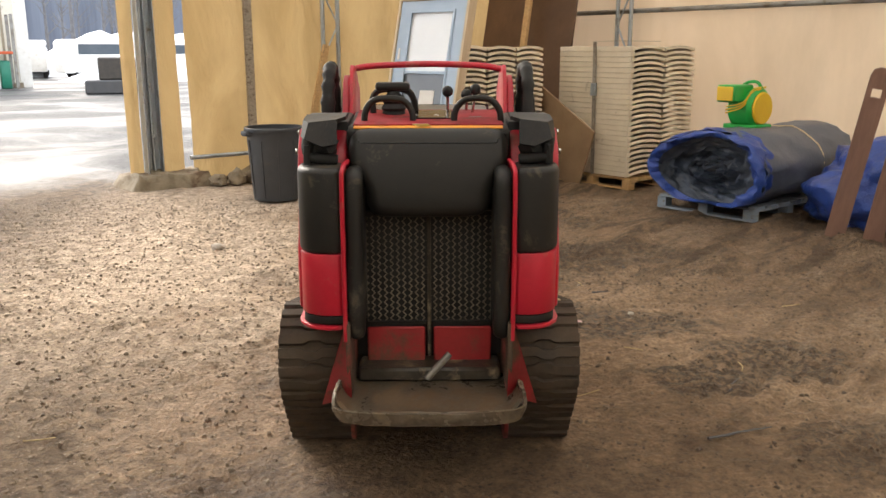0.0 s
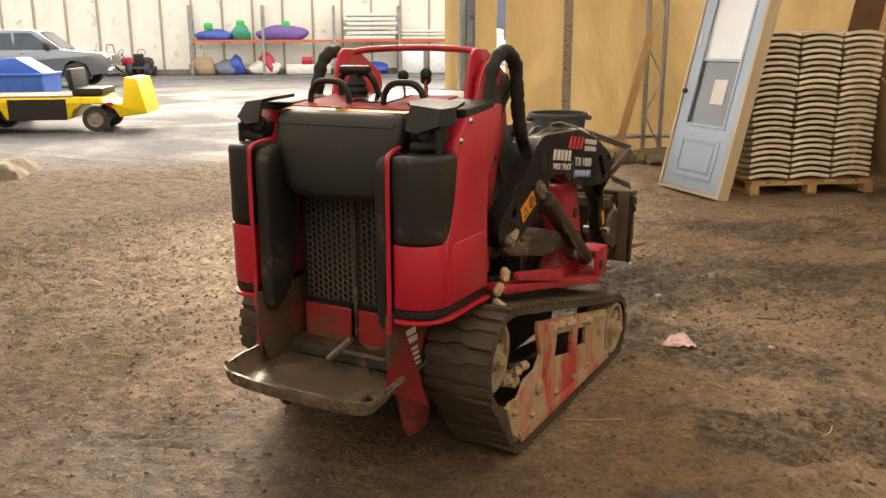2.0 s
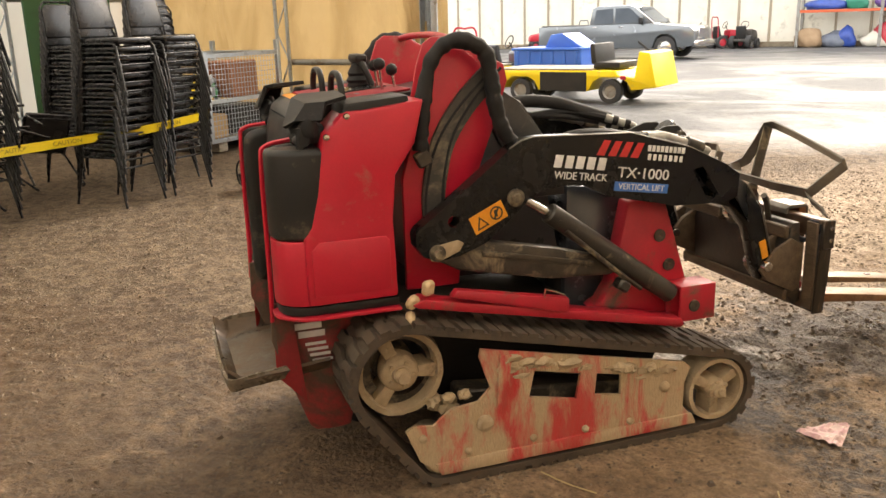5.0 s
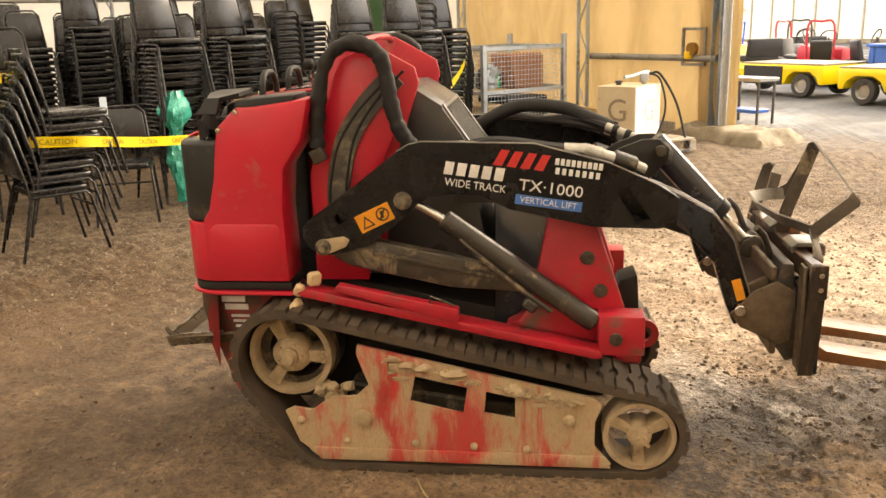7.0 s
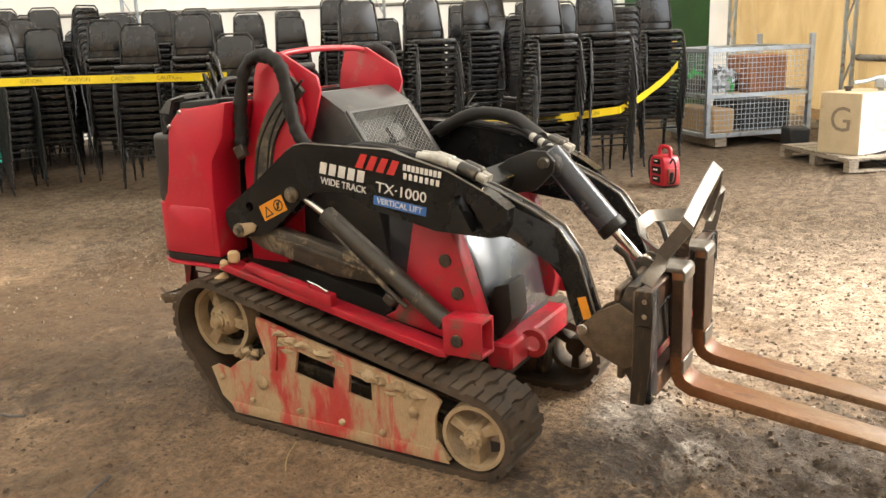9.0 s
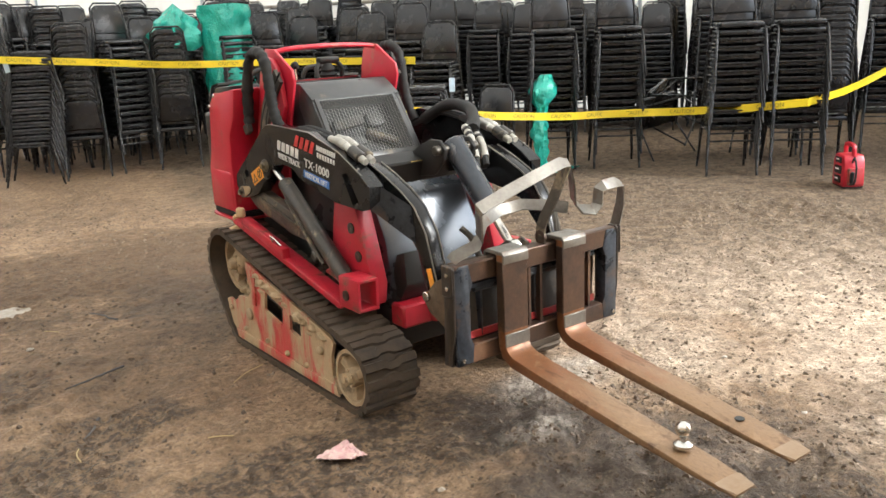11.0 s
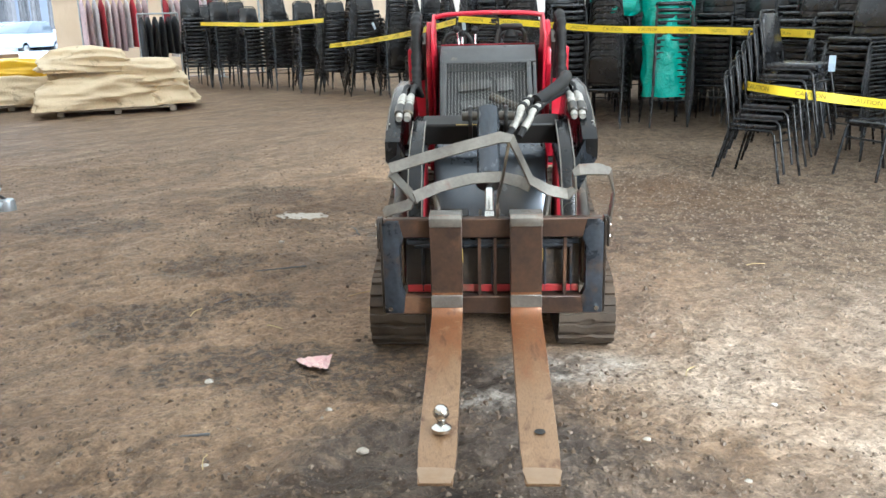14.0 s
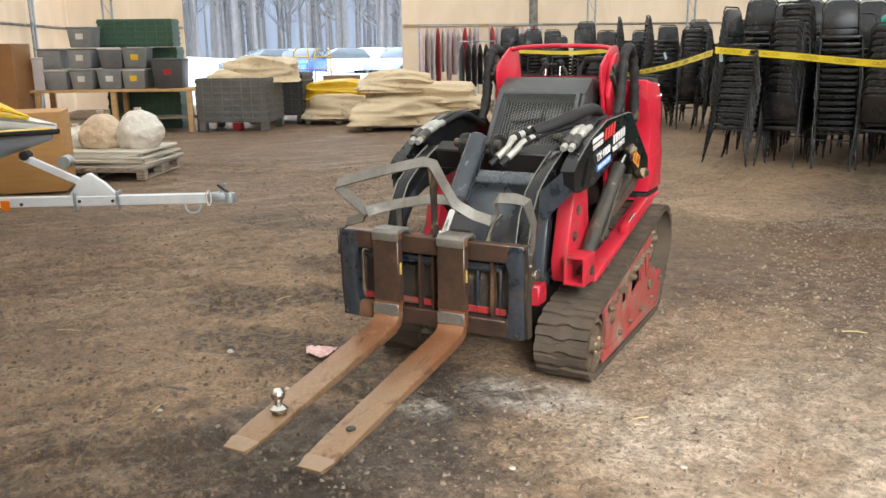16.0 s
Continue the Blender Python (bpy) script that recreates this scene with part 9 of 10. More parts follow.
thing("blue_crate", "blue plastic crate beside the canvas", "crate", at=pose(5.75, -7.4, 0, 0, 0, 10), bm=bm_box((0.4, 0.3, 0.16), (0, 0, 0.08), (0, 0, 0), 0.01), material=BLUE_TARP)
for i, (x, y, z, s) in enumerate(((9.9, -8.3, 0, (0.7, 0.5, 0.5)), (9.3, -8.6, 0, (0.6, 0.5, 0.55)), (9.7, -8.5, 0.5, (0.75, 0.5, 0.35)), (10.4, -8.2, 0, (0.5, 0.4, 0.45)))):
    thing("cardboard_box", "closed brown cardboard box", "box", at=pose(x, y, z, 0, 0, -30 + 7 * i), group="cardboard boxes", bm=bm_box(s, (0, 0, s[2] / 2), (0, 0, 0), 0.006), material=CARDBOARD)


def hand_truck(m, material):
    ob = thing("hand_truck", "yellow tubular steel hand truck", "hand truck", at=m, group="hand trucks")
    for x in (-0.2, 0.2):
        part("upright", bm_tube(smooth_path([(x, 0.0, 0.06), (x, 0.03, 0.7), (x * 0.95, 0.08, 1.3), (x * 0.6, 0.02, 1.46)], 4), 0.018, 8), material, ob)
        w = part("wheel", bm_lathe([(0.05, x * 1.35 - 0.03), (0.12, x * 1.35 - 0.03), (0.13, x * 1.35), (0.12, x * 1.35 + 0.03), (0.05, x * 1.35 + 0.03)], "x", (0, 0.10, 0.13), 20), HOSE, ob)
    for z in (0.25, 0.6, 0.95, 1.25):
        part("crossbar", bm_tube([(-0.2, 0.03, z), (0.2, 0.03, z)], 0.014, 8), material, ob)
    part("toe_plate", bm_box((0.46, 0.24, 0.012), (0, -0.12, 0.02), (0, 0, 0), 0.003), material, ob)


hand_truck(pose(11.7, -9.6, 0, 8, 0, 25), YELLOW_PLASTIC)
hand_truck(pose(11.25, -9.9, 0, 8, 0, 30), YELLOW_PLASTIC)


def garment_rack(c, turn, count, mats, wide, label, top=1.85):
    ob = thing("garment_rack", label, "garment rack", at=pose(c.x, c.y, 0, 0, 0, turn), group="garment racks")
    for x in (-wide / 2, wide / 2):
        part("post", bm_tube([(x, 0, 0.08), (x, 0, top)], 0.016, 8), GALV, ob)
        part("base_bar", bm_tube([(x, -0.3, 0.09), (x, 0.3, 0.09)], 0.016, 8), GALV, ob)
    part("rail", bm_tube([(-wide / 2, 0, top), (wide / 2, 0, top)], 0.016, 8), GALV, ob)
    for i in range(count):
        x = -wide / 2 + wide * (i + 0.5) / count
        h = top - 0.06
        lo = rnd.uniform(0.55, 0.85)
        ww = 0.22 + 0.05 * rnd.random()

        def fn(s, t, x=x, lo=lo, h=h, ww=ww, i=i):
            a = s * math.tau
            k = 0.35 + 0.65 * min(1, (1 - t) * 6) + 0.12 * noise.noise(Vector((a, t * 5, i)))
            return Vector((x + 0.05 * math.cos(a) * k + 0.01 * noise.noise(Vector((a, t * 6, i))), ww * math.sin(a) * k, lo + (h - lo) * t))
        part("garment", bm_sheet(fn, 12, 8), mats[i % len(mats)], ob, angle=70)


garment_rack(un(-0.35, -14.2), 38, 11, (CLOTH_PINK, CLEAR_WRAP, CLOTH_RED, CLEAR_WRAP, CLOTH_PINK), 1.5, "garment rack hung with red and pale clothes in covers", 1.95)
garment_rack(un(-1.9, -13.6), 38, 10, (CLEAR_WRAP, CLOTH_RED, CLEAR_WRAP, CLOTH_PINK), 1.3, "garment rack hung with red and pale clothes in covers", 1.95)
garment_rack(un(7.0, -13.0), 38, 7, (CLEAR_WRAP, CLOTH_BLACK, CLEAR_WRAP), 1.1, "garment rack hung with plastic-covered dark clothes", 2.0)
garment_rack(Vector((6.7, -9.4, 0)), 35, 6, (CLOTH_BLACK,), 0.8, "garment rack hung with black clothes", 1.55)
girt("green_post", un(-2.95, N_D + 0.2, 0), un(-2.95, N_D + 0.2, 4.5), 0.12, "dark green steel post against the end wall")
structure("frame_board", bm_box((3.4, 0.05, 0.07), un(-1.1, N_D + 0.14, 1.98), (0, 0, 38), 0.005), PINE, "pale timber ledger on the end wall", "ledger")

# ---- the yard and beyond ----
METAL_WALL = mat("cream_metal_siding", (0.70, 0.66, 0.56), (0.62, 0.58, 0.48), 0.5, 0, 1.2, 40, 0.05, dirt=(0.4, 0.36, 0.28), dirt_amount=0.3, dirt_scale=1.5)
RIB_BROWN = mat("brown_siding_seam", (0.34, 0.28, 0.20), (0.28, 0.23, 0.16), 0.6, 0, 3, 40, 0.05)
ORANGE_BEAM = mat("orange_rack_beam", (0.55, 0.10, 0.03), (0.48, 0.085, 0.03), 0.5, 0, 3, 40, 0.05)
TRUCK_GREY = mat("dark_grey_car_paint", (0.15, 0.165, 0.175), (0.135, 0.15, 0.16), 0.22, 0.4, 2, 60, 0.01, coat=0.7)
CAR_GLASS = mat("dark_car_glass", (0.07, 0.085, 0.10), (0.09, 0.105, 0.12), 0.06, 0, 2, 60, 0)
TYRE = mat("tyre_rubber", (0.022, 0.022, 0.023), (0.035, 0.033, 0.03), 0.8, 0, 6, 60, 0.2)
CART_YELLOW = mat("yellow_cart_paint", (0.80, 0.60, 0.015), (0.72, 0.53, 0.015), 0.35, 0, 3, 60, 0.03, dirt=(0.4, 0.32, 0.15), dirt_amount=0.18)
CART_BLUE = mat("blue_cart_paint", (0.02, 0.12, 0.50), (0.02, 0.10, 0.42), 0.35, 0, 3, 60, 0.03)
PURPLE = mat("purple_vinyl", (0.13, 0.06, 0.24), (0.10, 0.05, 0.19), 0.5, 0, 4, 40, 0.3)
TEAL = mat("green_vinyl", (0.02, 0.22, 0.14), (0.02, 0.17, 0.11), 0.5, 0, 4, 40, 0.3)
BARK = mat("winter_bark", (0.135, 0.13, 0.132), (0.095, 0.092, 0.095), 0.9, 0, 3, 30, 0.3)

FB = 40.2
bd = thing("storage_building", "long cream metal-sided building across the yard", "building")
part("siding", bm_box((46, 0.3, 5.6), (-14.4, 0.15, 2.8)), METAL_WALL, bd)
for i in range(34):
    part("seam", bm_box((0.10, 0.05, 5.4), (8.0 - 1.35 * i, -0.025, 2.8), (0, 0, 0), 0.006), RIB_BROWN, bd)
part("corner_trim", bm_box((0.5, 0.34, 5.6), (8.75, 0.14, 2.8), (0, 0, 0), 0.01), WHITE_PAINT, bd)
part("plinth", bm_box((46, 0.12, 0.22), (-14.4, -0.06, 0.11), (0, 0, 0), 0.006), CONCRETE, bd)
part("roof_edge", bm_box((46.6, 1.2, 0.25), (-14.4, 0.2, 5.7), (0, 0, 0), 0.02), GREY_STEEL, bd)
bd.matrix_basis = Matrix.Translation(un(0, FB)) @ pose(0, 0, 0, 0, 0, 38)
RK = Matrix.Translation(un(2.05, FB - 0.75)) @ pose(0, 0, 0, 0, 0, 38)
rk = thing("pallet_rack", "pallet rack with an orange beam along the building", "rack", at=RK)
part("beam", bm_box((12.3, 0.06, 0.11), (0, -0.42, 1.46), (0, 0, 0), 0.006), ORANGE_BEAM, rk)
part("deck", bm_box((12.3, 0.8, 0.04), (0, 0.0, 1.49), (0, 0, 0), 0.004), GREY_WOOD, rk)
for x in (-6.15, -3.0, 0.15, 3.1, 6.1):
    for y in (-0.42, 0.42):
        part("rack_post", bm_box((0.12, 0.08, 3.0), (x, y, 1.5), (0, 0, 0), 0.005), GREY_STEEL, rk)


def on_rack(x, z, bm, material, label, category, name):
    return thing(name, label, category, at=RK @ pose(x, 0, z), bm=bm, material=material, angle=60)


on_rack(-5.1, 1.52, bm_lump((0, 0, 0), (0.85, 0.35, 0.30), 0.2, 1.5, 1, 3), BLUE_TARP, "blue inflatable rolled up on the rack", "inflatable", "rolled_inflatable")
on_rack(-4.0, 1.52, bm_lump((0, 0, 0), (0.45, 0.35, 0.42), 0.2, 1.5, 2, 3), TEAL, "green inflatable bundle on the rack", "inflatable", "rolled_inflatable")
on_rack(-2.15, 1.52, bm_lump((0, 0, 0), (1.15, 0.35, 0.40), 0.15, 1.5, 3, 3), PURPLE, "purple inflatable rolled up on the rack", "inflatable", "rolled_inflatable")
for x, z in ((-5.4, 1.98), (-4.0, 2.1), (-2.0, 2.06)):
    on_rack(x, z, bm_box((0.35, 0.3, 0.30), (0, 0, 0.12), (0, 0, 0), 0.05, 2), GREEN_PLASTIC, "small green blower on a rolled inflatable", "blower", "small_blower")
for i in range(6):
    on_rack(1.75 + 0.12 * (i % 2), 1.52 + 0.20 * i, bm_box((2.3, 0.8, 0.15), (0, 0, 0.075), (0, 0, 0), 0.02), PALE_BOARD, "pale mattress panel stacked on the rack", "panel", "stacked_panel")
for i in range(3):
    on_rack(4.2, 1.52 + 0.15 * i, bm_box((2.0, 0.8, 0.11), (0, 0, 0.055), (0, 0, 0), 0.02), PALE_BOARD, "pale board stacked on the rack", "panel", "stacked_panel")
for i, (x, m, s) in enumerate(((-5.7, CARDBOARD, (0.6, 0.35, 0.5)), (-4.7, SLATE_TARP, (0.55, 0.35, 0.42)), (-4.3, BLUE_TARP, (0.4, 0.3, 0.5)), (-3.0, PALE_BOARD, (0.7, 0.35, 0.40)), (-2.9, RED_PLASTIC, (0.4, 0.3, 0.6)), (1.7, BLUE_TARP, (0.95, 0.4, 0.34)))):
    on_rack(x, 0.0, bm_lump((0, 0, 0), s, 0.25, 1.5, i, 3), m, "rolled tarpaulin under the rack", "tarpaulin", "rolled_tarpaulin")
on_rack(-1.05, 0.0, bm_box((2.0, 0.5, 0.42), (0, 0, 0.21), (0, 0, 0), 0.02), PALE_BOARD, "long pale crate under the rack", "crate", "long_crate")
on_rack(-1.1, 0.42, bm_box((0.5, 0.4, 0.34), (0, 0, 0.17), (0, 0, 0), 0.02), RED_PLASTIC, "red box under the rack", "box", "red_box")
for x in (3.7, 5.0):
    on_rack(x, 0.0, bm_box((1.0, 0.1, 1.1), (0, -0.2, 0.55), (0, 0, 0), 0.02), WHITE_PAINT, "white panel standing under the rack", "panel", "white_panel")
on_rack(5.75, 0.0, bm_box((0.4, 0.3, 1.15), (0, 0, 0.57), (0, 0, 0), 0.04), TEAL, "green cabinet under the rack", "cabinet", "green_cabinet")
def wheel4(parent, x, y, r, w, s, rim):
    t = part("wheel", bm_lathe([(r * 0.6, y - w / 2), (r * 0.95, y - w / 2), (r, y - w * 0.3), (r, y + w * 0.3), (r * 0.95, y + w / 2), (r * 0.6, y + w / 2)], "y", (x, 0, r), 28), TYRE, parent)
    part("rim", bm_lathe([(0.001, y + s * w * 0.30), (r * 0.25, y + s * w * 0.34), (r * 0.5, y + s * w * 0.25), (r * 0.62, y + s * w * 0.5)], "y", (x, 0, r), 20), rim, t)


def yard_machine(m, paint, label, group, kind=0):
    """A small ride-on or walk-behind machine: chassis, bonnet, seat, wheels and a bar."""
    ob = thing("yard_machine", label, "machine", at=m, group=group)
    part("chassis", bm_box((1.25, 0.55, 0.12), (0, 0, 0.34), (0, 0, 0), 0.02), DARK_METAL, ob)
    part("bonnet", bm_prism([(0.0, 0.40), (0.0, 0.74), (0.10, 0.80), (0.55, 0.72), (0.68, 0.60), (0.70, 0.40)], -0.27, 0.27, "y", bev=0.03), paint, ob)
    part("seat", bm_prism([(-0.50, 0.40), (-0.56, 0.92), (-0.47, 0.95), (-0.38, 0.56), (-0.05, 0.54), (-0.05, 0.42)], -0.22, 0.22, "y", bev=0.03), BLACK_DUSTY, ob)
    part("steering_post", bm_tube([(0.04, 0, 0.76), (-0.10, 0, 0.98)], 0.02, 8), DARK_METAL, ob)
    part("steering_wheel", bm_tube([(-0.10 + 0.06 * math.cos(a), 0.17 * math.sin(a), 0.99 + 0.14 * math.cos(a)) for a in np.linspace(0, math.tau, 17)[:-1]], 0.014, 6, closed=True), HOSE, ob)
    if kind:
        part("roll_bar", bm_tube(smooth_path([(-0.55, -0.26, 0.40), (-0.60, -0.26, 1.25), (-0.60, 0, 1.32), (-0.60, 0.26, 1.25), (-0.55, 0.26, 0.40)], 5), 0.024, 8), paint, ob)
        part("bucket", bm_prism([(0.80, 0.12), (0.95, 0.10), (1.25, 0.16), (1.05, 0.22), (0.90, 0.55), (0.80, 0.55)], -0.45, 0.45, "y", bev=0.01), paint, ob)
    for s in (-1, 1):
        wheel4(ob, 0.45, s * 0.34, 0.20, 0.14, s, paint)
        wheel4(ob, -0.42, s * 0.36, 0.27, 0.20, s, paint)
    return ob


for i, (u, m) in enumerate(((-6.2, DARK_METAL), (-7.0, RED_PLASTIC), (-8.1, DARK_METAL), (-9.4, GREY_STEEL), (-12.5, RED_PLASTIC), (-14.2, DARK_TOTE), (-16.0, RED_PLASTIC))):
    yard_machine(Matrix.Translation(un(u, FB - 1.2)) @ pose(0, 0, 0, 0, 0, 120 - 37 * i), m, "small machine parked along the metal building", "machines by the building", i % 2)

# pickup, nose towards +x
tk2 = thing("pickup_truck", "dark grey crew-cab pickup truck parked in the yard", "pickup", at=Matrix.Translation(un(-8.35, 30.4)) @ pose(0, 0, 0, 0, 0, 38))
body = [(-2.95, 0.48), (-2.95, 1.16), (-0.95, 1.18), (-0.95, 1.20), (1.45, 1.22), (1.60, 1.20), (2.75, 1.10), (2.92, 0.95), (2.95, 0.45), (2.35, 0.40), (2.25, 0.72), (2.05, 0.86), (1.75, 0.86), (1.55, 0.72), (1.45, 0.38),
        (-1.45, 0.38), (-1.55, 0.72), (-1.75, 0.86), (-2.05, 0.86), (-2.25, 0.72), (-2.35, 0.45)]
part("body", bm_prism(body, -0.98, 0.98, "y", bev=0.04), TRUCK_GREY, tk2)
part("cab", bm_prism([(-0.98, 1.19), (-0.85, 1.78), (-0.6, 1.86), (0.55, 1.86), (0.75, 1.80), (1.50, 1.21)], -0.86, 0.86, "y", bev=0.05), TRUCK_GREY, tk2)
for s in (-1, 1):
    part("side_window", bm_prism([(-0.78, 1.25), (-0.70, 1.72), (-0.05, 1.76), (-0.05, 1.25)], s * 0.855, s * 0.868, "y"), CAR_GLASS, tk2)
    part("side_window", bm_prism([(0.04, 1.25), (0.04, 1.76), (0.56, 1.76), (1.15, 1.27)], s * 0.855, s * 0.868, "y"), CAR_GLASS, tk2)
    part("mirror", bm_box((0.12, 0.22, 0.24), (1.05, s * 1.05, 1.32), (0, 0, 0), 0.04, 2), HOSE, tk2)
    part("headlight", bm_box((0.30, 0.06, 0.16), (2.74, s * 0.86, 0.98), (0, 0, s * -20), 0.03, 2), WHITE_PAINT, tk2)
    for x in (0.30, -0.7):
        part("door_handle", bm_box((0.16, 0.03, 0.035), (x, s * 0.995, 1.12), (0, 0, 0), 0.01), CHROME, tk2)
    for x in (-1.9, 1.9):
        wheel4(tk2, x, s * 0.84, 0.40, 0.28, s, CHROME)
part("windscreen", bm_prism([(0.79, 1.77), (1.44, 1.25), (1.465, 1.262), (0.82, 1.79)], -0.74, 0.74, "y"), CAR_GLASS, tk2)
part("grille", bm_box((0.06, 1.2, 0.36), (2.94, 0, 0.88), (0, 0, 0), 0.02), CHROME, tk2)
part("bumper", bm_box((0.22, 1.96, 0.22), (2.95, 0, 0.52), (0, 0, 0), 0.05, 2), CHROME, tk2)
part("bed_cover", bm_box((1.9, 1.7, 0.05), (-1.95, 0, 1.18), (0, 0, 0), 0.01), HOSE, tk2)


def burden_cart(m, label, flip=1):
    """A low electric goods cart with a driver's seat and a raised cowl."""
    ob = thing("burden_cart", label, "cart", at=m, group="yellow carts")
    prof = [(-1.35, 0.24), (-1.35, 0.58), (1.0, 0.58), (1.05, 0.50), (1.35, 0.46), (1.42, 0.90), (1.62, 0.88), (1.75, 0.30), (1.30, 0.24), (1.22, 0.38), (1.08, 0.46), (0.72, 0.46), (0.58, 0.38), (0.5, 0.22), (-0.50, 0.22), (-0.58, 0.38), (-0.72, 0.46), (-1.05, 0.46), (-1.2, 0.36), (-1.25, 0.24)]
    part("body", bm_prism(prof, -0.58, 0.58, "y", bev=0.02), CART_YELLOW, ob)
    part("deck", bm_box((1.9, 1.14, 0.03), (-0.4, 0, 0.595), (0, 0, 0), 0.005), GREY_WOOD, ob)
    for s in (-1, 1):
        part("side_step", bm_box((0.92, 0.02, 0.34), (0.0, s * 0.585, 0.38), (0, 0, 0), 0.005), BLACK_DUSTY, ob)
        part("lamp", bm_box((0.10, 0.03, 0.07), (1.15, s * 0.585, 0.46), (0, 0, 0), 0.01), RED_PLASTIC, ob)
        for x in (-0.88, 0.90):
            wheel4(ob, x, s * 0.50, 0.215, 0.16, s, GREY_STEEL)
    part("seat", bm_box((0.5, 0.9, 0.12), (0.78, 0, 0.66), (0, 0, 0), 0.03, 2), BLACK_DUSTY, ob)
    part("seat_back", bm_box((0.10, 0.9, 0.36), (0.52, 0, 0.86), (0, -6, 0), 0.03, 2), BLACK_DUSTY, ob)
    part("wheel_column", bm_tube([(1.40, 0.1, 0.85), (1.15, 0.1, 1.05)], 0.02, 8), BLACK_DUSTY, ob)
    return ob


burden_cart(Matrix.Translation(un(-3.05, 14.9)) @ pose(0, 0, 0, 0, 0, 38), "yellow electric burden cart parked on wet asphalt")
burden_cart(Matrix.Translation(un(-6.35, 15.4)) @ pose(0, 0, 0, 0, 0, 216), "yellow electric burden cart parked end to end with another")
bt = thing("blue_trailer", "small blue utility trailer behind the carts", "trailer", at=Matrix.Translation(un(-4.1, 16.3)) @ pose(0, 0, 0, 0, 0, 38))
part("bed", bm_box((1.5, 1.1, 0.34), (0, 0, 0.72), (0, 0, 0), 0.02), CART_BLUE, bt)
for i in range(6):
    part("bed_rib", bm_box((0.05, 1.14, 0.30), (-0.65 + 0.26 * i, 0, 0.72), (0, 0, 0), 0.008), CART_BLUE, bt)
part("bed_rim", bm_box((1.56, 1.18, 0.05), (0, 0, 0.90), (0, 0, 0), 0.01), CART_BLUE, bt)
part("headboard", bm_prism([(-0.12, 0.91), (0.02, 1.18), (0.28, 1.20), (0.72, 0.92)], -0.4, 0.4, "y", bev=0.02), CART_BLUE, bt)
part("frame", bm_box((2.3, 0.5, 0.10), (0.1, 0, 0.50), (0, 0, 0), 0.01), DARK_METAL, bt)
for s in (-1, 1):
    wheel4(bt, -0.1, s * 0.62, 0.27, 0.18, s, GREY_STEEL)
for i, (u, n, m) in enumerate(((-8.3, 18.5, RED_PLASTIC), (-6.1, 18.0, DARK_TOTE), (-7.0, 17.6, RED_PLASTIC), (-9.8, 20.5, GREY_STEEL), (-11.5, 19.2, CART_BLUE), (-10.2, 17.5, RED_PLASTIC), (-9.0, 19.4, DARK_METAL), (-12.6, 20.8, RED_PLASTIC))):
    yard_machine(Matrix.Translation(un(u, n)) @ pose(0, 0, 0, 0, 0, 40 + 53 * i), m, "small ride-on machine parked behind the yellow carts", "machines behind the carts", (i + 1) % 2)
sh = thing("saw_horse", "small grey steel work stand with a blue tray outside", "work stand", at=Matrix.Translation(un(-3.5, 11.1)) @ pose(0, 0, 0, 0, 0, 38))
part("top", bm_box((0.7, 0.4, 0.05), (0, 0, 0.62), (0, 0, 0), 0.006), GREY_STEEL, sh)
for x in (-0.3, 0.3):
    for y in (-0.16, 0.16):
        part("leg", bm_box((0.03, 0.03, 0.60), (x, y, 0.30), (0, 0, 0), 0.003), DARK_METAL, sh)
part("tray", bm_box((0.5, 0.3, 0.05), (0, 0, 0.18), (0, 0, 0), 0.01), CART_BLUE, sh)
wb = thing("site_barrow", "dark skid of parts with orange markers in the yard", "equipment", at=Matrix.Translation(un(10.0, 32.5)))
part("skid", bm_box((1.9, 1.2, 0.5), (0, 0, 0.25), (0, 0, 20), 0.05), DARK_TOTE, wb)
part("load", bm_box((1.3, 0.9, 0.8), (0.2, 0, 0.9), (0, 0, 20), 0.05), DARK_METAL, wb)
for x in (1.1, 1.5):
    thing("traffic_cone", "orange traffic cone in the yard", "cone", at=Matrix.Translation(un(10.0 + x, 31.6)), group="traffic cones", bm=bm_lathe([(0.20, 0), (0.20, 0.03), (0.14, 0.04), (0.03, 0.75), (0.001, 0.75)], "z", (0, 0, 0), 16), material=mat("orange_cone", (0.80, 0.16, 0.03), None, 0.5, 0, 4, 40, 0))


def bank(p, q, w, h, seed):
    """A ridge of ploughed snow from p to q."""
    d = q - p
    side = Vector((-d.y, d.x, 0)).normalized()

    def fn(s, t):
        k = 0.6 + 0.7 * noise.fractal(Vector((s * d.length * 0.12, t * 2, seed)), 0.9, 2.0, 4) + 0.3
        e = math.sin(math.pi * t) * min(1, 8 * s, 8 * (1 - s))
        return p + d * s + side * (t - 0.5) * w + Vector((0, 0, -0.1 + max(0, h * e * k)))
    return bm_sheet(fn, 60, 12)


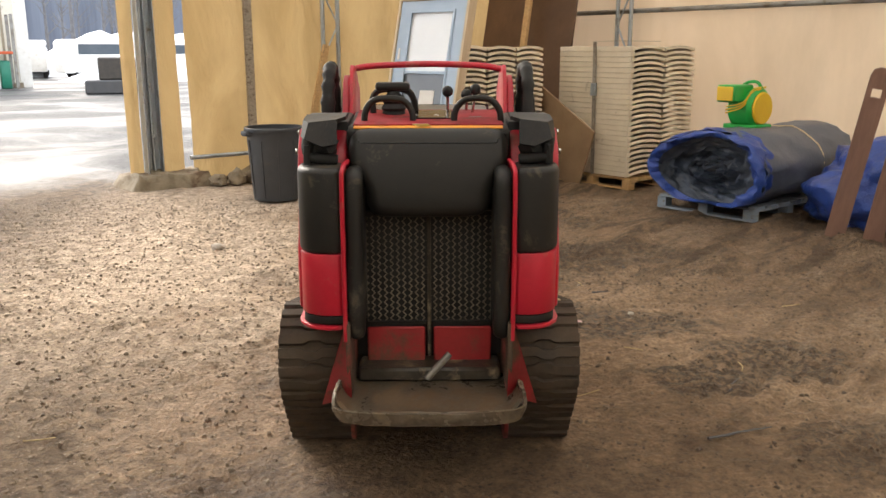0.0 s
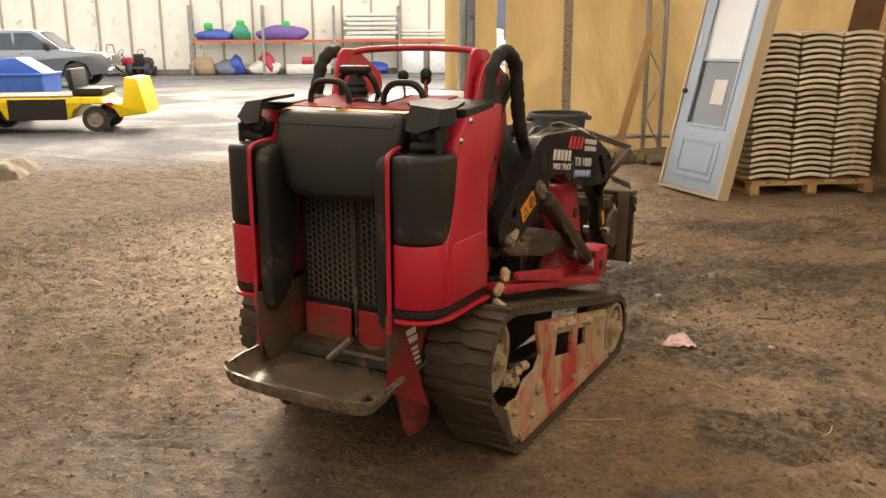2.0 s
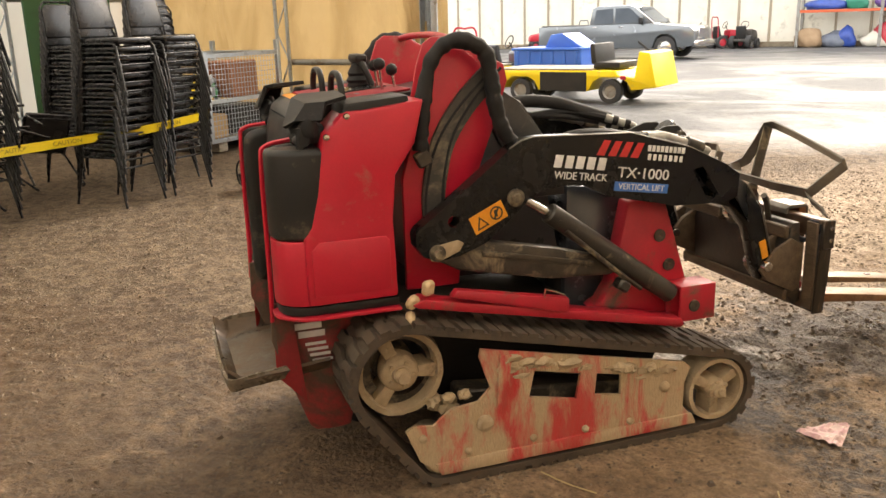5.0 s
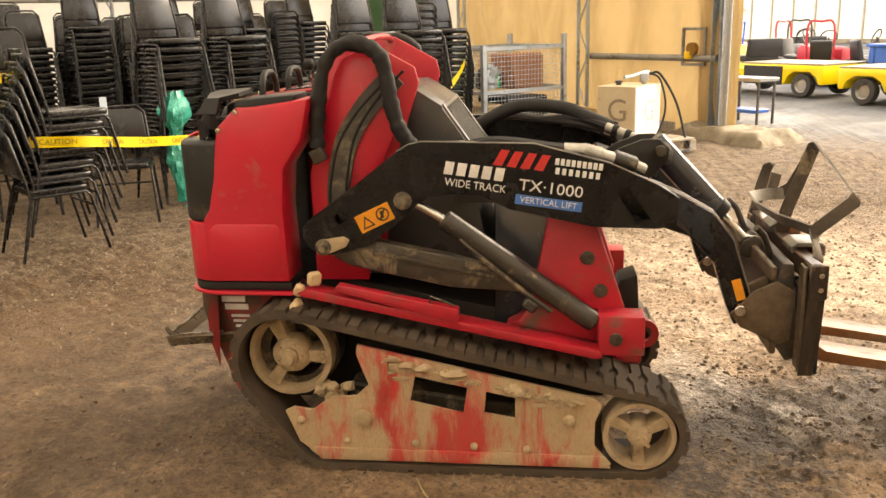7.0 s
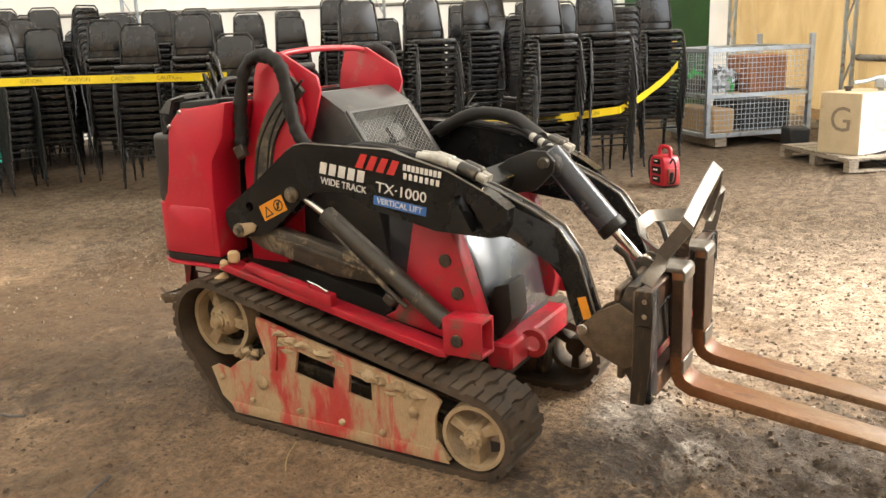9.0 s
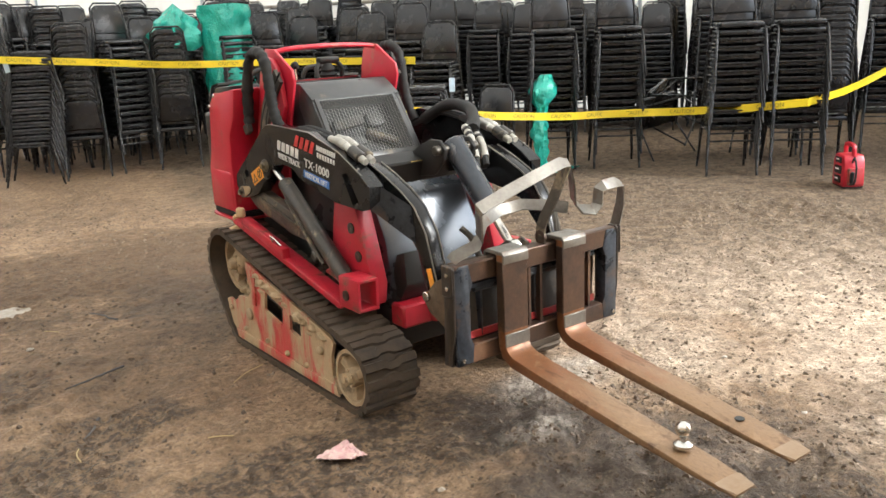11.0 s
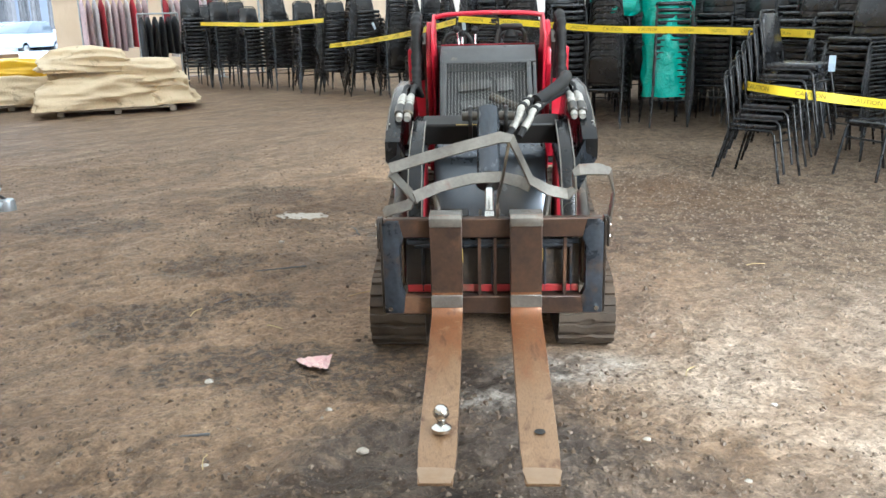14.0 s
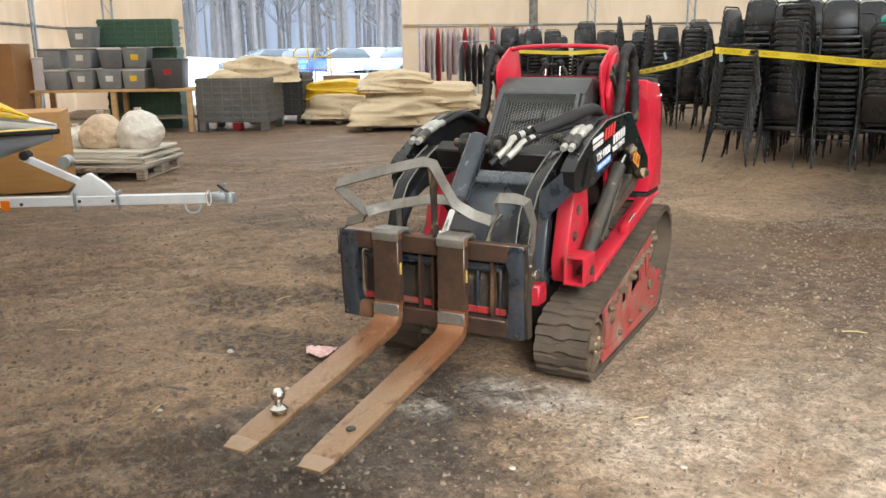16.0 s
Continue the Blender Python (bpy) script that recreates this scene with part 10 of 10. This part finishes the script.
for i, (p, q, w, h) in enumerate(((un(-20, -38), un(30, -42), 9, 1.25), (un(-8, -29), un(12, -30), 4, 0.5), (un(10, 62), un(60, 66), 12, 2.6), (un(12, 46), un(40, 52), 7, 1.4))):
    thing("snow_bank", "bank of ploughed snow beyond the yard", "snow bank", bm=bank(p, q, w, h, i), material=SNOW, kind="structure", angle=60)
for i, (u, n, m) in enumerate(((15, 50, WHITE_PAINT), (20, 54, WHITE_PAINT), (26, 52, HULL_WHITE), (12.5, 56, WHITE_PAINT))):
    v = thing("parked_van", "white van parked against the snow", "van", at=Matrix.Translation(un(u, n)) @ pose(0, 0, 0, 0, 0, 38 + 25 * i), group="parked vans")
    part("body", bm_prism([(-2.4, 0.35), (-2.4, 2.0), (-2.2, 2.15), (0.9, 2.15), (1.5, 1.35), (2.35, 1.15), (2.45, 0.4)], -0.95, 0.95, "y", bev=0.08), m, v)
    part("windscreen", bm_prism([(0.95, 2.02), (1.45, 1.40), (1.48, 1.42), (0.98, 2.05)], -0.8, 0.8, "y"), CAR_GLASS, v)
    for s in (-1, 1):
        part("side_window", bm_prism([(-1.6, 1.35), (-1.6, 1.9), (0.8, 1.9), (1.2, 1.35)], s * 0.945, s * 0.957, "y"), CAR_GLASS, v)
        for x in (-1.5, 1.5):
            wheel4(v, x, s * 0.82, 0.35, 0.24, s, GREY_STEEL)
for i, (u, n, m) in enumerate(((1.4, -35.5, HULL_WHITE), (5.0, -36.0, TRUCK_GREY), (-1.6, -35.0, HULL_GREY), (3.2, -33.5, CART_BLUE))):
    v = thing("parked_car", "small car parked in the snow behind the barn", "car", at=Matrix.Translation(un(u, n)) @ pose(0, 0, 0, 0, 0, 50 + 20 * i), group="cars behind the barn")
    part("body", bm_prism([(-2.1, 0.35), (-2.1, 0.85), (-1.5, 0.95), (1.0, 0.95), (2.0, 0.80), (2.1, 0.40)], -0.85, 0.85, "y", bev=0.06), m, v)
    part("cabin", bm_prism([(-1.5, 0.94), (-1.1, 1.42), (0.2, 1.45), (1.0, 0.94)], -0.72, 0.72, "y", bev=0.06), CAR_GLASS, v)
    for s in (-1, 1):
        for x in (-1.3, 1.3):
            wheel4(v, x, s * 0.75, 0.31, 0.2, s, GREY_STEEL)


def bare_trees(count, place, seed):
    """A winter wood: tapered trunks with bare limbs, joined."""
    r = random.Random(seed)
    bm = bmesh.new()
    for i in range(count):
        c = place(r)
        h = r.uniform(9, 16)
        lean = Vector((r.uniform(-0.6, 0.6), r.uniform(-0.6, 0.6), 0))
        pts = [c + lean * (k / 4) ** 2 + Vector((0, 0, h * k / 4)) for k in range(5)]
        r0 = r.uniform(0.10, 0.22)
        bm_tube(pts, [r0, r0 * 0.8, r0 * 0.55, r0 * 0.3, 0.02], 5, bm, caps=False)
        for j in range(11):
            k = r.uniform(0.25, 0.95)
            b = pts[0].lerp(pts[-1], k)
            a = r.uniform(0, math.tau)
            ln = h * 0.26 * (1.1 - k)
            e = b + Vector((math.cos(a), math.sin(a), r.uniform(0.5, 1.3))) * ln
            mid = b.lerp(e, 0.5) + Vector((0, 0, -0.1 * ln))
            bm_tube([b, mid, e], [r0 * 0.35, r0 * 0.2, 0.01], 4, bm, caps=False)
            for q in range(3):
                f = b.lerp(e, 0.4 + 0.2 * q)
                g = f + Vector((r.uniform(-1, 1), r.uniform(-1, 1), r.uniform(0.3, 1))) * ln * 0.45
                bm_tube([f, g], [r0 * 0.14, 0.008], 3, bm, caps=False)
    return bm


thing("bare_wood", "leafless winter trees beyond the yard", "trees", bm=bare_trees(260, lambda r: un(r.uniform(-25, 40), r.uniform(-74, -46)), 4), material=BARK, kind="stuff")
thing("bare_wood", "leafless winter trees beyond the parked vans", "trees", bm=bare_trees(90, lambda r: un(r.uniform(10, 75), r.uniform(72, 100)), 6), material=BARK, kind="stuff")

# distance haze is put into the woods' blue-grey colour
WOOD_HAZE = mat("far_hazed_wood", (0.135, 0.150, 0.185), (0.085, 0.095, 0.12), 0.95, 0, 0.35, 2.2, 0.0, space="World", stretch=(1.6, 1.6, 0.10))
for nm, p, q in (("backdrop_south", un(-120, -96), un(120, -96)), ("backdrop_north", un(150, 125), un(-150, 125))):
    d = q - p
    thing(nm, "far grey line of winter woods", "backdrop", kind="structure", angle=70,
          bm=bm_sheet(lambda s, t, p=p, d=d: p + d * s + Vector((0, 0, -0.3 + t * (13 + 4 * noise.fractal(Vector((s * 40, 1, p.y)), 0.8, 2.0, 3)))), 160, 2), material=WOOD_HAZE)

# ---- small things on the floor ----
GRAVEL = mat("floor_gravel", (0.27, 0.215, 0.16), (0.17, 0.13, 0.095), 0.85, 0, 3, 30, 0.2)


CRUMB = mat("damp_dark_crumbs", (0.15, 0.105, 0.068), (0.085, 0.060, 0.040), 0.6, 0, 3, 30, 0.2)


def scatter(name, count, seed, keep, size, material):
    """Loose bits over the floor, each a squat eight-cornered lump."""
    r = random.Random(seed)
    vs, fs = [], []
    for i in range(count):
        x, y = r.uniform(-4.5, 4.6), r.uniform(-1.8, 8.8)
        if abs(x + 0.05) < 0.55 and 2.7 < y < 4.5 or keep(Vector((x, y, 0))) < r.random():
            continue
        s = size(r)
        z = ground_height(x, y) - s * 0.15
        o = len(vs)
        q = r.uniform(0, math.tau)
        for k in range(4):
            a = q + k * math.tau / 4 + r.uniform(-0.4, 0.4)
            d = s * r.uniform(0.7, 1.3)
            vs.append((x + d * math.cos(a), y + d * math.sin(a), z))
        for k in range(4):
            a = q + k * math.tau / 4 + r.uniform(-0.3, 0.3)
            d = s * r.uniform(0.35, 0.8)
            vs.append((x + d * math.cos(a), y + d * math.sin(a), z + s * r.uniform(0.5, 1.1)))
        fs += [(o + k, o + (k + 1) % 4, o + 4 + (k + 1) % 4, o + 4 + k) for k in range(4)] + [(o + 4, o + 5, o + 6, o + 7)]
    me = bpy.data.meshes.new(name)
    me.from_pydata(vs, [], fs)
    me.materials.append(material)
    return me


def gravel_share(p):
    return max(0.0, min(1.0, 0.45 + noise.noise(p * 0.8 + Vector((3, 3, 0))) - 0.35 * p.x))


def crumb_share(p):
    """Thick in churned patches and along the ruts, a few everywhere."""
    k = 0.085 if p.x > 0.2 else max(0.025, 0.085 + 0.10 * (p.x - 0.2))
    for cx, cy, rx, ry in CLODS + ((1.70, 1.70, 0.55, 0.28), (0.3, 5.5, 1.3, 0.9), (1.75, 5.6, 0.7, 0.4), (-0.6, 5.6, 0.5, 0.3)):
        k = max(k, math.exp(-((p.x - cx) / rx) ** 2 - ((p.y - cy) / ry) ** 2) * (0.55 + 0.9 * noise.noise(p * 5.0)))
    warp = 0.5 * noise.noise(p * 0.8)
    line = max(0.0, math.sin((0.79 * p.x - 0.61 * p.y + warp) * 8.0)) ** 6
    zone = max(0.0, noise.noise(p * 0.42 + Vector((3.3, 0.7, 0))) * 1.6 + 0.3 + 0.8 * far_zone(p.x, p.y))
    return min(1.0, max(k, zone * (0.06 + 0.5 * line * max(0.0, 0.4 + noise.noise(p * 2.1)))))


tagged(new("floor_gravel", scatter("floor_gravel", 50000, 8, gravel_share, lambda r: 0.003 + 0.011 * r.random() ** 3, GRAVEL)), "loose gravel over the dry dirt floor", "gravel", kind="stuff")
tagged(new("dirt_crumbs", scatter("dirt_crumbs", 170000, 9, crumb_share, lambda r: 0.003 + 0.012 * r.random() ** 3, CRUMB)), "damp dark crumbs of churned dirt", "dirt", kind="stuff")
CRUMPLE = mat("pink_printed_paper", (0.52, 0.27, 0.29), (0.62, 0.48, 0.42), 0.6, 0, 30, 80, 0.3)
thing("crumpled_wrapper", "crumpled pink paper wrapper on the dirt", "wrapper", at=pose(0.685, 4.585, 0.004, 0, 0, 20), bm=bm_sheet(lambda s, t: Vector(((s - 0.5) * 0.17 * (1 - 0.55 * t), (t - 0.5) * 0.15, 0.006 + 0.026 * abs(noise.noise(Vector((s * 4.1, t * 4.3, 2)))) + 0.02 * s * t)), 16, 12), material=CRUMPLE, angle=20)
CHALK = mat("pale_stone", (0.46, 0.42, 0.36), (0.34, 0.30, 0.25), 0.8, 0, 20, 60, 0.2)
for i, (x, y, s) in enumerate(((-0.13, 5.85, 0.018), (0.37, 5.32, 0.022), (0.55, 5.0, 0.014), (-0.62, 5.2, 0.016), (-1.76, 6.46, 0.055), (-1.15, 4.9, 0.015), (0.9, 5.4, 0.016), (1.1, 4.75, 0.02), (-0.9, 5.45, 0.014), (0.0, 5.95, 0.016), (1.35, 2.5, 0.02))):
    thing("pale_stone", "small pale stone on the dirt floor", "stone", at=pose(x, y, ground_height(x, y) - 0.003), group="pale stones", bm=bm_lump((0, 0, 0), (s, s * 0.8, s * 0.6), 0.3, 1.5, i, 2), material=CHALK)
# likely a puddle: its reflection is painted as a chalk-pale patch
thing("lime_patch", "small pale puddle on the dirt, its sheen put into the colour", "lime patch", bm=bm_sheet(lambda s, t: Vector((1.39 + 0.42 * (s - 0.5) * (1 - 0.9 * abs(t - 0.5) ** 1.5) + 0.02 * noise.noise(Vector((s * 5, t * 5, 1))), 1.68 + 0.26 * (t - 0.5) * (1 - abs(s - 0.5)) + 0.03 * noise.noise(Vector((s * 6, t * 6, 4))), ground_height(1.39 + 0.42 * (s - 0.5), 1.68 + 0.26 * (t - 0.5)) + 0.006 * math.sin(math.pi * s) * math.sin(math.pi * t) + 0.001)), 10, 6), material=CHALK, angle=60)
for i, (x, y, a, ln) in enumerate(((1.05, 3.1, 20, 0.30), (0.85, 2.3, -70, 0.26), (1.3, 3.6, 60, 0.18), (0.95, 5.2, 10, 0.1), (1.3, 5.9, 80, 0.12), (-0.7, 6.3, 30, 0.15))):
    q = [Vector((x + ln * k / 4 * math.cos(radians(a)) + 0.01 * math.sin(k * 2), y + ln * k / 4 * math.sin(radians(a)), ground_height(x, y) + 0.006)) for k in range(5)]
    thing("twig", "thin dry twig on the dirt floor", "twig", group="twigs", bm=bm_tube(q, [0.006, 0.005, 0.005, 0.004, 0.002], 6), material=BARK)
STRAW = mat("dry_straw", (0.52, 0.40, 0.20), (0.40, 0.30, 0.14), 0.7, 0, 20, 60, 0.0)
for x, y, a, l in ((0.617, 3.57, 30, 0.22), (0.98, 4.13, 150, 0.10), (1.45, 3.9, 80, 0.12), (2.1, 4.9, 20, 0.14), (-0.9, 4.6, 60, 0.11), (0.9, 5.4, 100, 0.10), (-1.6, 3.1, 15, 0.12), (1.2, 2.3, 130, 0.09)):
    d = Vector((math.cos(radians(a)), math.sin(radians(a)), 0)) * l / 2
    z = max(ground_height(x - d.x, y - d.y), ground_height(x, y), ground_height(x + d.x, y + d.y)) + 0.004
    thing("straw", "dry straw stalk lying on the dirt", "straw", bm=bm_tube(smooth_path([Vector((x, y, z)) - d, Vector((x + 0.01, y - 0.008, z + 0.002)), Vector((x, y, z)) + d], 4), 0.0025, 5), material=STRAW, group="straws")
